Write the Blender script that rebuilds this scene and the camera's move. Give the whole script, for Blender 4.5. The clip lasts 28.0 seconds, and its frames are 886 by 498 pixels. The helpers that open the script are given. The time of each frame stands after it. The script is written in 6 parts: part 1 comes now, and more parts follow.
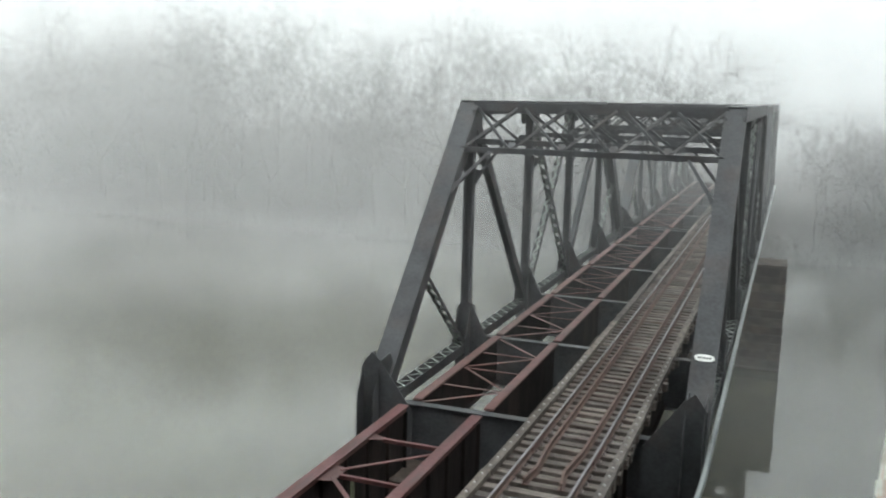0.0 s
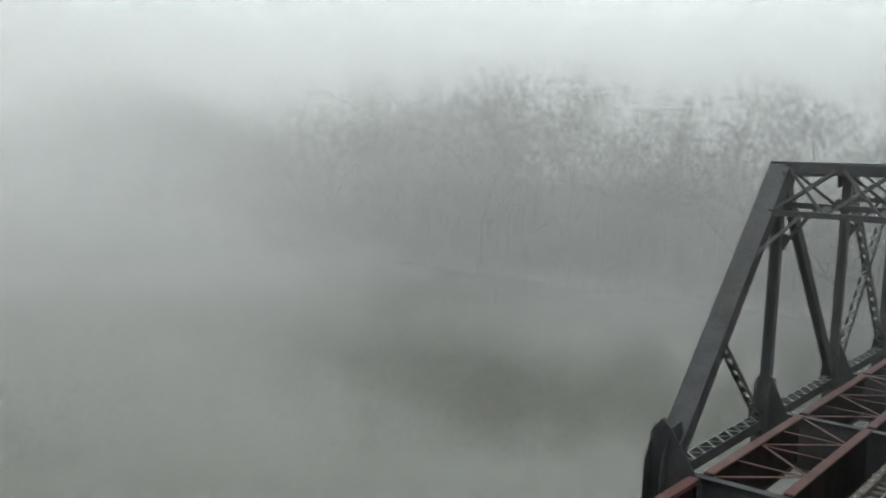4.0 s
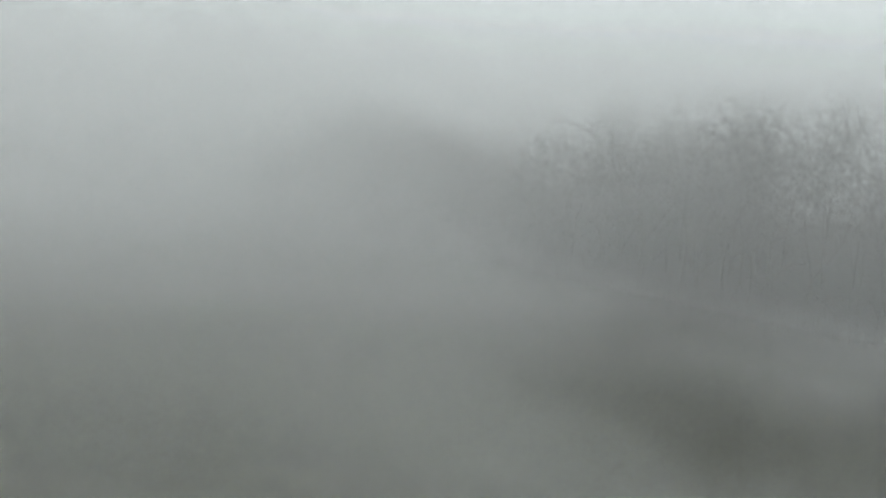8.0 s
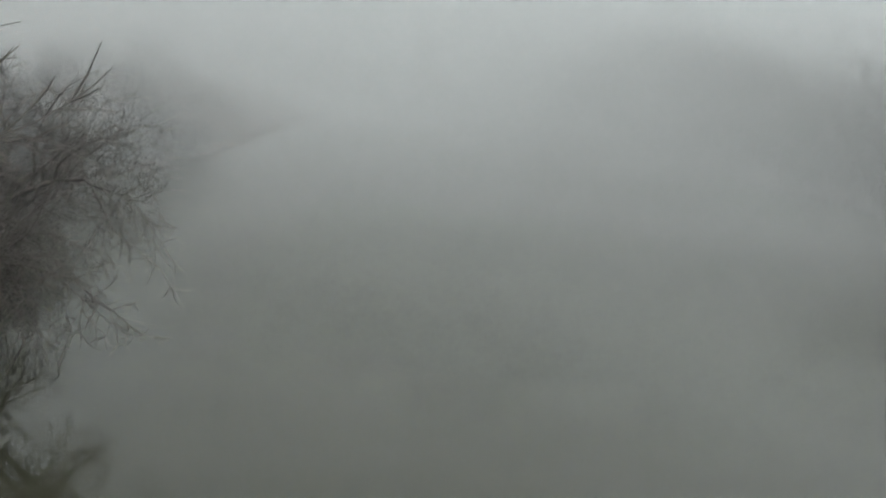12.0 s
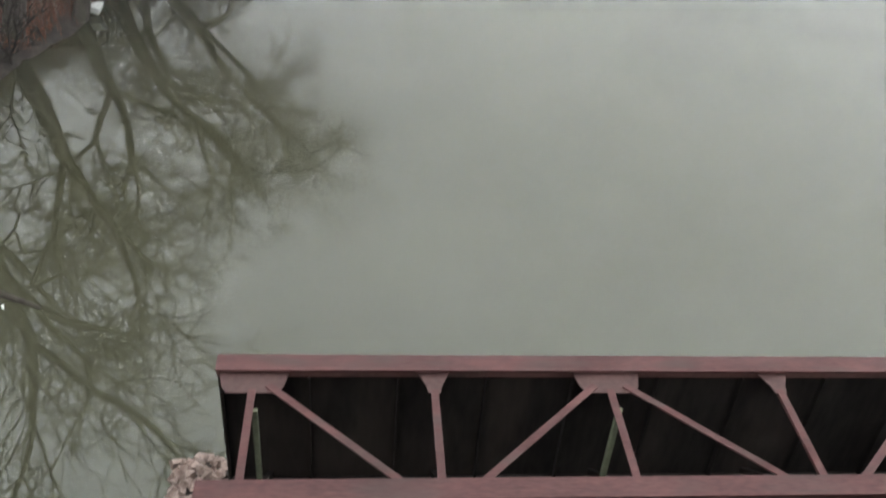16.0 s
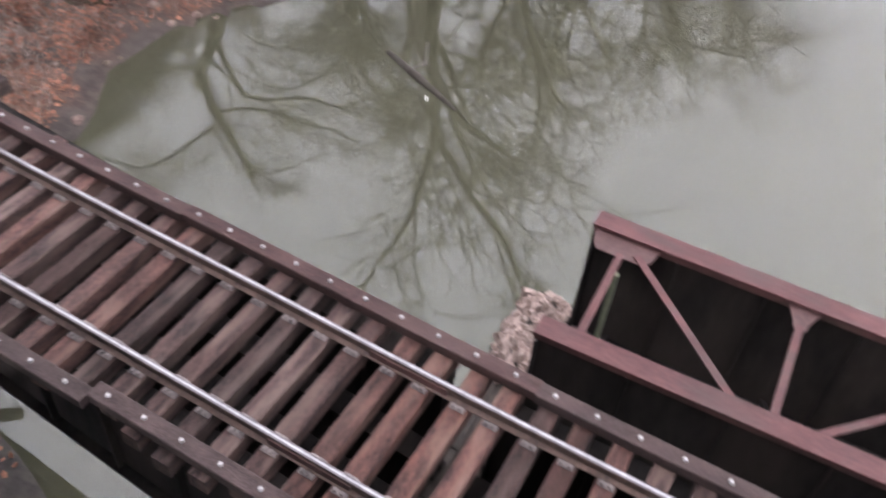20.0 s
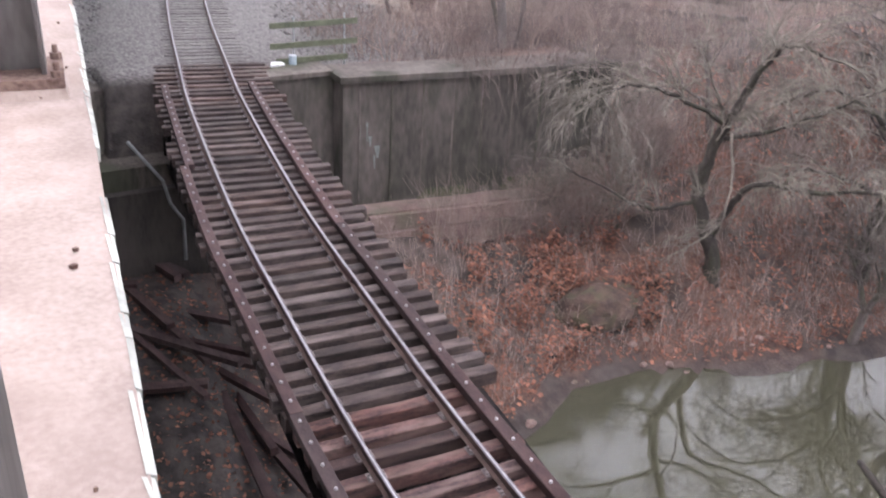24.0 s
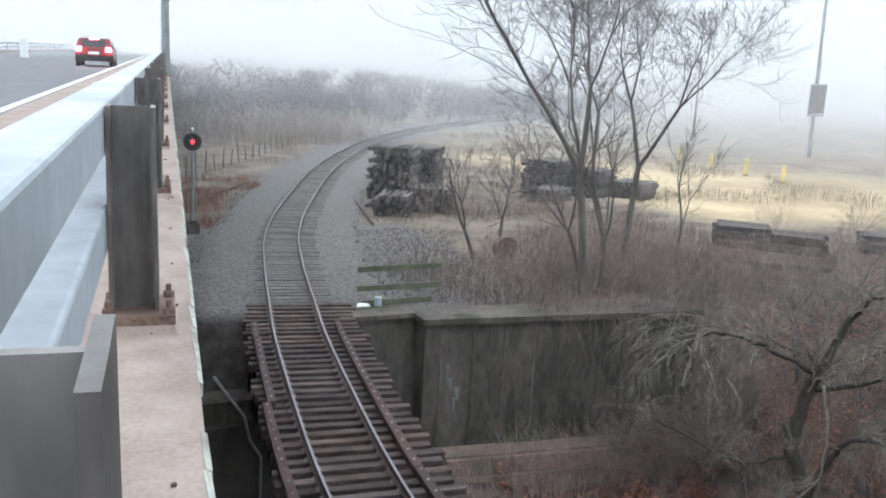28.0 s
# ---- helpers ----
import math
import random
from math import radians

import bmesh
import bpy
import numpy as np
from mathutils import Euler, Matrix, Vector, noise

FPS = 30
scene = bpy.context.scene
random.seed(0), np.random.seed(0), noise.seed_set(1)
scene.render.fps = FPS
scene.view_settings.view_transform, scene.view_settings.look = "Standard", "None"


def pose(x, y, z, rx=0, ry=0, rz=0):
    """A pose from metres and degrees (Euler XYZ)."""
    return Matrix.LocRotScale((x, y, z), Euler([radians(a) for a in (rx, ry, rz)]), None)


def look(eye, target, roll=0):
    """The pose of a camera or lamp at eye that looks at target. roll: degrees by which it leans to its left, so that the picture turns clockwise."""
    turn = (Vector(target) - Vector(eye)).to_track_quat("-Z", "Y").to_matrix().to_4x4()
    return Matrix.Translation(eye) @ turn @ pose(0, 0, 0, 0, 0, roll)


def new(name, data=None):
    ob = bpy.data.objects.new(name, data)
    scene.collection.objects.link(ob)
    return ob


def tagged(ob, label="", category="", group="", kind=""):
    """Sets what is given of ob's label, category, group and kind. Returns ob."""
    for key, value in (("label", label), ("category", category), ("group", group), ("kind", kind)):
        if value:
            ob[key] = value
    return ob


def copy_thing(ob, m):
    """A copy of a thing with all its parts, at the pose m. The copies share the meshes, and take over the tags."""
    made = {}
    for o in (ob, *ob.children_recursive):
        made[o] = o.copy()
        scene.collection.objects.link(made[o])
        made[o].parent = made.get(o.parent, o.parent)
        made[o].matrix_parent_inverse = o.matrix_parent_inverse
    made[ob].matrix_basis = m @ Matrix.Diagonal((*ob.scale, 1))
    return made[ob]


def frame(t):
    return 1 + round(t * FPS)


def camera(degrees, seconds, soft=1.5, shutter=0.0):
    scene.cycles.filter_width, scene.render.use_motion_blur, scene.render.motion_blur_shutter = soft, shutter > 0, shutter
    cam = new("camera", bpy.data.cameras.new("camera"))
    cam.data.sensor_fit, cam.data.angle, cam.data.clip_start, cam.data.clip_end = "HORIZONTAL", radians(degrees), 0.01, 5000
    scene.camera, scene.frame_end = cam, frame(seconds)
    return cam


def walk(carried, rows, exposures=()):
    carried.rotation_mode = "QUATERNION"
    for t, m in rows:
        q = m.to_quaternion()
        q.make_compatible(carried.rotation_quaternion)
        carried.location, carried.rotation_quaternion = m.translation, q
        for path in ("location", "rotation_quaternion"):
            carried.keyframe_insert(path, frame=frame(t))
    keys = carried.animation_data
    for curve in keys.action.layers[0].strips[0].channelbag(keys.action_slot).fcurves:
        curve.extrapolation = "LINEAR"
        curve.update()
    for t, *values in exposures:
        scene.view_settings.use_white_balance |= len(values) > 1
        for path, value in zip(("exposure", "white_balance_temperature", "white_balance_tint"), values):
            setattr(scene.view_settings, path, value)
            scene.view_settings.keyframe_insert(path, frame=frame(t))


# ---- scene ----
# ---- camera ----
cam = camera(52.2, 28.0, soft=1.9, shutter=0.6)
PATH = [
    (0, pose(-0.100, 0.47, 17.00, 80.41, -1.27, 21.01)),
    (0.5, pose(-0.140, 0.46, 17.00, 80.94, -0.97, 23.29)),
    (1, pose(-0.170, 0.45, 17.00, 81.86, -0.88, 25.43)),
    (1.5, pose(-0.220, 0.44, 17.00, 82.85, -1.13, 28.42)),
    (2, pose(-0.250, 0.43, 17.00, 83.51, -1.35, 30.59)),
    (2.5, pose(-0.270, 0.42, 17.00, 83.58, -1.47, 32.53)),
    (3, pose(-0.280, 0.41, 17.00, 83.44, -1.76, 34.48)),
    (3.5, pose(-0.300, 0.40, 17.00, 83.41, -2.11, 37.03)),
    (4, pose(-0.310, 0.39, 17.00, 83.50, -1.97, 39.33)),
    (4.5, pose(-0.330, 0.38, 17.00, 83.73, -1.65, 41.41)),
    (6.5, pose(-0.370, 0.33, 17.00, 82.85, -2.90, 49.91)),
    (7, pose(-0.380, 0.32, 17.00, 82.88, -3.20, 51.50)),
    (8, pose(-0.400, 0.29, 17.00, 84.49, -3.70, 54.30)),
    (9, pose(-0.420, 0.27, 17.00, 84.08, -4.08, 58.35)),
    (10, pose(-0.450, 0.23, 17.00, 83.68, -4.64, 63.47)),
    (11, pose(-0.460, 0.19, 17.00, 81.85, -3.68, 68.52)),
    (11.5, pose(-0.470, 0.17, 17.00, 80.23, -4.05, 70.66)),
    (12, pose(-0.480, 0.16, 17.00, 78.24, -4.46, 72.78)),
    (12.5, pose(-0.480, 0.13, 17.00, 75.85, -5.29, 75.87)),
    (13, pose(-0.490, 0.11, 17.00, 70.66, -6.60, 79.42)),
    (13.5, pose(-0.490, 0.08, 17.00, 67.58, -5.07, 81.75)),
    (15.5, pose(-0.500, 0.07, 17.00, 56.77, -2.51, 83.87)),
    (16, pose(-0.500, 0.06, 17.00, 54.21, -3.89, 86.12)),
    (16.5, pose(-0.500, 0.05, 17.00, 50.80, -3.98, 87.94)),
    (17, pose(-0.500, 0.03, 17.00, 46.43, -4.20, 90.71)),
    (17.5, pose(-0.500, 0.01, 17.00, 42.89, -4.21, 93.36)),
    (18, pose(-0.500, -0.02, 17.00, 39.69, -4.00, 96.63)),
    (18.5, pose(-0.500, -0.04, 17.00, 38.67, -4.21, 100.37)),
    (19, pose(-0.490, -0.08, 17.00, 40.52, -4.43, 104.55)),
    (19.5, pose(-0.480, -0.12, 17.00, 41.04, -4.59, 109.68)),
    (20, pose(-0.460, -0.19, 17.00, 43.57, -4.04, 117.01)),
    (20.5, pose(-0.440, -0.24, 17.00, 46.57, -3.86, 122.70)),
    (22.5, pose(-0.315, -0.35, 17.00, 55.85, -3.16, 136.81)),
    (23, pose(-0.252, -0.39, 17.00, 58.65, -2.35, 142.51)),
    (23.5, pose(-0.270, -0.41, 17.00, 61.20, -2.89, 147.11)),
    (24, pose(-0.273, -0.43, 17.00, 63.32, -3.11, 149.80)),
    (24.5, pose(-0.262, -0.43, 17.00, 65.00, -3.66, 151.14)),
    (25, pose(-0.255, -0.44, 17.00, 67.22, -3.41, 152.04)),
    (25.5, pose(-0.250, -0.44, 17.00, 69.96, -3.06, 152.54)),
    (26, pose(-0.245, -0.44, 17.00, 72.50, -3.70, 153.47)),
    (26.5, pose(-0.243, -0.45, 17.00, 74.45, -2.95, 153.82)),
    (27, pose(-0.240, -0.45, 17.00, 76.63, -2.57, 154.56)),
    (27.5, pose(-0.235, -0.45, 17.00, 77.76, -2.73, 154.78)),
    (28, pose(-0.230, -0.45, 17.00, 78.32, -2.89, 154.98)),
]
EXPOSURES = [
    (0, 0.82, 6400, 9), (2, 0.52, 6370, 9), (4, 0.16, 6370, 8), (7, -0.24, 6350, 9), (12, -0.26, 6370, 9), (13, 0.08, 6400, 9), (13.5, 0.46, 6450, 10), (15.5, 0.92, 6450, 11), (16, 1.06, 6450, 12),
    (17, 1.3, 6450, 16), (18, 1.5, 6450, 20), (19, 1.65, 6400, 24), (20, 1.66, 6300, 26), (23, 1.64, 6200, 30), (25, 1.54, 6200, 30), (26, 1.48, 6150, 27), (27, 1.28, 6050, 22), (28, 0.93, 5850, 13),
]
walk(cam, PATH, EXPOSURES)

# ---- world and sun: dense morning fog under a bright overcast sky ----
SUN_AZ, SUN_EL = radians(120), radians(40)
world = bpy.data.worlds.new("foggy_sky")
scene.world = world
world.use_nodes = True
wn, wl = world.node_tree.nodes, world.node_tree.links
wn.clear()
sky = wn.new("ShaderNodeTexSky")
sky.sky_type, sky.sun_disc, sky.sun_elevation, sky.sun_rotation = "NISHITA", False, SUN_EL, SUN_AZ
sky.air_density, sky.dust_density = 1.0, 6.0
veil = wn.new("ShaderNodeMixRGB")
veil.inputs[0].default_value = 0.86
veil.inputs[2].default_value = (13.6, 14.6, 14.3, 1)
bg = wn.new("ShaderNodeBackground")
bg.inputs["Strength"].default_value = 0.1
wout = wn.new("ShaderNodeOutputWorld")
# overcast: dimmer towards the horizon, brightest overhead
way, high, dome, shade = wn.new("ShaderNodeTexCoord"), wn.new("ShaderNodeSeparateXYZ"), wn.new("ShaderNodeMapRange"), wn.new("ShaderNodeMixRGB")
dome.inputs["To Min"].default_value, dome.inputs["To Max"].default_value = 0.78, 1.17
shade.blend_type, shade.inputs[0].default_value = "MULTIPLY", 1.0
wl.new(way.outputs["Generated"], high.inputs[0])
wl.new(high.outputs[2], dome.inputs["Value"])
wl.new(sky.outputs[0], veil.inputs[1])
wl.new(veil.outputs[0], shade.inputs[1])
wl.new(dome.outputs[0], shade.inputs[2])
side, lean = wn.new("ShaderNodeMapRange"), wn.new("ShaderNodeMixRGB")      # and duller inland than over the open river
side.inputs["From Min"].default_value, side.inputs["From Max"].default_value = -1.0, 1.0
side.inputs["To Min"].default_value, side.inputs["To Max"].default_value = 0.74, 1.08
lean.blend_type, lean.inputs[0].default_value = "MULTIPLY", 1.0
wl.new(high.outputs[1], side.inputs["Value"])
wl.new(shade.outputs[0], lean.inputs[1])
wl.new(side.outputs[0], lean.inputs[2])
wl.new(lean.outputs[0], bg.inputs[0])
wl.new(bg.outputs[0], wout.inputs[0])
sun_data = bpy.data.lights.new("sun", "SUN")
sun_data.energy, sun_data.angle, sun_data.color = 0.6, radians(35), (1.0, 0.96, 0.9)
sun = new("sun", sun_data)
sun.matrix_world = look((0, 0, 200), (-200 * math.sin(SUN_AZ) * math.cos(SUN_EL), -200 * math.cos(SUN_AZ) * math.cos(SUN_EL), 200 - 200 * math.sin(SUN_EL)))
scene.cycles.transparent_max_bounces = 48


# ---- materials ----
def mat(name, c1, c2, scale=3.0, rough=0.8, metal=0.0, bump=0.3, fine=8.0, rnd=0.0, spec=0.4, stretch=(1, 1, 1), dirt=None, dirt_amt=0.5, dirt_scale=0.7, island=False):
    """Two-scale noise colour from c1 to c2, stains of a third colour, relief, variation from piece to piece."""
    m = bpy.data.materials.new(name)
    m.use_nodes = True
    n, l = m.node_tree.nodes, m.node_tree.links
    b = n["Principled BSDF"]
    tc = n.new("ShaderNodeTexCoord")
    mp = n.new("ShaderNodeMapping")
    mp.inputs["Scale"].default_value = stretch
    l.new(tc.outputs["Object"], mp.inputs["Vector"])
    shift = n.new("ShaderNodeObjectInfo")
    add = n.new("ShaderNodeVectorMath")
    add.operation = "MULTIPLY_ADD"
    add.inputs[1].default_value = (1, 1, 1)
    scl = n.new("ShaderNodeMath")
    scl.operation = "MULTIPLY"
    scl.inputs[1].default_value = 40.0
    l.new(shift.outputs["Random"], scl.inputs[0])
    l.new(mp.outputs[0], add.inputs[0])
    l.new(scl.outputs[0], add.inputs[2])
    vec = add.outputs[0]
    n1 = n.new("ShaderNodeTexNoise")
    n1.inputs["Scale"].default_value, n1.inputs["Detail"].default_value = scale, 5
    n2 = n.new("ShaderNodeTexNoise")
    n2.inputs["Scale"].default_value, n2.inputs["Detail"].default_value = scale * fine, 3
    l.new(vec, n1.inputs["Vector"])
    l.new(vec, n2.inputs["Vector"])
    mx = n.new("ShaderNodeMath")
    mx.operation = "MULTIPLY_ADD"
    mx.inputs[1].default_value = 0.45
    half = n.new("ShaderNodeMath")
    half.operation = "MULTIPLY"
    half.inputs[1].default_value = 0.55
    l.new(n1.outputs[0], half.inputs[0])
    l.new(n2.outputs[0], mx.inputs[0])
    l.new(half.outputs[0], mx.inputs[2])
    ramp = n.new("ShaderNodeValToRGB")
    ramp.color_ramp.elements[0].position, ramp.color_ramp.elements[0].color = 0.36, (*c1, 1)
    ramp.color_ramp.elements[1].position, ramp.color_ramp.elements[1].color = 0.64, (*c2, 1)
    l.new(mx.outputs[0], ramp.inputs[0])
    col = ramp.outputs[0]
    if dirt:
        n3 = n.new("ShaderNodeTexNoise")
        n3.inputs["Scale"].default_value, n3.inputs["Detail"].default_value = dirt_scale, 6
        l.new(vec, n3.inputs["Vector"])
        r3 = n.new("ShaderNodeValToRGB")
        r3.color_ramp.elements[0].position, r3.color_ramp.elements[0].color = 0.5, (0, 0, 0, 1)
        r3.color_ramp.elements[1].position, r3.color_ramp.elements[1].color = 0.66, (dirt_amt, dirt_amt, dirt_amt, 1)
        l.new(n3.outputs[0], r3.inputs[0])
        m3 = n.new("ShaderNodeMixRGB")
        m3.inputs[2].default_value = (*dirt, 1)
        l.new(r3.outputs[0], m3.inputs[0])
        l.new(col, m3.inputs[1])
        col = m3.outputs[0]
    if rnd:
        hsv = n.new("ShaderNodeHueSaturation")
        mr = n.new("ShaderNodeMapRange")
        mr.inputs["To Min"].default_value, mr.inputs["To Max"].default_value = 1 - rnd, 1 + rnd
        if island:
            geo = n.new("ShaderNodeNewGeometry")
            l.new(geo.outputs["Random Per Island"], mr.inputs["Value"])
        else:
            wn2, ms = n.new("ShaderNodeTexWhiteNoise"), n.new("ShaderNodeMapRange")
            wn2.noise_dimensions = "1D"
            l.new(shift.outputs["Random"], wn2.inputs["W"])
            ms.inputs["To Min"].default_value, ms.inputs["To Max"].default_value = 0.8, 1.15
            l.new(wn2.outputs["Value"], ms.inputs["Value"])
            l.new(ms.outputs[0], hsv.inputs["Saturation"])
            l.new(shift.outputs["Random"], mr.inputs["Value"])
        l.new(mr.outputs[0], hsv.inputs["Value"])
        l.new(col, hsv.inputs["Color"])
        col = hsv.outputs[0]
    l.new(col, b.inputs["Base Color"])
    b.inputs["Roughness"].default_value, b.inputs["Metallic"].default_value = rough, metal
    b.inputs["Specular IOR Level"].default_value = spec
    if bump:
        bp = n.new("ShaderNodeBump")
        bp.inputs["Strength"].default_value, bp.inputs["Distance"].default_value = bump, 0.02
        l.new(mx.outputs[0], bp.inputs["Height"])
        l.new(bp.outputs[0], b.inputs["Normal"])
    return m


M_STEEL = mat("weathered_black_steel", (0.018, 0.019, 0.021), (0.045, 0.047, 0.051), 1.2, 0.55, 0.0, 0.25, 9, dirt=(0.075, 0.05, 0.04), dirt_amt=0.22, dirt_scale=0.9)
M_REDSTEEL = mat("faded_red_oxide_steel", (0.045, 0.0125, 0.0125), (0.085, 0.03, 0.029), 1.6, 0.65, 0.0, 0.4, 7, stretch=(2, 0.6, 2), dirt=(0.045, 0.024, 0.022), dirt_amt=0.8, dirt_scale=1.4)
M_REDDARK = mat("dull_red_brown_steel", (0.06, 0.027, 0.025), (0.11, 0.052, 0.047), 1.6, 0.65, 0.0, 0.25, 7, dirt=(0.05, 0.035, 0.03), dirt_amt=0.7, dirt_scale=1.1)
# girder webs and the track girders share one near-black colour
M_GIRDER = mat("near_black_girder_web", (0.006, 0.005, 0.005), (0.018, 0.015, 0.014), 1.5, 0.85, 0.0, 0.3, 6, spec=0.12, stretch=(1, 1, 0.25), dirt=(0.04, 0.03, 0.026), dirt_amt=0.4, dirt_scale=0.9)
M_GUSSET = mat("grimy_brown_gusset_steel", (0.042, 0.019, 0.018), (0.075, 0.038, 0.035), 2.0, 0.7, 0.0, 0.25, 7)
M_LACE = mat("pale_laced_steel", (0.10, 0.115, 0.105), (0.19, 0.21, 0.195), 2.0, 0.6, 0.0, 0.2, 6)
M_RAILTOP = mat("polished_rail_head", (0.20, 0.19, 0.20), (0.32, 0.31, 0.32), 3, 0.3, 1.0, 0.05, 6)
M_RAILWORN = mat("dull_worn_rail_head", (0.075, 0.062, 0.066), (0.14, 0.12, 0.125), 3, 0.45, 0.5, 0.1, 6)
M_RAILSIDE = mat("rusty_rail_web", (0.055, 0.036, 0.032), (0.12, 0.075, 0.06), 4, 0.8, 0.0, 0.3, 6)
M_TIE = mat("creosoted_timber", (0.011, 0.005, 0.005), (0.095, 0.045, 0.037), 2.4, 0.85, 0.0, 0.9, 6, rnd=0.5, stretch=(1.0, 4.5, 4.0), dirt=(0.125, 0.078, 0.064), dirt_amt=0.65, dirt_scale=1.1)
M_BROWNTIE = mat("dull_brown_timber", (0.014, 0.009, 0.0085), (0.072, 0.048, 0.041), 2.4, 0.85, 0.0, 0.9, 6, rnd=0.45, stretch=(1.0, 4.5, 4.0), dirt=(0.12, 0.09, 0.08), dirt_amt=0.6, dirt_scale=1.1)
# weathered grey, with the grazing sheen along the track painted into it
M_GREYTIE = mat("weathered_sheen_timber", (0.036, 0.029, 0.026), (0.145, 0.125, 0.11), 2.4, 0.8, 0.0, 0.8, 6, rnd=0.4, stretch=(1.0, 4.5, 4.0), dirt=(0.05, 0.03, 0.026), dirt_amt=0.6, dirt_scale=1.1)
M_GREYGUARD = mat("weathered_grey_guard_timber", (0.04, 0.033, 0.03), (0.14, 0.12, 0.105), 2.4, 0.85, 0.0, 0.8, 6, rnd=0.4, stretch=(4, 1, 4))
M_GUARD = mat("dark_guard_timber", (0.026, 0.0135, 0.013), (0.066, 0.036, 0.033), 2.4, 0.85, 0.0, 0.8, 6, rnd=0.3, stretch=(4, 1.0, 4), dirt=(0.085, 0.055, 0.05), dirt_amt=0.4)
M_OLDTIE = mat("old_stacked_timber", (0.04, 0.035, 0.032), (0.135, 0.115, 0.105), 2.2, 0.9, 0.0, 0.5, 5, rnd=0.4, stretch=(0.5, 3, 2))
M_DUSTTIE = mat("dust_covered_timber", (0.06, 0.054, 0.05), (0.14, 0.128, 0.118), 3.0, 0.9, 0.0, 0.5, 6, rnd=0.25, island=True)
# pit walls: the deep shade under deck and track is put into this colour
M_SHADECONC = mat("shade_dark_concrete", (0.014, 0.012, 0.011), (0.05, 0.043, 0.038), 1.0, 0.9, 0.0, 0.4, 9, stretch=(1, 1, 0.3), dirt=(0.09, 0.075, 0.065), dirt_amt=0.5, dirt_scale=0.5)
M_RUBBLE = mat("pinkish_rubble", (0.14, 0.095, 0.08), (0.33, 0.25, 0.22), 6, 0.9, 0.0, 0.6, 5, rnd=0.3, island=True)
M_BOULDER = mat("mossy_brown_boulder", (0.035, 0.025, 0.02), (0.10, 0.064, 0.05), 2.5, 0.95, 0.0, 0.7, 6, dirt=(0.06, 0.06, 0.03), dirt_amt=0.7, dirt_scale=1.5)
M_MOSS = mat("green_mossy_stain", (0.03, 0.035, 0.018), (0.07, 0.075, 0.04), 1.5, 0.95, 0.0, 0.5, 7)
M_BOLT = mat("galvanised_bolt", (0.26, 0.25, 0.25), (0.42, 0.41, 0.41), 8, 0.45, 0.5, 0.0)
M_PLATE = mat("rusty_tie_plate", (0.10, 0.085, 0.085), (0.24, 0.2, 0.19), 6, 0.6, 0.3, 0.3)
M_CONC = mat("old_concrete", (0.036, 0.030, 0.025), (0.15, 0.128, 0.11), 0.8, 0.9, 0.0, 0.4, 10, stretch=(1, 1, 0.3), dirt=(0.045, 0.05, 0.03), dirt_amt=0.8, dirt_scale=0.5)
M_WALL = mat("streaked_damp_wall_concrete", (0.045, 0.039, 0.033), (0.115, 0.098, 0.085), 0.7, 0.92, 0.0, 0.4, 9, stretch=(1.0, 1.0, 0.35), dirt=(0.022, 0.024, 0.014), dirt_amt=0.9, dirt_scale=0.8)
M_LEDGE = mat("tan_concrete_ledge", (0.27, 0.21, 0.178), (0.39, 0.312, 0.27), 7, 0.85, 0.0, 0.3, 10, dirt=(0.22, 0.165, 0.135), dirt_amt=0.6, dirt_scale=2.5)
M_LEDGE_EDGE = mat("white_spalled_edge", (0.28, 0.285, 0.25), (0.46, 0.465, 0.41), 5, 0.9, 0.0, 0.6, 5, dirt=(0.18, 0.16, 0.14), dirt_amt=0.8, dirt_scale=4)
M_STONE = mat("rubble_stone", (0.04, 0.031, 0.026), (0.09, 0.07, 0.059), 1.5, 0.9, 0.0, 0.6, 6, rnd=0.35, dirt=(0.05, 0.045, 0.035), dirt_amt=0.7)
M_PINKSTONE = mat("reddish_sandstone", (0.13, 0.085, 0.072), (0.22, 0.155, 0.135), 1.2, 0.9, 0.0, 0.5, 8, dirt=(0.09, 0.09, 0.06), dirt_amt=0.7, dirt_scale=0.5)
M_GALV = mat("galvanised_rail_steel", (0.31, 0.34, 0.365), (0.43, 0.465, 0.495), 1.5, 0.5, 0.2, 0.04, 10, dirt=(0.16, 0.17, 0.18), dirt_amt=0.6, dirt_scale=0.8)
M_POST = mat("dull_post_steel", (0.078, 0.07, 0.065), (0.165, 0.152, 0.143), 2.0, 0.45, 0.0, 0.15, 8, stretch=(2, 2, 0.5), dirt=(0.13, 0.09, 0.07), dirt_amt=0.4, dirt_scale=1.6)
M_RUST = mat("rusty_base_plate", (0.09, 0.05, 0.04), (0.22, 0.15, 0.12), 8, 0.85, 0.1, 0.4)
M_ASPHALT = mat("grey_asphalt", (0.10, 0.10, 0.105), (0.15, 0.15, 0.155), 1.5, 0.9, 0.0, 0.3, 30)
M_WHITE = mat("white_road_paint", (0.6, 0.6, 0.58), (0.75, 0.75, 0.73), 6, 0.7, 0.0, 0.1)
M_SHOULDER = mat("brown_gritty_shoulder", (0.20, 0.15, 0.125), (0.30, 0.24, 0.21), 3, 0.9, 0.0, 0.2, 12)
M_BARK = mat("grey_brown_bark", (0.065, 0.055, 0.05), (0.14, 0.118, 0.107), 3, 0.9, 0.0, 0.6, 6, stretch=(2, 2, 0.5), dirt=(0.10, 0.11, 0.07), dirt_amt=0.5, dirt_scale=0.8)
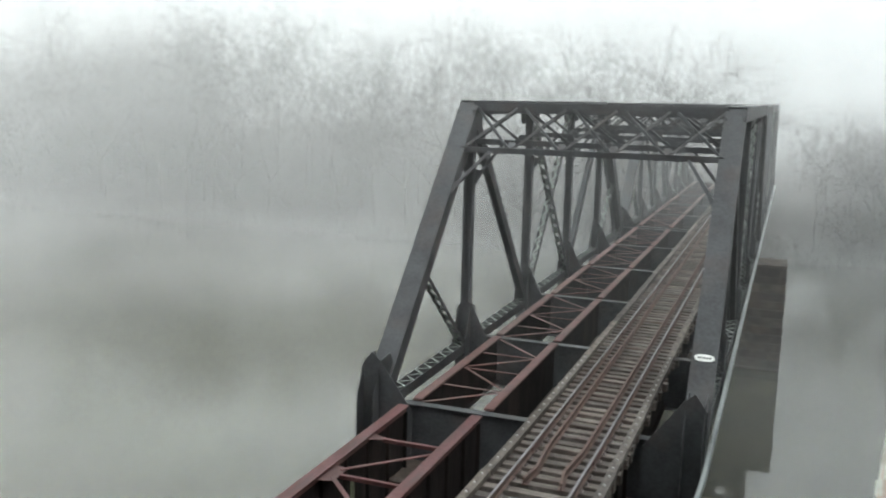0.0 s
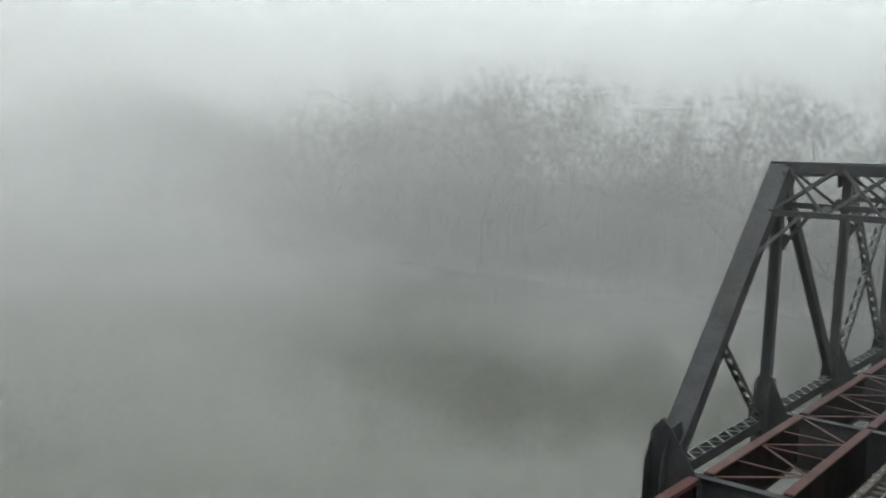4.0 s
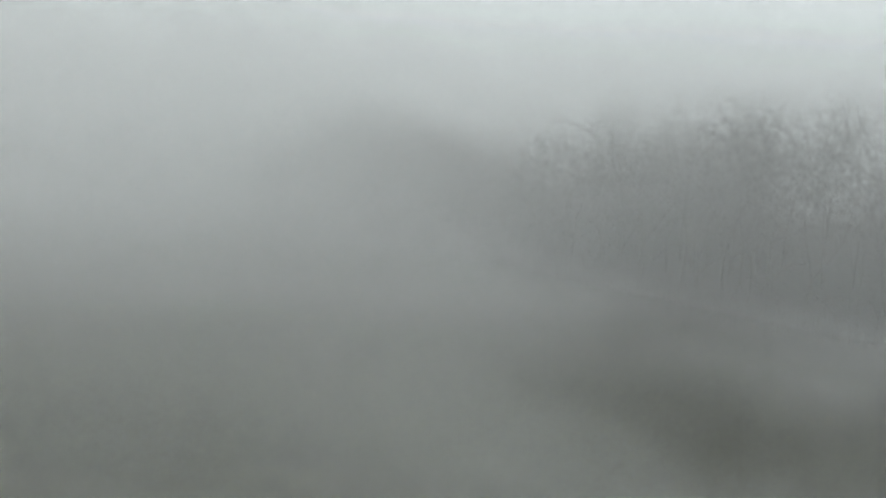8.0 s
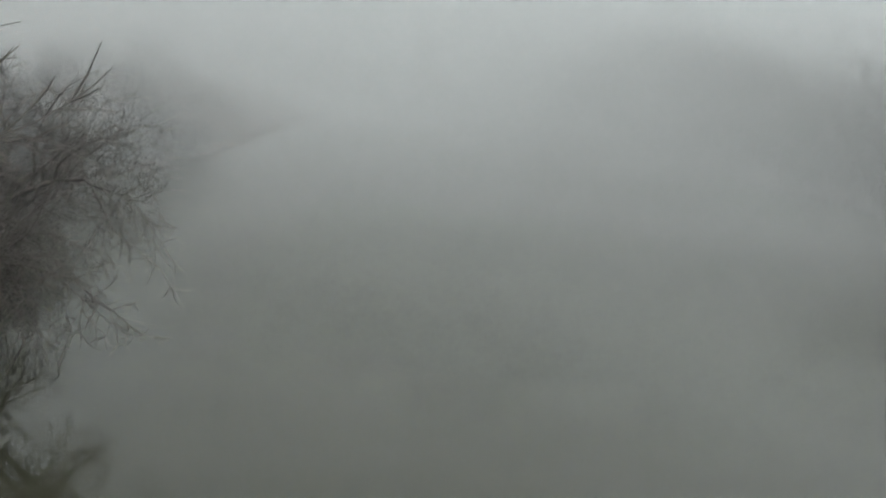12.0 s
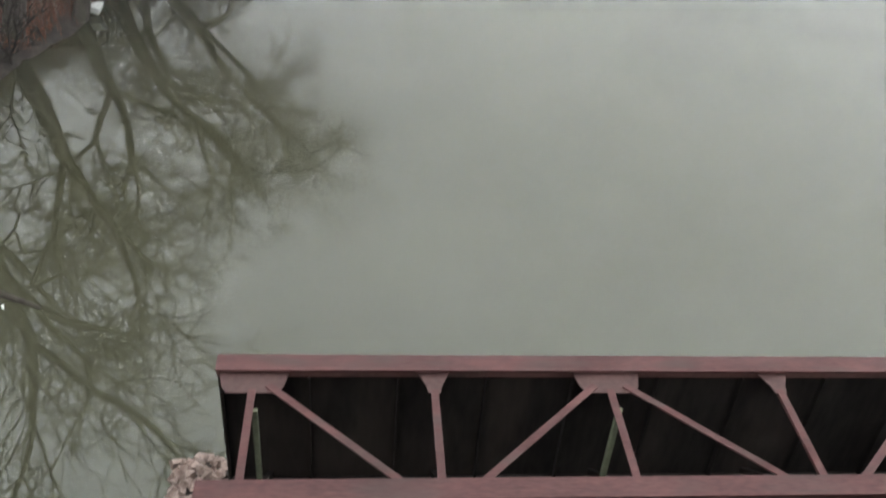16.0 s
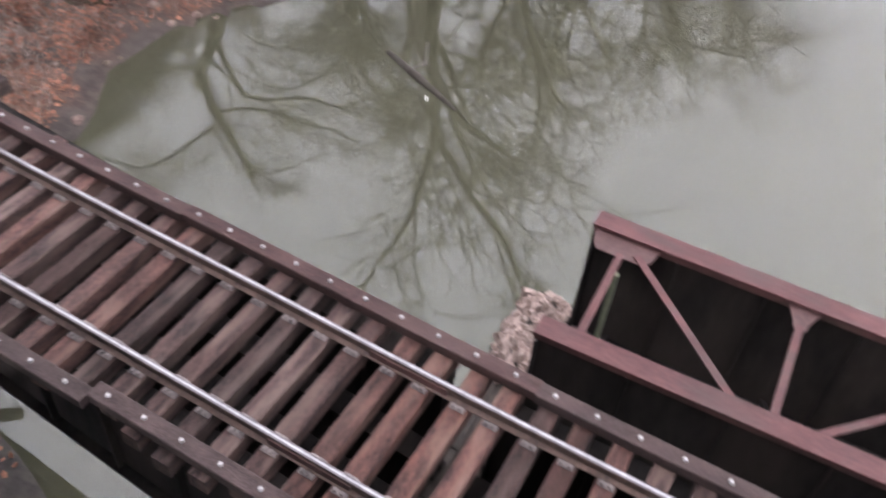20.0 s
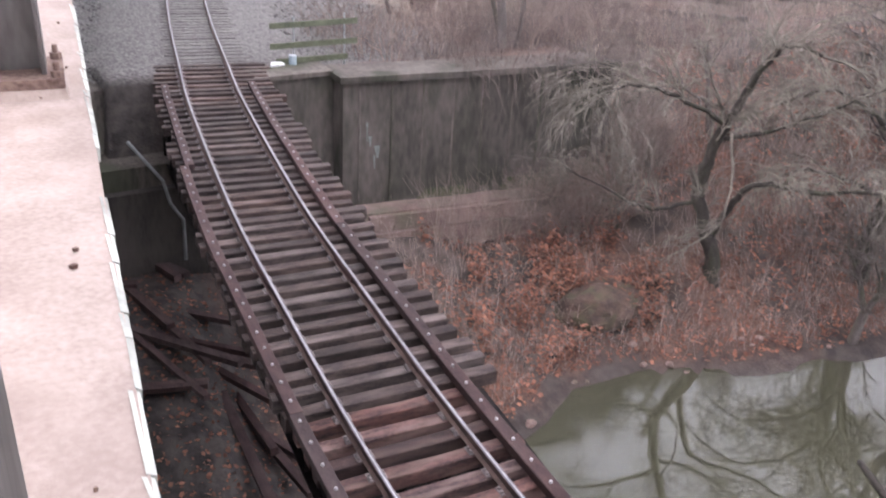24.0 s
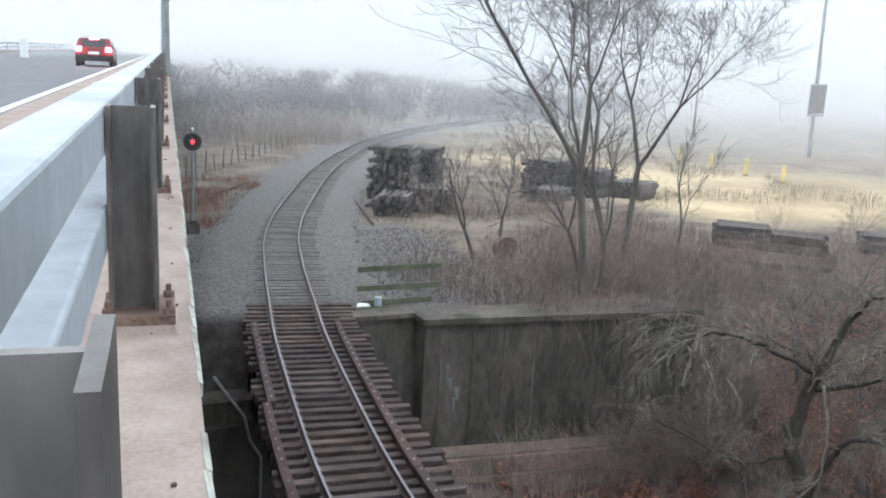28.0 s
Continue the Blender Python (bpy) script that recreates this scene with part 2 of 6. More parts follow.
M_GNARL = mat("dark_mossy_bark", (0.022, 0.018, 0.015), (0.066, 0.057, 0.047), 3, 0.9, 0.0, 0.7, 6, stretch=(2, 2, 0.6), dirt=(0.05, 0.055, 0.03), dirt_amt=0.5, dirt_scale=0.9)
M_TWIG = mat("thin_grey_twigs", (0.10, 0.085, 0.08), (0.17, 0.145, 0.135), 2, 0.9, 0.0, 0.0)
M_PALEBARK = mat("pale_greenish_bark", (0.105, 0.093, 0.075), (0.225, 0.203, 0.168), 2.5, 0.9, 0.0, 0.3, 6, dirt=(0.08, 0.07, 0.055), dirt_amt=0.7, dirt_scale=1.0)
M_FARBARK = mat("dark_wet_bark", (0.05, 0.043, 0.04), (0.10, 0.087, 0.08), 1, 0.9, 0.0, 0.0)
M_BROWNWOOD = mat("brown_winter_thicket", (0.024, 0.018, 0.016), (0.06, 0.045, 0.04), 1, 0.9, 0.0, 0.0)
M_SHRUB = mat("dark_brown_shrub_twigs", (0.115, 0.083, 0.071), (0.27, 0.205, 0.177), 1.5, 0.9, 0.0, 0.0, rnd=0.3)
M_BRUSH = mat("dry_brush_stems", (0.135, 0.104, 0.088), (0.30, 0.238, 0.204), 1.5, 0.9, 0.0, 0.0, rnd=0.4, island=True)
M_LEAF = mat("fallen_russet_leaves", (0.11, 0.043, 0.028), (0.225, 0.1, 0.063), 1.2, 0.85, 0.0, 0.0, rnd=0.5, island=True)
M_GRASS = mat("straw_grass", (0.13, 0.098, 0.066), (0.25, 0.19, 0.128), 1.2, 0.9, 0.0, 0.0, rnd=0.3, island=True)
M_BALLAST = mat("grey_ballast_stones", (0.08, 0.076, 0.072), (0.21, 0.2, 0.192), 9, 0.9, 0.0, 0.6, 5, rnd=0.4, island=True)
M_YELLOW = mat("yellow_bollard_paint", (0.55, 0.40, 0.06), (0.65, 0.50, 0.10), 4, 0.6, 0.0, 0.1)
M_BLACK = mat("matt_black_paint", (0.015, 0.015, 0.016), (0.03, 0.03, 0.032), 3, 0.6, 0.0, 0.1)
M_WHITEPLATE = mat("white_enamel_plate", (0.62, 0.62, 0.6), (0.78, 0.78, 0.76), 6, 0.5, 0.0, 0.1)
M_PIPE = mat("grey_conduit", (0.17, 0.18, 0.18), (0.28, 0.29, 0.29), 3, 0.5, 0.2, 0.1)
M_GREENWOOD = mat("mossy_fence_board", (0.06, 0.07, 0.045), (0.13, 0.14, 0.09), 2.5, 0.9, 0.0, 0.4, 6)
M_REDCAR = mat("red_car_paint", (0.12, 0.012, 0.016), (0.15, 0.018, 0.02), 2, 0.25, 0.0, 0.0)
M_TYRE = mat("black_rubber", (0.015, 0.015, 0.015), (0.03, 0.03, 0.03), 6, 0.85, 0.0, 0.1)
M_CARGLASS = mat("dark_car_glass", (0.02, 0.022, 0.025), (0.03, 0.032, 0.035), 2, 0.08, 0.0, 0.0)


def glow(name, color, strength):
    m = bpy.data.materials.new(name)
    m.use_nodes = True
    b = m.node_tree.nodes["Principled BSDF"]
    b.inputs["Base Color"].default_value = (*color, 1)
    b.inputs["Emission Color"].default_value = (*color, 1)
    b.inputs["Emission Strength"].default_value = strength
    return m


M_BRAKE = glow("lit_brake_light", (1.0, 0.10, 0.16), 45.0)
M_SIGNAL = glow("lit_red_signal_lens", (1.0, 0.03, 0.03), 3.0)


def water_material():
    m = bpy.data.materials.new("murky_river_water")
    m.use_nodes = True
    n, l = m.node_tree.nodes, m.node_tree.links
    b = n["Principled BSDF"]
    tc = n.new("ShaderNodeTexCoord")
    n1 = n.new("ShaderNodeTexNoise")
    n1.inputs["Scale"].default_value, n1.inputs["Detail"].default_value = 0.05, 4
    l.new(tc.outputs["Object"], n1.inputs["Vector"])
    ramp = n.new("ShaderNodeValToRGB")
    ramp.color_ramp.elements[0].position, ramp.color_ramp.elements[0].color = 0.35, (0.043, 0.042, 0.027, 1)
    ramp.color_ramp.elements[1].position, ramp.color_ramp.elements[1].color = 0.65, (0.054, 0.052, 0.035, 1)
    l.new(n1.outputs[0], ramp.inputs[0])
    silt = n.new("ShaderNodeMixRGB")        # drifting specks of silt
    silt.blend_type, silt.inputs[0].default_value = "MULTIPLY", 1.0
    l.new(ramp.outputs[0], silt.inputs[1])
    l.new(silt.outputs[0], b.inputs["Base Color"])
    b.inputs["IOR"].default_value = 1.43
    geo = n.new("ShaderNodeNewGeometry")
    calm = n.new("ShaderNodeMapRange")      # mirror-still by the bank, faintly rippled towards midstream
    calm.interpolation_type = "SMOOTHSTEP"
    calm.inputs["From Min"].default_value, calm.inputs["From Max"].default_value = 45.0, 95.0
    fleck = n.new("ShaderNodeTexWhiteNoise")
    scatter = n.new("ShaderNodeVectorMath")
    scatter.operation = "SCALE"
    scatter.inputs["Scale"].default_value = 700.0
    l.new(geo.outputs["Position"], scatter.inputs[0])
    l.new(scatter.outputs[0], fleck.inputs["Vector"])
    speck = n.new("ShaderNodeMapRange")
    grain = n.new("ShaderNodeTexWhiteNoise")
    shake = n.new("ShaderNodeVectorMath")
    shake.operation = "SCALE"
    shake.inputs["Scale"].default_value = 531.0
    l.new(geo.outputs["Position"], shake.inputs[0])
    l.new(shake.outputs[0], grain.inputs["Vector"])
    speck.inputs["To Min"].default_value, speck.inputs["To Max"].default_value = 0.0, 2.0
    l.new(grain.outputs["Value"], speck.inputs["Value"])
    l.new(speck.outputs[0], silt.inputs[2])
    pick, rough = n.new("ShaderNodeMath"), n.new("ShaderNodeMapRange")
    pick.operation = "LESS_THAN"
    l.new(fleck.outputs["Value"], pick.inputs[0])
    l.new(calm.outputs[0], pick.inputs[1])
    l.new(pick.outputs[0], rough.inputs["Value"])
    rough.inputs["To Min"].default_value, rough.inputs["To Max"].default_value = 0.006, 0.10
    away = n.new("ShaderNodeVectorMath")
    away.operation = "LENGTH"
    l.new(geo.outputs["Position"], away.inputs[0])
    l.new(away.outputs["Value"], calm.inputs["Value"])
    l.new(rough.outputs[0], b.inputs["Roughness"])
    b.inputs["Specular IOR Level"].default_value = 0.82
    n2 = n.new("ShaderNodeTexNoise")
    n2.inputs["Scale"].default_value, n2.inputs["Detail"].default_value = 0.9, 3
    l.new(tc.outputs["Object"], n2.inputs["Vector"])
    bp = n.new("ShaderNodeBump")
    bp.inputs["Strength"].default_value, bp.inputs["Distance"].default_value = 0.03, 0.02
    l.new(n2.outputs[0], bp.inputs["Height"])
    l.new(bp.outputs[0], b.inputs["Normal"])
    return m


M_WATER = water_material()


def ground_material():
    """Bank soil with leaf litter near the water, grey gravel round the track, sandy lot beyond."""
    m = bpy.data.materials.new("bank_soil_gravel_and_sand")
    m.use_nodes = True
    n, l = m.node_tree.nodes, m.node_tree.links
    b = n["Principled BSDF"]
    tc = n.new("ShaderNodeTexCoord")

    def noise_ramp(scale, a, c, lo=0.38, hi=0.62, detail=5):
        t = n.new("ShaderNodeTexNoise")
        t.inputs["Scale"].default_value, t.inputs["Detail"].default_value = scale, detail
        l.new(tc.outputs["Object"], t.inputs["Vector"])
        r = n.new("ShaderNodeValToRGB")
        r.color_ramp.elements[0].position, r.color_ramp.elements[0].color = lo, (*a, 1)
        r.color_ramp.elements[1].position, r.color_ramp.elements[1].color = hi, (*c, 1)
        l.new(t.outputs[0], r.inputs[0])
        return t, r.outputs[0]

    t1, soil = noise_ramp(1.6, (0.034, 0.026, 0.022), (0.088, 0.064, 0.054))
    t0, litter = noise_ramp(0.35, (0, 0, 0), (1, 1, 1), 0.45, 0.62)
    t2, leafc = noise_ramp(9, (0.066, 0.034, 0.025), (0.145, 0.076, 0.053))
    t3, gravel = noise_ramp(11, (0.046, 0.042, 0.039), (0.165, 0.153, 0.143), 0.36, 0.66, 8)
    _, sand = noise_ramp(0.12, (0.27, 0.20, 0.115), (0.44, 0.345, 0.20))
    _, grass = noise_ramp(0.5, (0.075, 0.058, 0.044), (0.165, 0.128, 0.095))

    def mix(f, a, c):
        x = n.new("ShaderNodeMixRGB")
        l.new(f, x.inputs[0])
        l.new(a, x.inputs[1])
        l.new(c, x.inputs[2])
        return x.outputs[0]

    def attr(name):
        a = n.new("ShaderNodeAttribute")
        a.attribute_name = name
        return a.outputs["Fac"]

    base = mix(litter, soil, leafc)
    # mud tone; under the road bridge and track it also carries painted shade
    _, mud_shade = noise_ramp(2.5, (0.022, 0.018, 0.016), (0.055, 0.045, 0.04))
    base = mix(attr("mud_and_shade"), base, mud_shade)
    base = mix(attr("grassy"), base, grass)
    base = mix(attr("sandy"), base, sand)
    base = mix(attr("gravelly"), base, gravel)
    l.new(base, b.inputs["Base Color"])
    b.inputs["Roughness"].default_value = 0.95
    bp = n.new("ShaderNodeBump")
    bp.inputs["Strength"].default_value, bp.inputs["Distance"].default_value = 0.7, 0.05
    l.new(t3.outputs[0], bp.inputs["Height"])
    l.new(bp.outputs[0], b.inputs["Normal"])
    return m


M_GROUND = ground_material()


def fog_material(name, alpha, low, high, yard):
    """A thin veil of fog: mostly clear, the rest scatters the sky's light; denser upstream, thinner over the yard than over the river, and at its foot and top."""
    m = bpy.data.materials.new(name)
    m.use_nodes = True
    n, l = m.node_tree.nodes, m.node_tree.links
    n.clear()
    out = n.new("ShaderNodeOutputMaterial")
    clear, dif, trl = n.new("ShaderNodeBsdfTransparent"), n.new("ShaderNodeBsdfDiffuse"), n.new("ShaderNodeBsdfTranslucent")
    dif.inputs[0].default_value = trl.inputs[0].default_value = (0.85, 0.86, 0.865, 1)
    both, mixed = n.new("ShaderNodeMixShader"), n.new("ShaderNodeMixShader")
    l.new(dif.outputs[0], both.inputs[1])
    l.new(trl.outputs[0], both.inputs[2])
    geo, sep = n.new("ShaderNodeNewGeometry"), n.new("ShaderNodeSeparateXYZ")
    l.new(geo.outputs["Position"], sep.inputs[0])
    up = n.new("ShaderNodeMapRange")
    up.interpolation_type = "SMOOTHSTEP"
    up.inputs["From Min"].default_value, up.inputs["From Max"].default_value = low
    down = n.new("ShaderNodeMapRange")
    down.interpolation_type = "SMOOTHSTEP"
    down.inputs["From Min"].default_value, down.inputs["From Max"].default_value = high
    down.inputs["To Min"].default_value, down.inputs["To Max"].default_value = 1.0, 0.0
    l.new(sep.outputs[2], up.inputs["Value"])
    l.new(sep.outputs[2], down.inputs["Value"])
    nz = n.new("ShaderNodeTexNoise")
    nz.inputs["Scale"].default_value, nz.inputs["Detail"].default_value = 0.035, 3
    l.new(geo.outputs["Position"], nz.inputs["Vector"])
    dens = n.new("ShaderNodeMapRange")
    dens.inputs["From Min"].default_value, dens.inputs["From Max"].default_value = 0.3, 0.7
    dens.inputs["To Min"].default_value, dens.inputs["To Max"].default_value = alpha * 0.65, alpha * 1.35
    l.new(nz.outputs[0], dens.inputs["Value"])
    inland = n.new("ShaderNodeMapRange")
    inland.interpolation_type = "SMOOTHSTEP"
    inland.inputs["From Min"].default_value, inland.inputs["From Max"].default_value = -45.0, 5.0
    inland.inputs["To Min"].default_value, inland.inputs["To Max"].default_value = yard, 1.0
    l.new(sep.outputs[1], inland.inputs["Value"])
    p1, p2, p3 = n.new("ShaderNodeMath"), n.new("ShaderNodeMath"), n.new("ShaderNodeMath")
    p1.operation = p2.operation = p3.operation = "MULTIPLY"
    l.new(up.outputs[0], p1.inputs[0])
    l.new(down.outputs[0], p1.inputs[1])
    l.new(p1.outputs[0], p3.inputs[0])
    l.new(inland.outputs[0], p3.inputs[1])
    drift = n.new("ShaderNodeMapRange")
    drift.interpolation_type = "SMOOTHSTEP"
    drift.inputs["From Min"].default_value, drift.inputs["From Max"].default_value = -130.0, -270.0
    drift.inputs["To Min"].default_value, drift.inputs["To Max"].default_value = 1.0, 1.8
    l.new(sep.outputs[0], drift.inputs["Value"])
    p4 = n.new("ShaderNodeMath")
    p4.operation = "MULTIPLY"
    l.new(p3.outputs[0], p4.inputs[0])
    l.new(drift.outputs[0], p4.inputs[1])
    l.new(p4.outputs[0], p2.inputs[0])
    l.new(dens.outputs[0], p2.inputs[1])
    l.new(p2.outputs[0], mixed.inputs[0])
    l.new(clear.outputs[0], mixed.inputs[1])
    l.new(both.outputs[0], mixed.inputs[2])
    l.new(mixed.outputs[0], out.inputs[0])
    return m


def mist_material():
    """Low mist lying on the river in drifting patches, thicker upstream of the bridge's middle."""
    m = bpy.data.materials.new("low_river_mist")
    m.use_nodes = True
    n, l = m.node_tree.nodes, m.node_tree.links
    n.clear()
    out = n.new("ShaderNodeOutputMaterial")
    clear, dif, trl = n.new("ShaderNodeBsdfTransparent"), n.new("ShaderNodeBsdfDiffuse"), n.new("ShaderNodeBsdfTranslucent")
    dif.inputs[0].default_value = trl.inputs[0].default_value = (0.85, 0.86, 0.865, 1)
    both, mixed = n.new("ShaderNodeMixShader"), n.new("ShaderNodeMixShader")
    l.new(dif.outputs[0], both.inputs[1])
    l.new(trl.outputs[0], both.inputs[2])
    geo, sep = n.new("ShaderNodeNewGeometry"), n.new("ShaderNodeSeparateXYZ")
    l.new(geo.outputs["Position"], sep.inputs[0])
    reach = n.new("ShaderNodeMapRange")
    reach.interpolation_type = "SMOOTHSTEP"
    reach.inputs["From Min"].default_value, reach.inputs["From Max"].default_value = 6.0, 42.0
    l.new(sep.outputs[1], reach.inputs["Value"])
    nz = n.new("ShaderNodeTexNoise")
    nz.inputs["Scale"].default_value, nz.inputs["Detail"].default_value = 0.03, 4
    l.new(geo.outputs["Position"], nz.inputs["Vector"])
    dens = n.new("ShaderNodeMapRange")
    dens.interpolation_type = "SMOOTHSTEP"
    dens.inputs["From Min"].default_value, dens.inputs["From Max"].default_value = 0.35, 0.68
    dens.inputs["To Min"].default_value, dens.inputs["To Max"].default_value = 0.012, 0.05
    l.new(nz.outputs[0], dens.inputs["Value"])
    p = n.new("ShaderNodeMath")
    p.operation = "MULTIPLY"
    l.new(reach.outputs[0], p.inputs[0])
    l.new(dens.outputs[0], p.inputs[1])
    bank, q = n.new("ShaderNodeMapRange"), n.new("ShaderNodeMath")      # thickest under the far bank
    bank.interpolation_type = "SMOOTHSTEP"
    bank.inputs["From Min"].default_value, bank.inputs["From Max"].default_value = 58.0, 100.0
    bank.inputs["To Min"].default_value, bank.inputs["To Max"].default_value = 1.0, 2.2
    q.operation = "MULTIPLY"
    l.new(sep.outputs[1], bank.inputs["Value"])
    l.new(p.outputs[0], q.inputs[0])
    l.new(bank.outputs[0], q.inputs[1])
    l.new(q.outputs[0], mixed.inputs[0])
    l.new(clear.outputs[0], mixed.inputs[1])
    l.new(both.outputs[0], mixed.inputs[2])
    l.new(mixed.outputs[0], out.inputs[0])
    return m


M_MIST = mist_material()


# ---- building helpers ----
class Geo:
    """Collects boxes, beams and tubes for one mesh."""

    def __init__(self):
        self.v, self.f, self.m = [], [], []

    def add(self, verts, faces, k=0):
        o = len(self.v)
        self.v.extend([tuple(p) for p in verts])
        self.f.extend([tuple(i + o for i in q) for q in faces])
        self.m.extend([k] * len(faces))
        return self

    def hexa(self, c, k=0):
        return self.add(c, [(0, 3, 2, 1), (4, 5, 6, 7), (0, 1, 5, 4), (1, 2, 6, 5), (2, 3, 7, 6), (3, 0, 4, 7)], k)

    def box(self, x0, x1, y0, y1, z0, z1, k=0):
        return self.hexa([(x0, y0, z0), (x1, y0, z0), (x1, y1, z0), (x0, y1, z0), (x0, y0, z1), (x1, y0, z1), (x1, y1, z1), (x0, y1, z1)], k)

    def beam(self, p, q, w, h, up=(0, 0, 1), k=0):
        """A bar from p to q, w across and h along up, centred on the line."""
        p, q, up = Vector(p), Vector(q), Vector(up)
        d = (q - p).normalized()
        s = d.cross(up)
        if s.length < 1e-4:
            s = d.cross(Vector((1, 0, 0)))
        s.normalize()
        u = s.cross(d) * (h / 2)
        s = s * (w / 2)
        return self.hexa([p - s - u, p + s - u, p + s + u, p - s + u, q - s - u, q + s - u, q + s + u, q - s + u], k)

    def lacing(self, p, q, w, up, n, off, bar=0.06, k=0):
        """Zigzag flats between the two sides of a laced member."""
        p, q, up = Vector(p), Vector(q), Vector(up)
        d = (q - p).normalized()
        s = d.cross(up).normalized()
        u = s.cross(d) * off
        for i in range(n):
            a, b = p.lerp(q, i / n), p.lerp(q, (i + 1) / n)
            sg = 1 if i % 2 else -1
            self.beam(a + s * (sg * w / 2) + u, b - s * (sg * w / 2) + u, bar, 0.012, up, k)
        return self

    def ibeam(self, p, q, w, h, tf=0.03, tw=0.02, up=(0, 0, 1), k=0):
        p, q, up = Vector(p), Vector(q), Vector(up)
        d = (q - p).normalized()
        s = d.cross(up).normalized()
        u = s.cross(d)
        self.beam(p, q, tw, h - 2 * tf, u, k)
        for sg in (-1, 1):
            o = u * (sg * (h / 2 - tf / 2))
            self.beam(p + o, q + o, w, tf, u, k)
        return self

    def plate(self, pts, n, t, k=0):
        """A flat polygon of thickness t, centred on its plane of normal n."""
        n = Vector(n).normalized() * (t / 2)
        c = len(pts)
        a = [Vector(p) - n for p in pts] + [Vector(p) + n for p in pts]
        return self.add(a, [tuple(range(c - 1, -1, -1)), tuple(range(c, 2 * c))] + [(i, (i + 1) % c, (i + 1) % c + c, i + c) for i in range(c)], k)

    def tube(self, pts, radii, sides=6, k=0, cap=True):
        pts = [Vector(p) for p in pts]
        o = len(self.v)
        prev = None
        for i, p in enumerate(pts):
            d = (pts[min(i + 1, len(pts) - 1)] - pts[max(i - 1, 0)]).normalized()
            s = d.cross(Vector((0.31, 0.17, 0.93)) if prev is None else prev)
            if prev is not None:
                s = (prev - d * prev.dot(d))
            if s.length < 1e-5:
                s = d.orthogonal()
            s.normalize()
            prev = s
            t = d.cross(s)
            for j in range(sides):
                a = 2 * math.pi * j / sides
                self.v.append(tuple(p + (s * math.cos(a) + t * math.sin(a)) * radii[i]))
        n = len(pts)
        for i in range(n - 1):
            for j in range(sides):
                a, b = o + i * sides + j, o + i * sides + (j + 1) % sides
                self.f.append((a, b, b + sides, a + sides))
                self.m.append(k)
        if cap:
            self.f.append(tuple(o + j for j in range(sides - 1, -1, -1)))
            self.f.append(tuple(o + (n - 1) * sides + j for j in range(sides)))
            self.m.extend([k, k])
        return self

    def mesh(self, name, mats, smooth=False):
        me = bpy.data.meshes.new(name)
        me.from_pydata(self.v, [], self.f)
        for m in mats if isinstance(mats, (list, tuple)) else [mats]:
            me.materials.append(m)
        if any(self.m):
            me.polygons.foreach_set("material_index", self.m)
        if smooth:
            me.polygons.foreach_set("use_smooth", [True] * len(self.f))
        me.update()
        return me


def part(name, geo, mats, parent, label="", smooth=False):
    ob = new(name, geo if isinstance(geo, bpy.types.Mesh) else geo.mesh(name, mats, smooth))
    ob.parent = parent
    if label:
        ob["label"] = label
    return ob


def built_up(name, pieces, mats, parent, label=""):
    """A riveted member: its first piece with the others under it."""
    main = None
    for piece_name, geo in pieces:
        ob = part(name if main is None else piece_name, geo, mats, parent if main is None else main, label if main is None else "")
        main = main or ob
    return main


def ibeam_pieces(p, q, w, h, tf=0.03, tw=0.02, k=0):
    p, q = Vector(p), Vector(q)
    u = Vector((0, 0, 1))
    out = [("web", Geo().beam(p, q, tw, h - 2 * tf, u, k))]
    for sg in (-1, 1):
        o = u * (sg * (h / 2 - tf / 2))
        out.append(("flange", Geo().beam(p + o, q + o, w, tf, u, k)))
    return out


def channel_pieces(p, q, w, h, up, t=0.03):
    p, q, up = Vector(p), Vector(q), Vector(up)
    d = (q - p).normalized()
    s = d.cross(up).normalized()
    u = s.cross(d)
    o = u * (h / 2 + 0.01)
    out = [("cover_plate", Geo().beam(p + o, q + o, w + 0.05, 0.02, u))]
    for sg in (-1, 1):
        o = s * (sg * (w / 2 - t / 2))
        out.append(("side_plate", Geo().beam(p + o, q + o, t, h, u)))
        o2 = s * (sg * (w / 2 - 0.06)) - u * (h / 2 - 0.01)
        out.append(("edge_angle", Geo().beam(p + o2, q + o2, 0.12, 0.02, u)))
    return out


def thing(name, label, category, group="", at=None, kind=""):
    ob = new(name)
    ob.empty_display_size = 0.2
    if at is not None:
        ob.matrix_world = at
    return tagged(ob, label, category, group, kind)


def solid(name, geo, mats, label, category, group="", kind="", smooth=False):
    return tagged(new(name, geo.mesh(name, mats, smooth)), label, category, group, kind)


def spline(points, step):
    """Evenly stepped points along a smooth curve through points (x, y)."""
    p = [Vector((*q, 0)) for q in points]
    p = [p[0] * 2 - p[1]] + p + [p[-1] * 2 - p[-2]]
    dense = []
    for i in range(1, len(p) - 2):
        for k in range(24):
            t = k / 24
            a, b, c, d = p[i - 1:i + 3]
            dense.append(0.5 * (2 * b + (c - a) * t + (2 * a - 5 * b + 4 * c - d) * t * t + (3 * b - a - 3 * c + d) * t ** 3))
    dense.append(p[-2])
    out, need = [dense[0]], step
    for a, b in zip(dense, dense[1:]):
        seg = (b - a).length
        while need <= seg:
            out.append(a.lerp(b, need / seg))
            need += step
        need -= seg
    return out


def smooth01(t):
    t = min(max(t, 0.0), 1.0)
    return t * t * (3 - 2 * t)


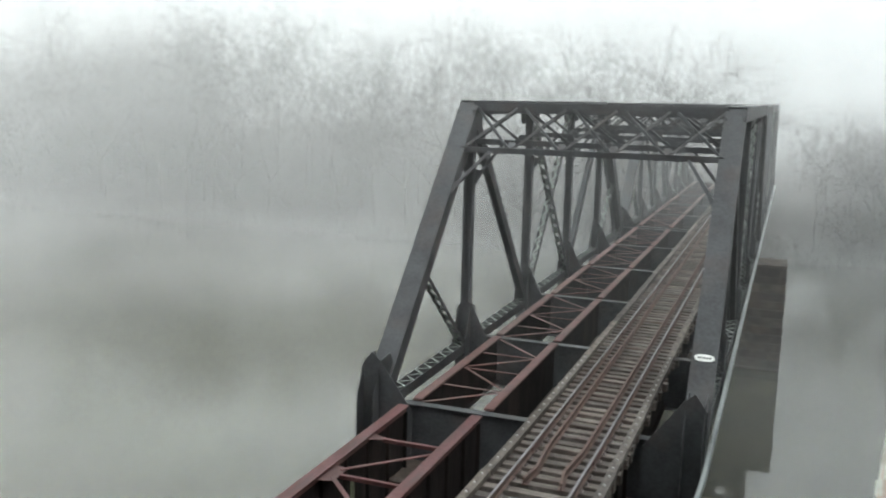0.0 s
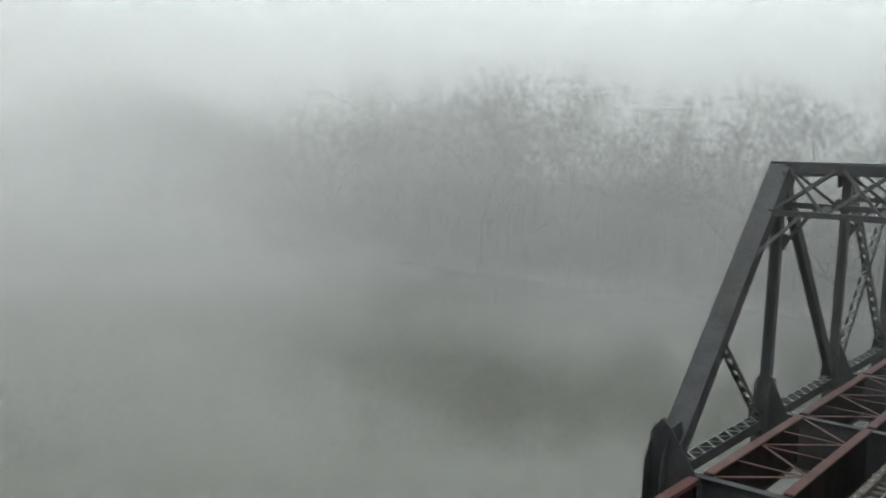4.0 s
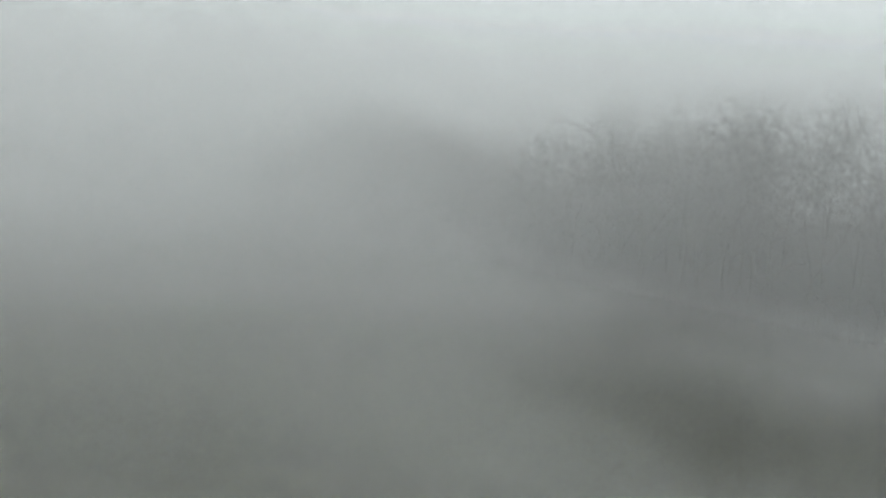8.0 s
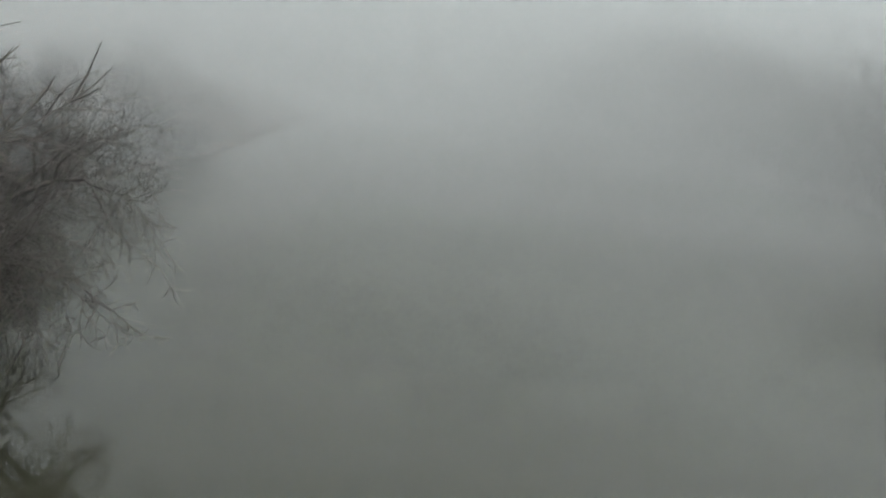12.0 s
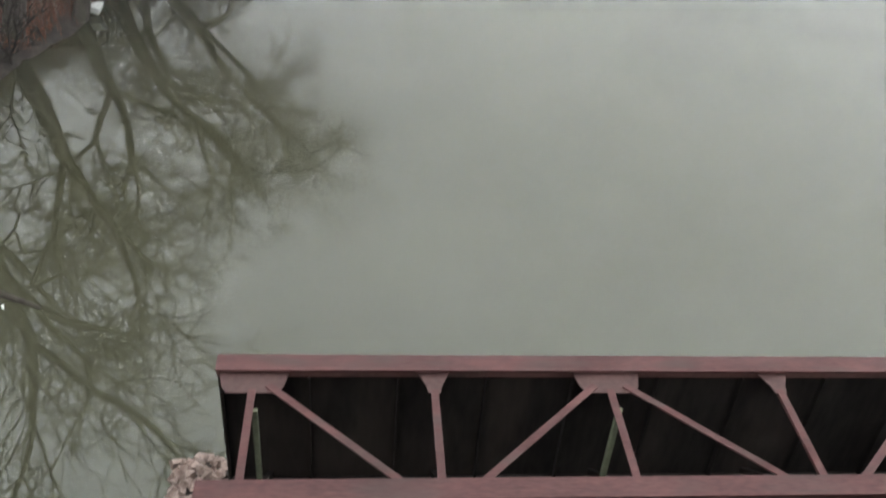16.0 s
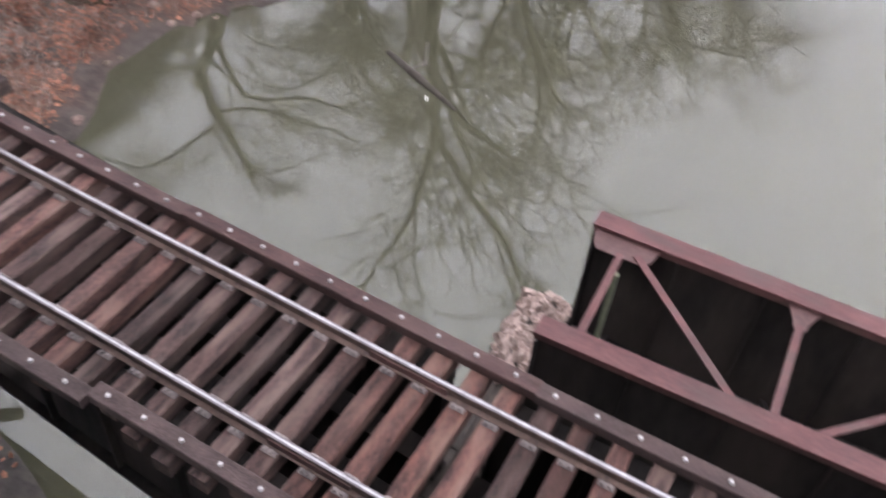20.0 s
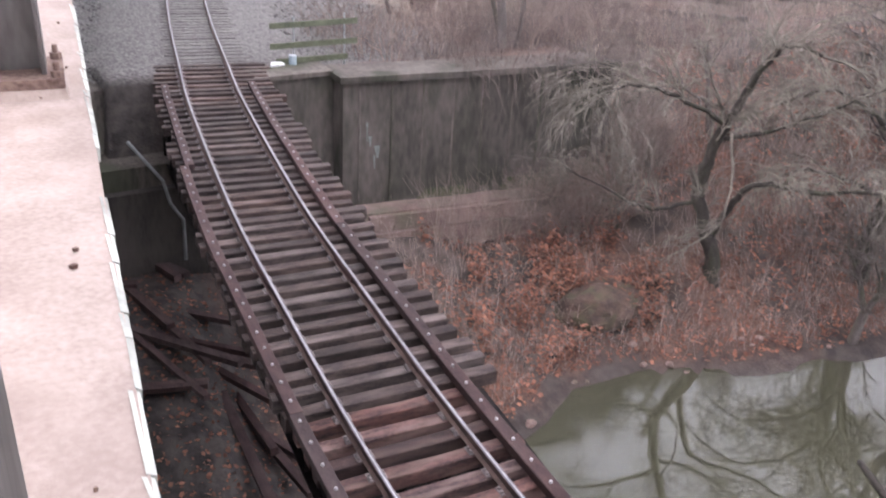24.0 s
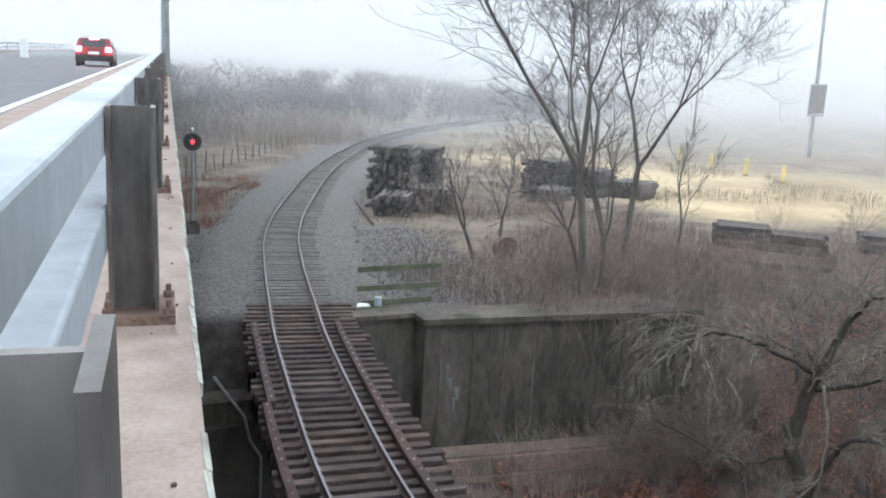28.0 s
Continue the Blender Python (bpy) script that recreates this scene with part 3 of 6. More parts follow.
RAIL = 8.9            # top of rail above the water
TIE_TOP = RAIL - 0.18
GROUND = 8.45
CENTRE = [(-4.40, 150), (-4.40, 102), (-4.40, 62), (-4.42, 40), (-4.48, 24), (-4.55, 18), (-4.72, 8), (-4.93, 1), (-5.05, -2), (-5.22, -5), (-5.47, -9.3), (-5.86, -13.3),
          (-6.36, -17.6), (-7.53, -24.7), (-8.40, -28.9), (-9.75, -35), (-11.35, -41), (-14.5, -49.6), (-20.9, -64.6), (-28.2, -78.6), (-36.5, -91.8), (-47, -105), (-62, -120), (-84, -138), (-120, -160)]
SHORE = [(-400, 70), (-250, 40), (-160, 13), (-136, 3), (-120, -4.5), (-100, -9.5), (-60, -10.8), (-48, -11.2), (-41, -12.6), (-32, -15.4), (-28, -15.6), (-23, -16.6), (-19, -18.6), (-16.8, -18.7), (-14.8, -17.6), (-10, -16.6), (-7, -16),
         (-6.0, -12.6), (-5.4, -9.7), (-3, -8.4), (3, -8), (40, -8), (400, -8)]
SX, SY = [p[0] for p in SHORE], [p[1] for p in SHORE]
C_PTS = spline(CENTRE, 0.5)
C_ARR = np.array([(p.x, p.y) for p in C_PTS])


def far_shore(x):
    return 101 + 4 * math.sin(x * 0.03) + 3 * math.sin(x * 0.011 + 1)


def ridge(x, y):
    """A low wooded rise behind the railway's curve."""
    return 3.0 * smooth01((-y - 96 - 0.5 * abs(x + 10)) / 30) * smooth01((x + 95) / 40) if y < -90 else 0.0


def height(x, y):
    """The lie of the land: river bed, near bank, yard, far bank."""
    bumpy = 0.25 * noise.noise((x * 0.35, y * 0.35, 0)) + 0.08 * noise.noise((x * 1.3, y * 1.3, 4))
    if y > 50:
        d = y - far_shore(x)
        return max(-2.5, d * 0.4) if d < 0 else 4.5 * smooth01(d / 18) + 7.0 * smooth01((d - 4) / 26) * smooth01((abs(x + 4.4) - 7) / 14) + bumpy
    d = float(np.interp(x, SX, SY)) - y
    if d < 0:
        return max(-2.5, 0.35 * d) + 0.3 * bumpy * smooth01(-d)
    if x < -22.5:
        run = 15.0
        z = GROUND * smooth01(0.08 + 0.92 * d / run) * smooth01(d / 1.2 + 0.1) if d < run else GROUND + ridge(x, y)
        return z + bumpy * (1.4 if d < run else 0.5)
    if x < -9.5:
        wall = -27.3 + 0.15 * (-12.3 - x) if x < -12.9 else -28.1
        if y > wall:
            z = 0.5 * smooth01(d / 1.5) + 2.6 * smooth01((d - 0.5) / 8.0)
            return z + bumpy
        return GROUND + 0.3 * bumpy + ridge(x, y)
    if x < -5.0 and y < -29.2:
        return GROUND + 0.2 * bumpy + ridge(x, y)
    z = 0.4 * smooth01(d / 1.5) + 2.4 * smooth01(d / 14) + (5.6 * smooth01((-29.0 - y) / 2.0) if y < -29 else 0)
    return z + bumpy


# ---- ground, water ----
def axis(fine0, fine1, step, far0, far1):
    a = list(np.arange(fine0, fine1 + 1e-6, step))
    s, x = step, fine1
    while x < far1:
        s *= 1.22
        x += s
        a.append(min(x, far1))
    s, x = step, fine0
    while x > far0:
        s *= 1.22
        x -= s
        a.insert(0, max(x, far0))
    return a


def build_ground():
    xs, ys = axis(-52, 6, 0.55, -1800, 1800), axis(-62, 0, 0.55, -1800, 85)[:-1] + axis(85, 140, 3.0, 84, 1800)[1:]
    verts, sandy, gravel, grassy, mud_and_shade = [], [], [], [], []
    for y in ys:
        for x in xs:
            z = height(x, y)
            j = np.min(np.hypot(C_ARR[::4, 0] - x, C_ARR[::4, 1] - y)) if y < -20 else 99
            g = 1 - smooth01((j - 3.2 + 0.8 * noise.noise((x * 0.5, y * 0.5, 9))) / 1.5)
            if y < -28 and x > -19:
                g = max(g, 1 - smooth01((j - 7.5 - 3.0 * noise.noise((x * 0.25, y * 0.25, 2))) / 2.0) if y > -44 else g)
            g *= smooth01((-28.4 - y) / 0.5)
            if g > 0 and y < -27.5:
                z = max(z, GROUND + 0.22 * g) if j < 3.4 else z
            s = smooth01((-x - 34 - 5 * noise.noise((x * 0.06, y * 0.06, 3))) / 8) * smooth01((-y - 37 - 4 * noise.noise((x * 0.1, y * 0.1, 5))) / 6) * (1 - 0.85 * smooth01((math.hypot(x, y) - 82 - 8 * noise.noise((x * 0.05, y * 0.05, 1))) / 14))
            w = smooth01((-y - 31 + 3 * noise.noise((x * 0.2, y * 0.2, 7))) / 5) * (1 if x < -9 else 0.6)
            verts.append((x, y, z))
            sandy.append(s if y < 0 else 0)
            gravel.append(g if y < 0 else 0)
            grassy.append(w if y < 0 else 0)
            edge = 1 - smooth01((float(np.interp(x, SX, SY)) - y - 0.5 - 0.5 * noise.noise((x * 0.9, y * 0.9, 3))) / 0.9)
            # waterline and far-bank mud; east of x -8.5 shade is painted in with it
            mud_and_shade.append(max(smooth01((x + 8.5 + noise.noise((x * 0.4, y * 0.4, 6))) / 2.0), 0.85 * edge) if -31 < y < 0 else 1 if y > 50 else 0)
    nx, ny = len(xs), len(ys)
    faces = [(r * nx + c, r * nx + c + 1, (r + 1) * nx + c + 1, (r + 1) * nx + c) for r in range(ny - 1) for c in range(nx - 1)]
    me = bpy.data.meshes.new("ground")
    me.from_pydata(verts, [], faces)
    for name, vals in (("sandy", sandy), ("gravelly", gravel), ("grassy", grassy), ("mud_and_shade", mud_and_shade)):
        me.attributes.new(name, "FLOAT", "POINT").data.foreach_set("value", vals)
    me.polygons.foreach_set("use_smooth", [True] * len(faces))
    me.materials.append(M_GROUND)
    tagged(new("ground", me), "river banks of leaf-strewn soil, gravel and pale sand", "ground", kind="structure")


build_ground()
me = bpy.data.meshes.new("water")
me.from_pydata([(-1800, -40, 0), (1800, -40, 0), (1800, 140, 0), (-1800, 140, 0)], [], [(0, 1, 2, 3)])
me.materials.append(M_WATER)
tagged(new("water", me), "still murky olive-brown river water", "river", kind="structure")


# ---- railway bridge: steel through trusses ----
XL, XR, Y0, PANEL, ZB, ZT = -10.62, -1.78, 22.9, 7.75, 8.15, 16.62


def truss_side(th, x, y0, inner):
    """One side: end posts, chords, posts, diagonals, gussets. inner: +1 or -1, the way to the track."""
    yb = [y0 + PANEL * i for i in range(6)]
    out = (-inner, 0, 0)
    for a, b in ((0, 1), (5, 4)):
        p, q = (x, yb[a], ZB), (x, yb[b], ZT)
        up = (0, -1, 0.9) if a == 0 else (0, 1, 0.9)
        built_up("end_post", channel_pieces(p, q, 0.62, 0.52, up), M_STEEL, th)
    built_up("top_chord", channel_pieces((x, yb[1] - 0.2, ZT), (x, yb[4] + 0.2, ZT), 0.60, 0.48, (0, 0, 1)), M_STEEL, th)
    for i in range(5):
        p, q = (x, yb[i], ZB), (x, yb[i + 1], ZB)
        g = Geo()
        for s in (-0.2, 0.2):
            g.beam((x + s, yb[i], ZB), (x + s, yb[i + 1], ZB), 0.03, 0.34)
        g.lacing(p, q, 0.40, (0, 0, 1), 22, 0.17, 0.055, 1)
        g.lacing((x, yb[i], ZB), (x, yb[i + 1], ZB), 0.40, (0, 0, 1), 22, -0.17, 0.055, 1)
        part("bottom_chord", g, [M_STEEL, M_LACE], th, "bottom chord of two plates with pale zigzag lacing")
    for i in (1, 2, 3, 4):
        lo, hi = ZB - 0.1, ZT
        pieces = [("web", Geo().beam((x, yb[i], lo), (x, yb[i], hi), 0.27, 0.025, (0, 1, 0)))]
        for sx in (-0.15, 0.15):
            pieces.append(("side_plate", Geo().beam((x + sx, yb[i], lo), (x + sx, yb[i], hi), 0.03, 0.30, (0, 1, 0))))
            for sy in (-0.14, 0.14):
                pieces.append(("edge_angle", Geo().beam((x + sx * 0.75, yb[i] + sy, lo), (x + sx * 0.75, yb[i] + sy, hi), 0.09, 0.02, (0, 1, 0))))
        built_up("post", pieces, M_STEEL, th)

    def diag(a, b, w, laced):
        g = Geo()
        p, q = Vector((x, *a)), Vector((x, *b))
        up = Vector((1, 0, 0)).cross((q - p).normalized())
        for s in (-0.12, 0.12):
            o = Vector((s, 0, 0))
            g.beam(p + o, q + o, 0.025, w, up)
        if laced:
            n = int((q - p).length / 0.34)
            g.lacing(p, q, 0.24, up, n, w / 2 + 0.008, 0.075, 1)
            g.lacing(p, q, 0.24, up, n, -w / 2 - 0.008, 0.075, 1)
        else:
            g.beam(p, q, 0.2, w * 0.7, up)
        part("laced_diagonal" if laced else "diagonal", g, [M_STEEL, M_LACE], th)

    diag((yb[1], ZT), (yb[2], ZB), 0.42, False)
    diag((yb[4], ZT), (yb[3], ZB), 0.42, False)
    diag((yb[2], ZT), (yb[3], ZB), 0.26, True)
    diag((yb[3], ZT), (yb[2], ZB), 0.26, True)
    for a, b, s in ((0, 1, 1), (5, 4, -1)):
        mid = (yb[a] + (yb[b] - yb[a]) * 0.42, ZB + (ZT - ZB) * 0.42)
        diag(mid, (yb[b] - s * 0.5, ZB + 0.15), 0.14, True)
    for i in range(6):
        y = yb[i]
        for s in (-0.24, 0.24):
            if i in (0, 5):
                e = 1 if i == 0 else -1
                pts = [(x + s, y - e * 0.65, ZB - 1.0), (x + s, y + e * 1.0, ZB - 0.35), (x + s, y + e * 1.05, ZB + 0.45), (x + s, y + e * 0.55, ZB + 1.55), (x + s, y - e * 0.1, ZB + 1.5), (x + s, y - e * 0.6, ZB + 0.6)]
            else:
                pts = [(x + s, y - 0.75, ZB - 0.35), (x + s, y + 0.75, ZB - 0.35), (x + s, y + 0.75, ZB + 0.25), (x + s, y + 0.2, ZB + 1.45), (x + s, y - 0.2, ZB + 1.45), (x + s, y - 0.75, ZB + 0.25)]
            part("gusset_plate", Geo().plate(pts, (1, 0, 0), 0.025), M_STEEL, th)
        if i in (1, 2, 3, 4):
            for s in (-0.26, 0.26):
                part("gusset_plate", Geo().plate([(x + s, y - 0.6, ZT - 0.05), (x + s, y + 0.6, ZT - 0.05), (x + s, y + 0.45, ZT - 0.7), (x + s, y - 0.45, ZT - 0.7)], (1, 0, 0), 0.02), M_STEEL, th)


def sway_frame(th, y0, y1, zt, zb, n, name, portal):
    """Lattice between the two sides near the top: two struts and crossed flats, with knee braces."""
    tx0, tx1 = XL + 0.2, XR - 0.2
    up = (0, -1, 0.9) if portal else (0, 0, 1)
    part(name + "_top_strut", Geo().beam((tx0, y0, zt - 0.08), (tx1, y0, zt - 0.08), 0.26, 0.30), M_STEEL, th)
    part(name + "_bottom_strut", Geo().beam((tx0, y1, zb), (tx1, y1, zb), 0.18, 0.19), M_STEEL, th)
    w = (tx1 - tx0) / n
    for i in range(n):
        a, b = tx0 + w * i, tx0 + w * (i + 1)
        for p, q in (((a, y0, zt), (b, y1, zb)), ((a, y1, zb), (b, y0, zt))):
            part("lattice_bar", Geo().beam(p, q, 0.09, 0.05, (0, 1, 0.1)), M_STEEL, th)
    for i in range(1, n):
        a = tx0 + w * i
        part("lattice_gusset", Geo().plate([(a - 0.22, y1, zb), (a + 0.22, y1, zb), (a + 0.1, y1 + (y0 - y1) * 0.2, zb + 0.28), (a - 0.1, y1 + (y0 - y1) * 0.2, zb + 0.28)], (0, 1, 0), 0.02), M_STEEL, th)
    sl = (y0 - y1) / (zt - zb) if portal else 0
    for xx, d in ((tx0, 1), (tx1, -1)):
        part("knee_brace", Geo().beam((xx + d * 1.05, y1, zb), (xx, y1 - sl * 1.35, zb - 1.35), 0.10, 0.10, (0, 1, 0)), M_STEEL, th)
        part("knee_gusset", Geo().plate([(xx, y1 - sl * 1.6, zb - 1.6), (xx + d * 0.32, y1 - sl * 1.05, zb - 1.05), (xx, y1 - sl * 0.95, zb - 0.95)], (0, 1, 0), 0.02), M_STEEL, th)


def truss_span(y0):
    th = thing("truss_span", "black riveted steel through truss span over the river", "railway bridge", "truss spans of the railway bridge")
    truss_side(th, XL, y0, 1)
    truss_side(th, XR, y0, -1)
    yb = [y0 + PANEL * i for i in range(6)]
    k = 1.45 / (ZT - ZB) * PANEL
    sway_frame(th, yb[1] - 0.15, yb[1] - 0.15 - k, ZT + 0.15, ZT - 1.35, 5, "portal", True)
    sway_frame(th, yb[4] + 0.15, yb[4] + 0.15 + k, ZT + 0.15, ZT - 1.35, 5, "portal", True)
    for i in (1, 2, 3, 4):
        sway_frame(th, yb[i], yb[i], ZT + 0.1, ZT - 1.15, 5, "sway", False)
    for i in (1, 2, 3):
        for a, b in ((XL, XR), (XR, XL)):
            part("top_lateral", Geo().beam((a, yb[i], ZT + 0.05), (b, yb[i + 1], ZT + 0.05), 0.14, 0.12), M_STEEL, th)
    for i in range(6):
        built_up("floor_beam", ibeam_pieces((XL + 0.2, yb[i], 7.62), (XR - 0.2, yb[i], 7.62), 0.3, 1.8, 0.04, 0.03), M_STEEL, th)
    for i in range(6):
        for x, k in ((XL, 1), (XR, -1)):
            y = yb[i] - 0.19 if i < 5 else yb[i] + 0.19
            w = 1.25 if i in (0, 5) else 0.95
            pts = [(x - k * 0.3, y, ZB - 1.1), (x + k * w, y, ZB - 1.1), (x + k * w, y, ZB + 0.2), (x + k * 0.3, y, ZB + 1.5), (x + k * 0.02, y, ZB + 1.75), (x - k * 0.3, y, ZB + 1.3)]
            part("knee_plate", Geo().plate(pts, (0, 1, 0), 0.03), M_STEEL, th)
    for i in range(5):
        a, b = yb[i] + 0.16, yb[i + 1] - 0.16
        for x in (-9.35, -7.25):
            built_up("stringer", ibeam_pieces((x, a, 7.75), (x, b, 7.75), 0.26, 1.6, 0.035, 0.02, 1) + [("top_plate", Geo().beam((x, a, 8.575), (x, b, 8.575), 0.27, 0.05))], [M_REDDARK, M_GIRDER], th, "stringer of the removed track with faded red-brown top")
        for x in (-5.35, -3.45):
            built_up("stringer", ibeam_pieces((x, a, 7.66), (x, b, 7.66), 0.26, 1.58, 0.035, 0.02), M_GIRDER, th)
        n = 4
        for j in range(n):
            ya, yc = a + (b - a) * j / n, a + (b - a) * (j + 1) / n
            e = (-9.28, -7.32) if j % 2 == 0 else (-7.32, -9.28)
            part("stringer_brace", Geo().beam((e[0], ya, 8.5), (e[1], yc, 8.5), 0.09, 0.02), M_REDDARK, th)
            if j:
                part("stringer_brace", Geo().beam((-9.28, ya, 8.48), (-7.32, ya, 8.48), 0.08, 0.02), M_REDDARK, th)
    return th


span_near = truss_span(Y0)
copy_thing(span_near, pose(0, 39.7, 0))
# white oval plate on the near end post
g = Geo()
t = 0.235
p = Vector((XR, Y0 + PANEL * t, ZB + (ZT - ZB) * t))
n = Vector((0, -1, 0.915)).normalized()
u = Vector((0, 0.675, 0.738)).normalized()
pts = [p + n * 0.305 + Vector((0.20 * math.cos(a) + (0.06 if math.cos(a) > 0 else -0.06), 0, 0)) + u * (0.105 * math.sin(a)) for a in np.linspace(0, 2 * math.pi, 20, endpoint=False)]
g.plate(pts, n, 0.012)
plate = part("number_plate", g, M_WHITEPLATE, span_near, "white enamel oval plate with dark bars of unreadable lettering")
g = Geo()
for i in range(5):
    c = p + n * 0.314 + Vector((-0.15 + 0.075 * i, 0, 0))
    g.plate([c + Vector((-0.022, 0, 0)) - u * 0.035, c + Vector((0.022, 0, 0)) - u * 0.035, c + Vector((0.022, 0, 0)) + u * 0.03, c + Vector((-0.022, 0, 0)) + u * 0.03], n, 0.006)
part("lettering_bar", g, M_STEEL, plate)

# conduit along the outer side of the truss
g = Geo().tube([(-2.9, 18.2, 8.15), (-2.2, 18.35, 8.1), (-1.75, 18.6, 8.15), (-1.45, 19.3, 8.3), (-1.36, 21, 8.45), (-1.36, 40, 8.5), (-1.36, 101, 8.5)], [0.075] * 7, 8)
tagged(new("conduit", g.mesh("conduit", M_PIPE, True)), "grey conduit pipe running along the truss's bottom chord", "pipe")


# ---- deck plate girders ----
def plate_girder(name, p, q, depth, top_mat, web_mat, w=0.28, label="", cat="girder", group=""):
    th = thing(name, label, cat, group)
    p, q = Vector(p), Vector(q)
    d = (q - p).normalized()
    s = d.cross(Vector((0, 0, 1))).normalized()
    part("top_flange", Geo().beam(p - Vector((0, 0, 0.02)), q - Vector((0, 0, 0.02)), w, 0.04), top_mat, th)
    for sg in (-1, 1):
        o = s * (sg * 0.07) - Vector((0, 0, 0.115))
        part("flange_angle", Geo().beam(p + o, q + o, 0.02, 0.15), M_REDDARK if top_mat is M_REDSTEEL else web_mat, th)
    m = Vector((0, 0, depth / 2))
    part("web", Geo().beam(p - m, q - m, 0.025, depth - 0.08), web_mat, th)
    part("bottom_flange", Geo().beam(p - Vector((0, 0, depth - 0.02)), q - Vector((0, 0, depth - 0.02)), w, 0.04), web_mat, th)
    n = max(2, int((q - p).length / 1.18))
    for i in range(n + 1):
        c = p.lerp(q, i / n)
        c = c + d * (0.04 if i == 0 else -0.04 if i == n else 0)
        for sg in (-1, 1):
            o = s * (sg * 0.065)
            part("stiffener", Geo().beam(c + o - Vector((0, 0, 0.2)), c + o - Vector((0, 0, depth - 0.05)), 0.03, 0.10, s), web_mat, th)
    return th


RED_Z = 8.65
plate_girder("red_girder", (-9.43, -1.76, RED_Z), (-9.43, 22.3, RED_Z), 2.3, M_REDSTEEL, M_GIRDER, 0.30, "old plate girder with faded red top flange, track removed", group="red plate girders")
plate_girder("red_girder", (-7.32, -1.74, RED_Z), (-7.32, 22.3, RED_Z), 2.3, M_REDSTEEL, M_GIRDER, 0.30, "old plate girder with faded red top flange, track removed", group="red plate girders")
brace = thing("girder_bracing", "faded red angle-iron bracing between the red girders", "bracing")
by = [-1.26 + 2.36 * i for i in range(11)]
for i, y in enumerate(by):
    if y > 22.2:
        break
    part("strut", Geo().beam((-9.0, y, RED_Z - 0.08), (-7.45, y, RED_Z - 0.08), 0.10, 0.02).beam((-9.0, y, RED_Z - 0.13), (-7.45, y, RED_Z - 0.13), 0.02, 0.10), M_REDSTEEL, brace)
    w = 0.40 if i % 2 == 0 else 0.10
    part("gusset", Geo().plate([(-9.34, y - max(w, 0.16) - 0.06, RED_Z - 0.085), (-9.06, y - w, RED_Z - 0.085), (-8.94, y - w * 0.82, RED_Z - 0.085), (-8.94, y + w * 0.82, RED_Z - 0.085), (-9.06, y + w, RED_Z - 0.085), (-9.34, y + max(w, 0.16) + 0.06, RED_Z - 0.085)], (0, 0, 1), 0.014), M_GUSSET, brace)
    if i + 1 < len(by) and by[i + 1] < 22.3:
        e = ((-9.06, y + 0.2), (-7.42, y + 1.93)) if i % 2 == 0 else ((-7.42, y + 0.45), (-9.06, by[i + 1] - 0.2))
        part("diagonal", Geo().beam((*e[0], RED_Z - 0.06), (*e[1], RED_Z - 0.06), 0.10, 0.02), M_REDSTEEL, brace)
    part("cross_frame", Geo().beam((-9.32, y + 0.12, RED_Z - 2.1), (-7.4, y + 0.12, RED_Z - 0.3), 0.08, 0.08), M_GIRDER, brace)
    if i % 2 == 0:
        part("drop_post", Geo().beam((-8.68, y + 0.06, RED_Z - 1.6), (-8.68, y + 0.06, RED_Z - 0.12), 0.07, 0.07), M_GREENWOOD, brace, "moss-stained hanger bar")
Z_G = TIE_TOP - 0.26
for dx in (-1.15, -0.36, 0.36, 1.15):
    zg, deep = (Z_G, 2.24) if abs(dx) > 0.9 else (Z_G - 0.5, 1.5)
    plate_girder("track_girder", (-4.98 + dx, -1.75, zg), (-4.55 + dx, 22.3, zg), deep, M_GIRDER, M_GIRDER, 0.32, "near-black riveted plate girder under the live track", group="track girders")
    plate_girder("track_girder", (-5.12 + dx, -2.35, zg), (-7.95 + dx, -27.9, zg), deep, M_GIRDER, M_GIRDER, 0.32, "near-black riveted plate girder under the live track", group="track girders")
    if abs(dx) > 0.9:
        plate_girder("track_girder", (-4.40 + dx, 101.7, zg), (-4.40 + dx, 115, zg), deep, M_GIRDER, M_GIRDER, 0.32, "near-black riveted plate girder under the live track", group="track girders")


# ---- piers and abutment ----
def stone_pier(x0, x1, y0, y1, ztop, seed, label):
    """Coursed stone blocks with recessed joints round a core."""
    th = thing("bridge_pier", label, "pier", "stone bridge piers")
    rng = random.Random(seed)
    part("core", Geo().box(x0 + 0.08, x1 - 0.08, y0 + 0.08, y1 - 0.08, -2.4, ztop - 0.05), M_STONE, th)
    z = -0.4
    while z < ztop - 0.05:
        h = min(0.55, ztop - z)
        for side in range(4):
            a, b = (x0, x1) if side < 2 else (y0, y1)
            s = a
            while s < b - 0.01:
                e = min(b, s + rng.uniform(0.6, 1.25))
                if b - e < 0.35:
                    e = b
                o = rng.uniform(-0.03, 0.04)
                g = Geo()
                if side == 0:
                    g.box(s + 0.012, e - 0.012, y0 - o, y0 + 0.3, z + 0.012, z + h - 0.012)
                elif side == 1:
                    g.box(s + 0.012, e - 0.012, y1 - 0.3, y1 + o, z + 0.012, z + h - 0.012)
                elif side == 2:
                    g.box(x0 - o, x0 + 0.3, s + 0.33, max(s + 0.4, e - 0.012 - (0.32 if e == b else 0)), z + 0.012, z + h - 0.012)
                else:
                    g.box(x1 - 0.3, x1 + o, s + 0.33, max(s + 0.4, e - 0.012 - (0.32 if e == b else 0)), z + 0.012, z + h - 0.012)
                part("stone", g, M_STONE, th)
                s = e
        z += h
    return th


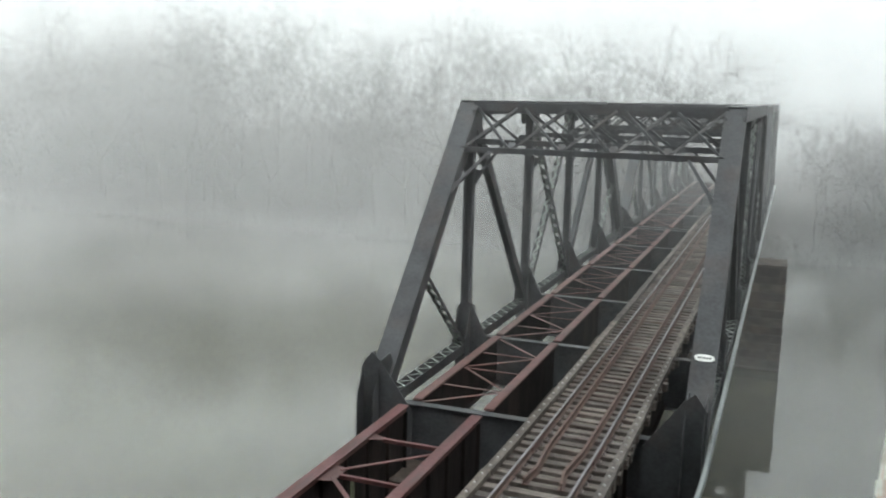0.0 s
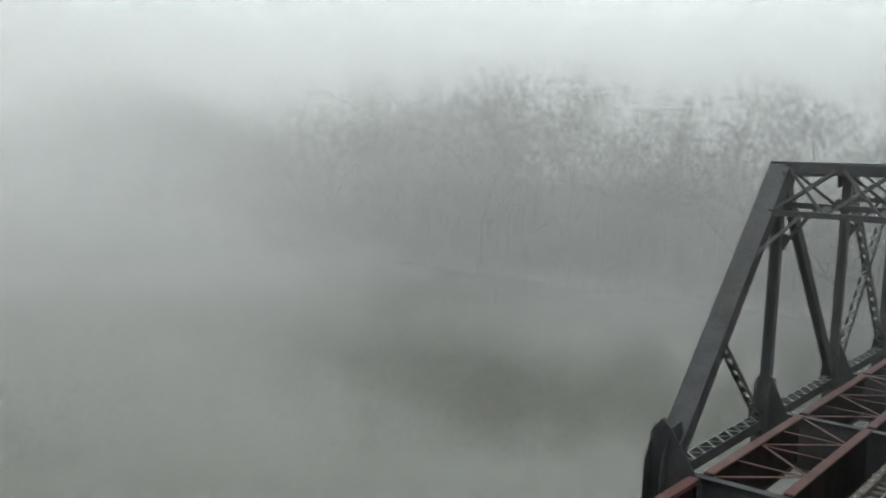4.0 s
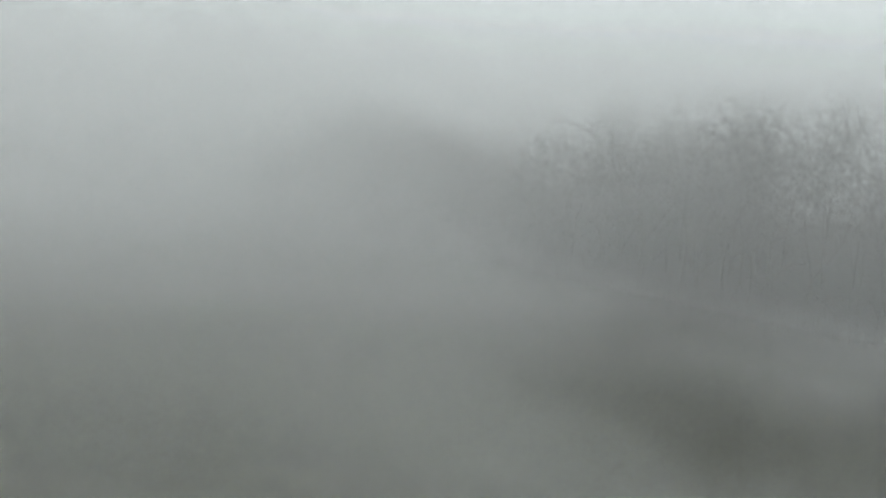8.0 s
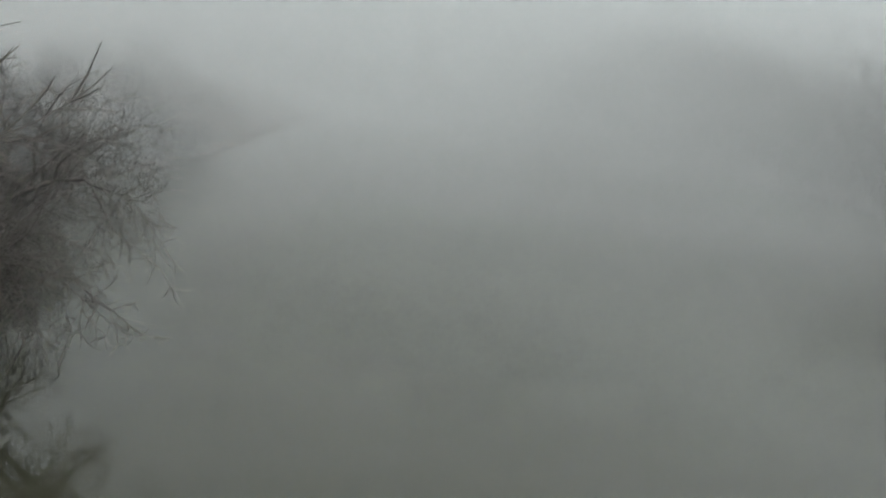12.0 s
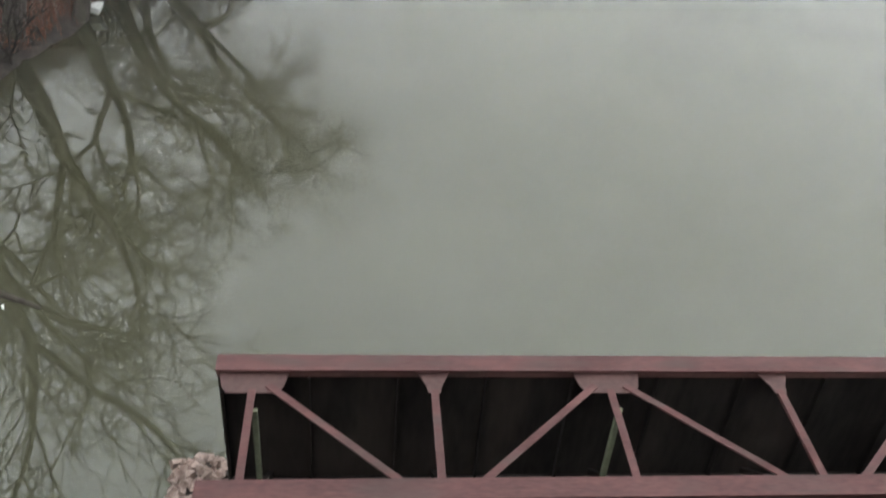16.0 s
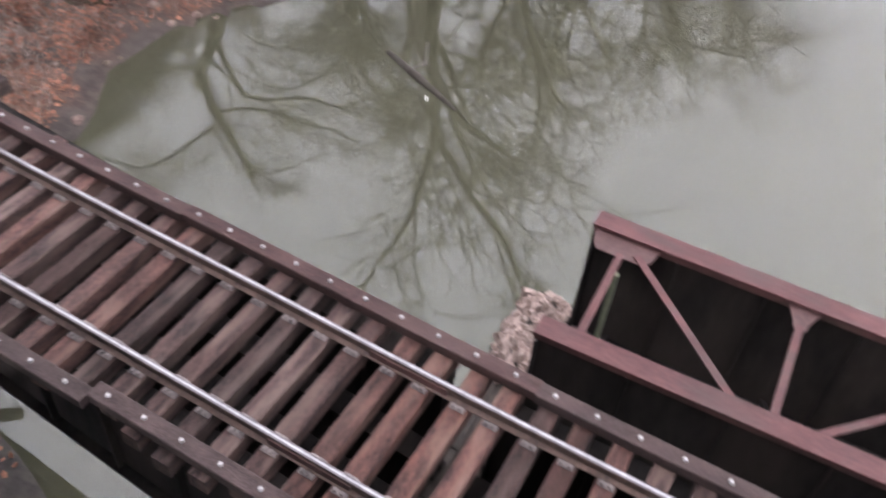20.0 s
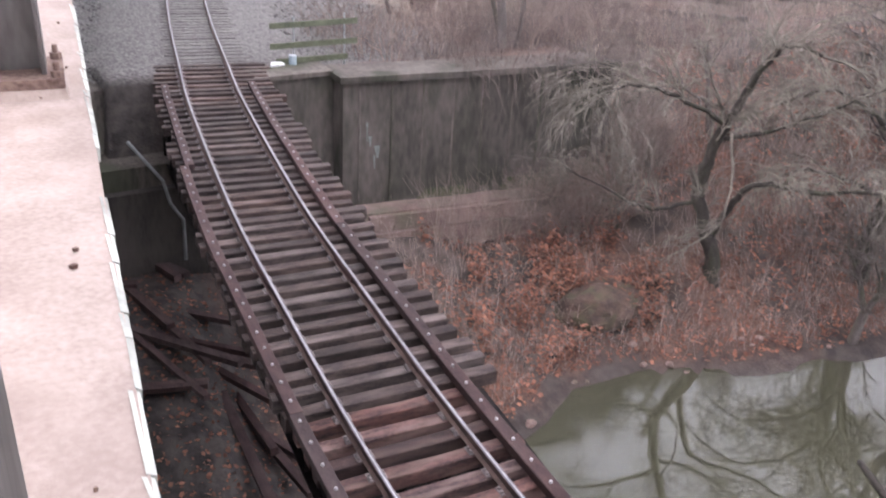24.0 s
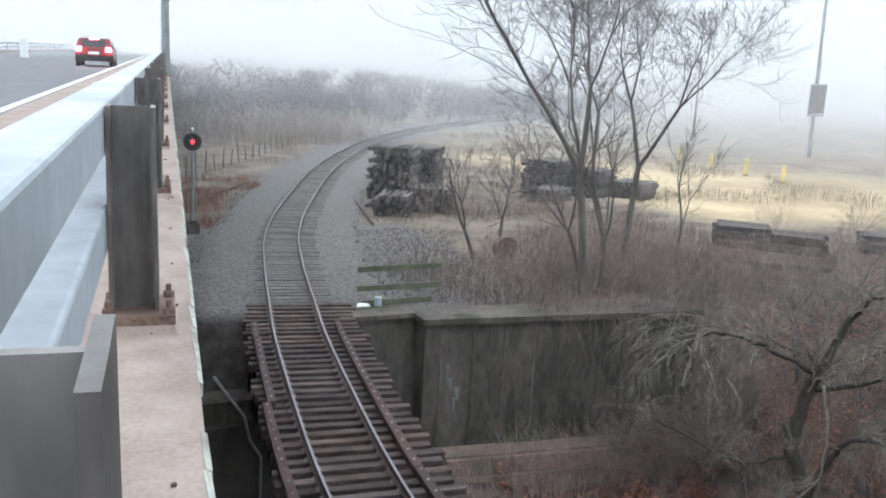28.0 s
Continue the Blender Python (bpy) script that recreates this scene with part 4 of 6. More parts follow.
stone_pier(-11.3, -0.4, 21.2, 23.6, 6.9, 3, "coursed stone pier under the truss's near bearings")
stone_pier(-12.2, 0.3, 60.6, 63.4, 6.9, 4, "coursed stone pier between the truss spans")
stone_pier(-11.2, -2.2, 100.4, 103.2, 6.9, 5, "coursed stone pier at the far bank")
stone_pier(-9.9, -3.0, -2.6, -1.1, 6.2, 6, "weathered brown stone pier under the plate girders")

rr = random.Random(21)
g = Geo()
for i in range(150):
    x, y, q = rr.uniform(-9.95, -8.0), rr.uniform(-2.62, -1.85), rr.uniform(0.04, 0.12)
    m3 = Euler((rr.uniform(-0.6, 0.6), rr.uniform(-0.6, 0.6), rr.uniform(0, 6))).to_matrix()
    c = [(-q, -q * 0.7, -q * 0.6), (q, -q * 0.6, -q * 0.6), (q * 0.8, q, -q * 0.6), (-q * 0.9, q * 0.7, -q * 0.6), (-q * 0.6, -q * 0.5, q * 0.6), (q * 0.6, -q * 0.3, q * 0.6), (q * 0.4, q * 0.6, q * 0.7), (-q * 0.5, q * 0.4, q * 0.5)]
    g.hexa([m3 @ Vector(v) + Vector((x, y, 6.2 + rr.uniform(0.0, 0.10))) for v in c])
tagged(new("rubble", g.mesh("rubble", M_RUBBLE)), "loose pinkish rubble crumbling on the pier's top", "rubble", kind="stuff")


# ---- abutment ----
abut = thing("abutment", "stained old concrete railway abutment and wing wall", "retaining wall", kind="structure")
part("wing_wall", Geo().box(-22.6, -12.35, -28.1, -26.75, 3.9, 8.42), M_WALL, abut)
part("wall_cap", Geo().box(-22.7, -12.2, -28.2, -26.6, 8.42, 8.64), M_WALL, abut)
part("back_wall", Geo().box(-12.35, -9.6, -28.6, -27.5, 2.0, 8.5), M_WALL, abut)
part("wall_cap", Geo().box(-12.3, -9.6, -28.7, -27.4, 8.5, 8.66), M_CONC, abut)
part("bridge_seat", Geo().box(-9.9, -4.6, -29.6, -27.2, -0.5, 6.3), M_CONC, abut)
part("back_wall", Geo().box(-10.2, -4.4, -30.2, -28.7, 4, 8.35), M_CONC, abut)
# these two walls wear the concrete with shade painted in
part("back_wall", Geo().box(-4.4, 0.3, -30.2, -28.9, -0.5, 8.2), M_SHADECONC, abut, "concrete under the road bridge, coloured dark for the shade there")
part("side_wall", Geo().box(-9.6, -4.65, -27.2, -26.85, -0.5, 5.6), M_SHADECONC, abut, "concrete bearing wall, coloured dark for the shade there")
for x0, x1, z0, z1 in ((-21.4, -18.2, 3.95, 4.5), (-17.4, -15.0, 3.95, 4.35), (-20.2, -16.4, 1.2, 1.75), (-14.6, -13.1, 1.6, 2.2)):
    part("moss_patch", Geo().hexa([(x0, -26.75 + (0.9 if z0 < 3 else 0.0), z0), (x1, -26.75 + (0.9 if z0 < 3 else 0.0), z0), (x1, -26.69 + (0.9 if z0 < 3 else 0.0), z0), (x0, -26.69 + (0.9 if z0 < 3 else 0.0), z0), (x0 + 0.6, -26.75 + (0.9 if z0 < 3 else 0.0), z1), (x1 - 0.4, -26.75 + (0.9 if z0 < 3 else 0.0), z1), (x1 - 0.4, -26.73 + (0.9 if z0 < 3 else 0.0), z1), (x0 + 0.6, -26.73 + (0.9 if z0 < 3 else 0.0), z1)]), M_MOSS, abut, "moss on the concrete")
for x, z, w, h in ((-13.2, 7.0, 0.05, 0.7), (-13.32, 6.5, 0.09, 0.35), (-12.95, 6.9, 0.04, 0.9), (-13.6, 6.15, 0.16, 0.45), (-13.48, 5.8, 0.06, 0.5)):
    part("lime_streak", Geo().hexa([(x, -26.765, z - h), (x + w * 0.3, -26.765, z - h), (x + w * 0.3, -26.735, z - h), (x, -26.735, z - h), (x - w * 0.3, -26.765, z), (x + w, -26.765, z), (x + w, -26.735, z), (x - w * 0.3, -26.735, z)]), M_LACE, abut, "pale lime streak")
part("footing", Geo().box(-21.5, -12.8, -28.0, -25.9, 1.0, 4.0), M_PINKSTONE, abut, "reddish stone footing ledge")
for i in range(5):
    z = 3.35 - 0.62 * i
    part("course", Geo().box(-21.3 + 0.35 * i, -12.9, -26.0, -25.72 + 0.1 * i, z, z + 0.57), M_PINKSTONE, abut)
for i in range(9):
    x = -21.9 + 1.12 * i
    part("pour_joint", Geo().box(x, x + 0.05, -26.765, -26.72, 4.0, 8.4), M_CONC, abut)

for ob in abut.children:                # the wing wall flares towards the river
    for v in ob.data.vertices:
        if v.co.x < -12.36:
            v.co.y += 0.15 * (-12.36 - v.co.x)


# ---- live track ----
def rail_profile():
    return [(-0.068, 0), (0.068, 0), (0.068, 0.012), (0.012, 0.03), (0.012, 0.118), (0.036, 0.128), (0.036, 0.165), (0.028, 0.172), (0.012, 0.1735), (-0.012, 0.1735), (-0.028, 0.172), (-0.036, 0.165), (-0.036, 0.128), (-0.012, 0.118), (-0.012, 0.03), (-0.068, 0.012)]


def sweep(pts, offset, z0, prof, heads=(), worn=()):
    """Extrudes a profile along the track at an offset to its right."""
    g = Geo()
    n, c = len(pts), len(prof)
    for i, p in enumerate(pts):
        d = (pts[min(i + 1, n - 1)] - pts[max(i - 1, 0)]).normalized()
        s = Vector((-d.y, d.x, 0))
        for a, b in prof:
            g.v.append((p.x + s.x * (offset + a), p.y + s.y * (offset + a), z0 + b))
    for i in range(n - 1):
        for j in range(c):
            a, b = i * c + j, i * c + (j + 1) % c
            g.f.append((a, b, b + c, a + c))
            g.m.append(1 if j in heads else 2 if j in worn else 0)
    g.f.append(tuple(range(c - 1, -1, -1)))
    g.f.append(tuple((n - 1) * c + j for j in range(c)))
    g.m.extend([0, 0])
    return g


RAILS = spline(CENTRE, 0.25)
for off, joint in ((-0.755, -2.72), (0.755, -3.07)):
    th = thing("running_rail", "steel rail with polished head and rusty web, bolted in lengths", "rail", "running rails")
    k0 = min(range(len(RAILS)), key=lambda q: abs(RAILS[q].y - joint))
    cuts = [q for q in range(k0 % 47, len(RAILS), 47)]
    cuts = [0] + [q for q in cuts if q > 3] + [len(RAILS) - 1]
    for a, b in zip(cuts, cuts[1:]):
        if b - a < 2:
            continue
        part("rail_length", sweep(RAILS[a:b + 1], off, RAIL - 0.172, rail_profile(), heads=(8,), worn=(6, 7, 9, 10)), [M_RAILSIDE, M_RAILTOP, M_RAILWORN], th)
        if -60 < RAILS[b].y < 60 and b + 2 < len(RAILS):
            for sg in (-1, 1):
                part("joint_bar", sweep(RAILS[b - 2:b + 3], off + sg * 0.034, RAIL - 0.15, [(-0.012, 0), (0.012, 0), (0.014, 0.10), (-0.014, 0.10)]), M_REDDARK, th, "rusty red joint bar")
RAILS = RAILS[::2]
inner = [p for p in RAILS if 20.5 < p.y < 140]
for off in (-0.42, 0.42):
    tip = [Vector((-4.53, 18.4, 0)), Vector((-4.53 - off * 0.25, 19.2, 0))]
    g = sweep(inner + tip[::-1], off, RAIL - 0.19, rail_profile())
    tagged(new("inner_guard_rail", g.mesh("inner_guard_rail", [M_RAILSIDE])), "rusty inner guard rail between the running rails", "rail", "inner guard rails")

rng = random.Random(11)
TIES = [spline(CENTRE, 0.45)]
tie_meshes = []
for i in range(12):
    L, w, h = (1.38 + 0.03 * i if i < 4 else 1.74 + 0.03 * (i - 4) if i < 8 else 1.39 + 0.02 * (i - 8)), 0.115 + 0.004 * (i % 3), 0.24
    g = Geo()
    b = 0.012
    ring = [(-w, -h), (w, -h), (w, -b), (w - b, 0), (-w + b, 0), (-w, -b)]
    segs = [-L, -L * 0.55, -0.2, L * 0.4, L]
    r2 = random.Random(i)
    for s in segs:
        jx, jz = r2.uniform(-0.01, 0.01), r2.uniform(-0.012, 0.004)
        for a, z in ring:
            g.v.append((s, a + jx, z + (jz if z > -0.1 else 0)))
    for k in range(len(segs) - 1):
        for j in range(6):
            a, c = k * 6 + j, k * 6 + (j + 1) % 6
            g.f.append((a, a + 6, c + 6, c))
            g.m.append(0)
    g.f.append(tuple(range(6)))
    g.f.append(tuple(24 + j for j in range(5, -1, -1)))
    g.m.extend([0, 0])
    tie_meshes.append(g.mesh("tie", M_TIE if i < 4 else M_BROWNTIE if i < 8 else M_GREYTIE))
g = Geo()
g.box(-0.13, 0.13, -0.09, 0.09, 0.0, 0.016)
for sx in (-0.1, 0.1):
    g.box(sx - 0.02, sx + 0.02, -0.06, -0.02, 0.016, 0.05).box(sx - 0.02, sx + 0.02, 0.02, 0.06, 0.016, 0.05)
plate_mesh = g.mesh("tie_plate", M_PLATE)
deck = thing("track_ties", "row of weathered creosoted bridge ties under the rails", "railway ties")
rest = Geo()
count = 0
pts = TIES[0]
for i in range(1, len(pts) - 1):
    p = pts[i]
    if p.y > 140 or p.y < -150:
        continue
    d = (pts[i + 1] - pts[i - 1]).normalized()
    ang = math.atan2(d.y, d.x) + math.pi / 2 + rng.uniform(-0.012, 0.012)
    # ties beyond about y 9 take the paler colour with sheen in it
    grey = p.y > 9 + rng.uniform(-4, 4)
    stub = -10.4 < p.y < 16
    shift = rng.choice((0, 0, 0.04, -0.05, 0.06, -0.08)) if stub or grey else rng.choice((-0.16, -0.2, -0.18, -0.22, -0.2, -0.24, -0.32))
    on_deck = p.y > -29.5
    m = Matrix.Translation((p.x, p.y, TIE_TOP - 0.012 + rng.uniform(-0.008, 0.008) - (0 if on_deck else 0.02))) @ Matrix.Rotation(ang, 4, "Z") @ Matrix.Translation((shift, rng.uniform(-0.03, 0.03), 0))
    if on_deck and p.y < 62 and count < 235:
        ob = new("tie", tie_meshes[rng.randrange(4) + (8 if grey else 0 if stub else 4)])
        ob.parent = deck
        ob.matrix_world = m
        count += 1
        if p.y < 24:
            for s in (-0.755, 0.755):
                pl = new("tie_plate", plate_mesh)
                pl.parent = ob
                pl.matrix_basis = Matrix.Translation((s - shift, 0, 0.001))
    else:
        L = 1.4 if on_deck else 1.3
        a = [m @ Vector(v) for v in ((-L, -0.115, -0.22), (L, -0.115, -0.22), (L, 0.115, -0.22), (-L, 0.115, -0.22), (-L, -0.115, 0), (L, -0.115, 0), (L, 0.115, 0), (-L, 0.115, 0))]
        rest.hexa(a)
tagged(new("far_ties", rest.mesh("far_ties", M_DUSTTIE)), "railway ties bedded in ballast and on the far spans", "railway ties", kind="stuff")

# guard timbers, in lengths, with bolts
bolt_mesh = Geo().tube([(0, 0, 0), (0, 0, 0.03)], [0.028, 0.022], 8).mesh("bolt", M_BOLT)
dense = spline(CENTRE, 0.1)
dense = [p for p in dense if -26.8 < p.y < 102]
for off, joint in ((-1.28, -1.43), (1.28, -15.33)):
    k = 0
    phase = min(range(len(dense)), key=lambda q: abs(dense[q].y - joint)) % 50
    while k < len(dense) - 4:
        n = min(phase if k == 0 and phase > 11 else 50, len(dense) - 1 - k)
        seg = dense[k:k + n:6] + [dense[k + n]]
        if len(seg) < 2:
            break
        lift = rng.uniform(0, 0.012)
        jog = off + rng.uniform(-0.02, 0.02) + (0.12 if off > 0 and -15.5 < dense[k].y < -4 else 0)
        th = thing("guard_timber", "dark creosoted guard timber bolted along the tie ends", "timber", "guard timbers")
        part("timber", sweep(seg, jog, TIE_TOP + lift, [(-0.105, 0), (0.105, 0), (0.105, 0.13), (0.095, 0.14), (-0.095, 0.14), (-0.105, 0.13)]), M_GREYGUARD if dense[k].y > 4 else M_GUARD, th)
        if dense[k].y < 30:
            for q in range(3, n - 1, 5):
                p, d = dense[k + q], (dense[k + q + 1] - dense[k + q - 1]).normalized()
                b = part("bolt", bolt_mesh, None, th)
                b.location = (p.x - d.y * jog, p.y + d.x * jog, TIE_TOP + lift + 0.138)
        k += n


# ---- road bridge beside it ----
ROAD_DIR = math.degrees(math.atan(0.147))
ROAD = pose(-0.262, 0, 0, 0, 0, -ROAD_DIR)       # local y runs along the road, x inward from the ledge's outer edge
LEDGE, ROADZ = 16.12, 15.86
YA, YB = -150, 520


def road_part(name, geo, mats, label, cat, kind="structure"):
    ob = solid(name, geo, mats, label, cat, kind=kind)
    ob.matrix_world = ROAD
    return ob


road_part("road_ledge", Geo().box(0.02, 0.62, YA, YB, LEDGE - 0.45, LEDGE), M_LEDGE, "tan concrete ledge that carries the bridge railing", "concrete ledge")
g = Geo()
rng = random.Random(4)
y = -40.0
while y < 30:
    L = rng.uniform(0.04, 0.22)
    w = rng.uniform(0.0, 0.014)
    if rng.random() < 0.86:
        g.hexa([(0.013, y, LEDGE - 0.04), (0.02, y, LEDGE - 0.04), (0.02, y + L, LEDGE - 0.04), (0.013, y + L, LEDGE - 0.04), (0.010 + w * 0.4, y, LEDGE - 0.004), (0.021 + w, y, LEDGE + 0.003), (0.021 + w * 0.4, y + L, LEDGE + 0.003), (0.011, y + L, LEDGE - 0.004)])
    y += L + 0.004
road_part("ledge_edge", g, M_LEDGE_EDGE, "spalled whitish arris of the ledge", "concrete edge")
road_part("road", Geo().box(0.62, 14.0, YA, YB, ROADZ - 0.9, ROADZ), M_ASPHALT, "grey asphalt road deck of the highway bridge", "road")
road_part("road_shoulder", Geo().box(0.63, 2.55, YA, YB, ROADZ, ROADZ + 0.006), M_SHOULDER, "brown grit-covered shoulder strip", "road shoulder")
road_part("road_line", Geo().box(2.62, 2.78, YA, YB, ROADZ, ROADZ + 0.008), M_WHITE, "worn white edge line", "road marking")
road_part("road_far_curb", Geo().box(13.4, 14.0, YA, YB, ROADZ, ROADZ + 0.26), M_LEDGE, "concrete curb on the road's far side", "curb")
for x in (1.5, 5.0, 9.0, 12.6):
    road_part("road_girder", Geo().ibeam((x, YA, ROADZ - 1.65), (x, YB, ROADZ - 1.65), 0.4, 1.5), M_POST, "steel girder under the road deck", "girder")
# unseen blocks; the long one at y -32 is added to shut out skylight
for y, w in ((-32, 16), (34, 0.8), (110, 0.8)):
    road_part("road_pier", Geo().box(0.6, 13.6, y - w, y + w, -2.4, ROADZ - 2.4), M_CONC, "unseen concrete block added under the highway bridge", "pier")


def railing_post():
    th = thing("railing_post", "dull steel railing post with flared web on a rusty base plate", "railing post", "railing posts")
    h = 0.70
    part("web_plate", Geo().hexa([(0.14, -0.006, 0.06), (0.262, -0.006, 0.06), (0.262, 0.006, 0.06), (0.14, 0.006, 0.06), (0.146, -0.006, h), (0.262, -0.006, h), (0.262, 0.006, h), (0.146, 0.006, h)]), M_POST, th)
    part("outer_flange", Geo().hexa([(0.126, -0.075, 0.06), (0.14, -0.075, 0.06), (0.14, 0.075, 0.06), (0.126, 0.075, 0.06), (0.132, -0.075, h), (0.146, -0.075, h), (0.146, 0.075, h), (0.132, 0.075, h)]), M_POST, th, "outer flange with rust along its edges")
    part("inner_flange", Geo().box(0.262, 0.276, -0.075, 0.075, 0.06, h), M_POST, th)
    part("grout_pad", Geo().hexa([(0.07, -0.14, 0.0), (0.306, -0.14, 0.0), (0.306, 0.14, 0.0), (0.07, 0.14, 0.0), (0.082, -0.128, 0.03), (0.296, -0.128, 0.03), (0.296, 0.128, 0.03), (0.082, 0.128, 0.03)]), M_LEDGE, th, "crumbling grout pad stained with rust")
    part("base_plate", Geo().box(0.078, 0.298, -0.13, 0.13, 0.03, 0.06), M_RUST, th, "rusty base plate")
    for sx in (0.098, 0.278):
        for sy in (-0.105, 0.105):
            bolt = part("anchor_bolt", Geo().tube([(sx, sy, 0.065), (sx, sy, 0.105)], [0.009, 0.009], 8), M_RUST, th)
            part("nut", Geo().tube([(sx, sy, 0.06), (sx, sy, 0.08)], [0.018, 0.018], 6), M_RUST, bolt)
    return th


post = railing_post()
first = True
for i in range(-12, 6):
    y = -1.0 + 2.42 * (i + 1) if i > -3 else -3.42 - 2.75 * (-2 - i)
    m = ROAD @ pose(0, y, LEDGE)
    if first:
        post.matrix_world = m
        first = False
    else:
        copy_thing(post, m)


def rail_tube(z0, z1, x0, x1, name, label):
    """Square tubes in lengths, each with a splice sleeve at its end and bolts at its posts."""
    y = -34.0
    while y < 14:
        end = min(y + 7.25, 14) - 0.012
        th = thing(name, label, "bridge railing", "tubes of the bridge railing", ROAD)
        for piece, geo in (("tube", Geo().box(x0, x1, y, end, z0, z1)), ("splice_sleeve", Geo().box(x0 - 0.004, x1 + 0.004, end - 0.2, end, z0 - 0.004, z1 + 0.004))):
            ob = part(piece, geo, M_GALV, th)
            bev = ob.modifiers.new("round", "BEVEL")
            bev.width, bev.segments = 0.012, 2
        for q in (y + 1.2, y + 3.6, y + 6.0):
            if q < end:
                part("bolt", Geo().tube([(x0 - 0.02, q, (z0 + z1) / 2), (x0, q, (z0 + z1) / 2)], [0.014, 0.016], 6), M_RUST, th)
        y += 7.26


rail_tube(LEDGE + 0.545, LEDGE + 0.70, 0.279, 0.43, "top_railing_tube", "bright galvanised top tube of the bridge railing")
rail_tube(LEDGE + 0.24, LEDGE + 0.39, 0.279, 0.41, "lower_railing_tube", "galvanised lower tube of the bridge railing")

# ---- trees ----
UP = Vector((0, 0, 1))


def fork_geo(seed, h, r, levels=6, spread=0.42, rise=0.1, wob=0.12, shoots=2, thin=0.006, lean=(0, 0), droop=0.0, bole=0.28, decay=0.8, far=False):
    """A stem that forks again and again into ever finer boughs, with side shoots along them."""
    rng = random.Random(seed)
    wood, twigs = Geo(), Geo()

    def grow(p, d, length, r, level):
        n = 4 if level == 0 else 3 if level < 4 else 2
        if far:
            n = 2 if level < 2 else 1
        pts, rad, q, e = [p], [r], p, d
        for i in range(1, n + 1):
            k = wob * (0.5 + 0.3 * level)
            e = (e + Vector((rng.uniform(-k, k), rng.uniform(-k, k), rng.uniform(-k, k) + rise * 0.5 - droop * level * i / n))).normalized()
            q = q + e * (length / n)
            pts.append(q)
            rad.append(max(r * (1 - 0.3 * i / n), thin))
        if level >= levels:
            rad[-1] = thin * 0.4
        bag = twigs if level >= levels - 1 else wood
        if far and level >= levels - 1:
            a = e.orthogonal().normalized()
            b = e.cross(a)
            bag.add([p + a * r, p - a * (r * 0.5) + b * (r * 0.87), p - a * (r * 0.5) - b * (r * 0.87), q], [(0, 1, 3), (1, 2, 3), (2, 0, 3)])
        else:
            bag.tube(pts, rad, (5 if far else 8) if level == 0 else (3 if far else 5) if level < 3 else (3 if far else 4) if level < 5 else 3, cap=False)
        if level >= levels:
            return
        kids = 2 + (rng.random() < 0.4)
        a0 = rng.uniform(0, 6.28)
        o = e.orthogonal().normalized()
        w = e.cross(o)
        for j in range(kids):
            a = a0 + 6.28 * j / kids + rng.uniform(-0.4, 0.4)
            k = spread * rng.uniform(0.7, 1.3) * (0.6 if j == 0 else 1.2)
            nd = (e + (o * math.cos(a) + w * math.sin(a)) * k + UP * rise).normalized()
            grow(q, nd, length * decay * rng.uniform(0.75, 1.15), max(rad[-1] * (0.88 if j == 0 else rng.uniform(0.55, 0.84)), thin), level + 1)
        if level:
            for j in range(shoots + (2 if 1 < level < 5 < levels else 0)):
                i = rng.randrange(n)
                at = pts[i].lerp(pts[i + 1], rng.random())
                a = rng.uniform(0, 6.28)
                nd = (e * 0.6 + (o * math.cos(a) + w * math.sin(a)) * 0.8 + UP * rise).normalized()
                grow(at, nd, length * rng.uniform(0.45, 0.85), max(rad[i] * 0.28, thin), max(level + 2, levels - 2) if levels - level > 2 else levels)

    grow(Vector((0, 0, -0.4)), Vector((lean[0] * 0.4, lean[1] * 0.4, 1)).normalized(), h * bole, r, 0)
    return wood, twigs


def forked_tree(name, seed, at, label, group, bark, twig, turn=0, **kw):
    th = thing(name, label, "tree", group, pose(*at, 0, 0, turn))
    wood, twigs = fork_geo(seed, **kw)
    part("trunk", wood, bark, th, smooth=True)
    part("crown", twigs, twig, th)
    return th


WALLTOP = "bare trees above the wall"
for sd, x, y, h, r, ln, lv, label in (
        (101, -20.0, -28.9, 14.0, 0.2, (0.05, 0.0), 7, "tall slender bare tree on the bank above the wall"),
        (102, -24.6, -32.8, 13.5, 0.17, (-0.1, 0.0), 7, "tall slender bare tree on the bank above the wall"),
        (103, -24.2, -33.4, 12.5, 0.13, (0.25, 0.1), 6, "tall slender bare tree on the bank above the wall"),
        (104, -20.3, -29.3, 9.5, 0.11, (0.5, -0.3), 5, "leaning bare sapling beside the tall trees"),
        (105, -20.5, -28.8, 8.5, 0.10, (-0.6, 0.3), 5, "leaning bare sapling beside the tall trees"),
        (106, -18.6, -35.4, 6.2, 0.11, (0.5, -0.2), 5, "small forked bare tree on the gravel"),
        (107, -20.9, -37.2, 6.0, 0.10, (0.2, -0.2), 5, "small forked bare tree on the gravel"),
        (108, -26.4, -31.6, 7.0, 0.09, (-0.3, 0), 5, "thin bare sapling on the bank top")):
    forked_tree("bare_tree", sd, (x, y, GROUND), label, WALLTOP, M_BARK, M_TWIG if lv > 5 else M_BARK, h=h, r=r, levels=lv, lean=ln, spread=0.52 if lv > 5 else 0.45, rise=0.07, wob=0.17, shoots=2, thin=0.008, bole=0.36 if lv > 5 else 0.3, decay=0.74)


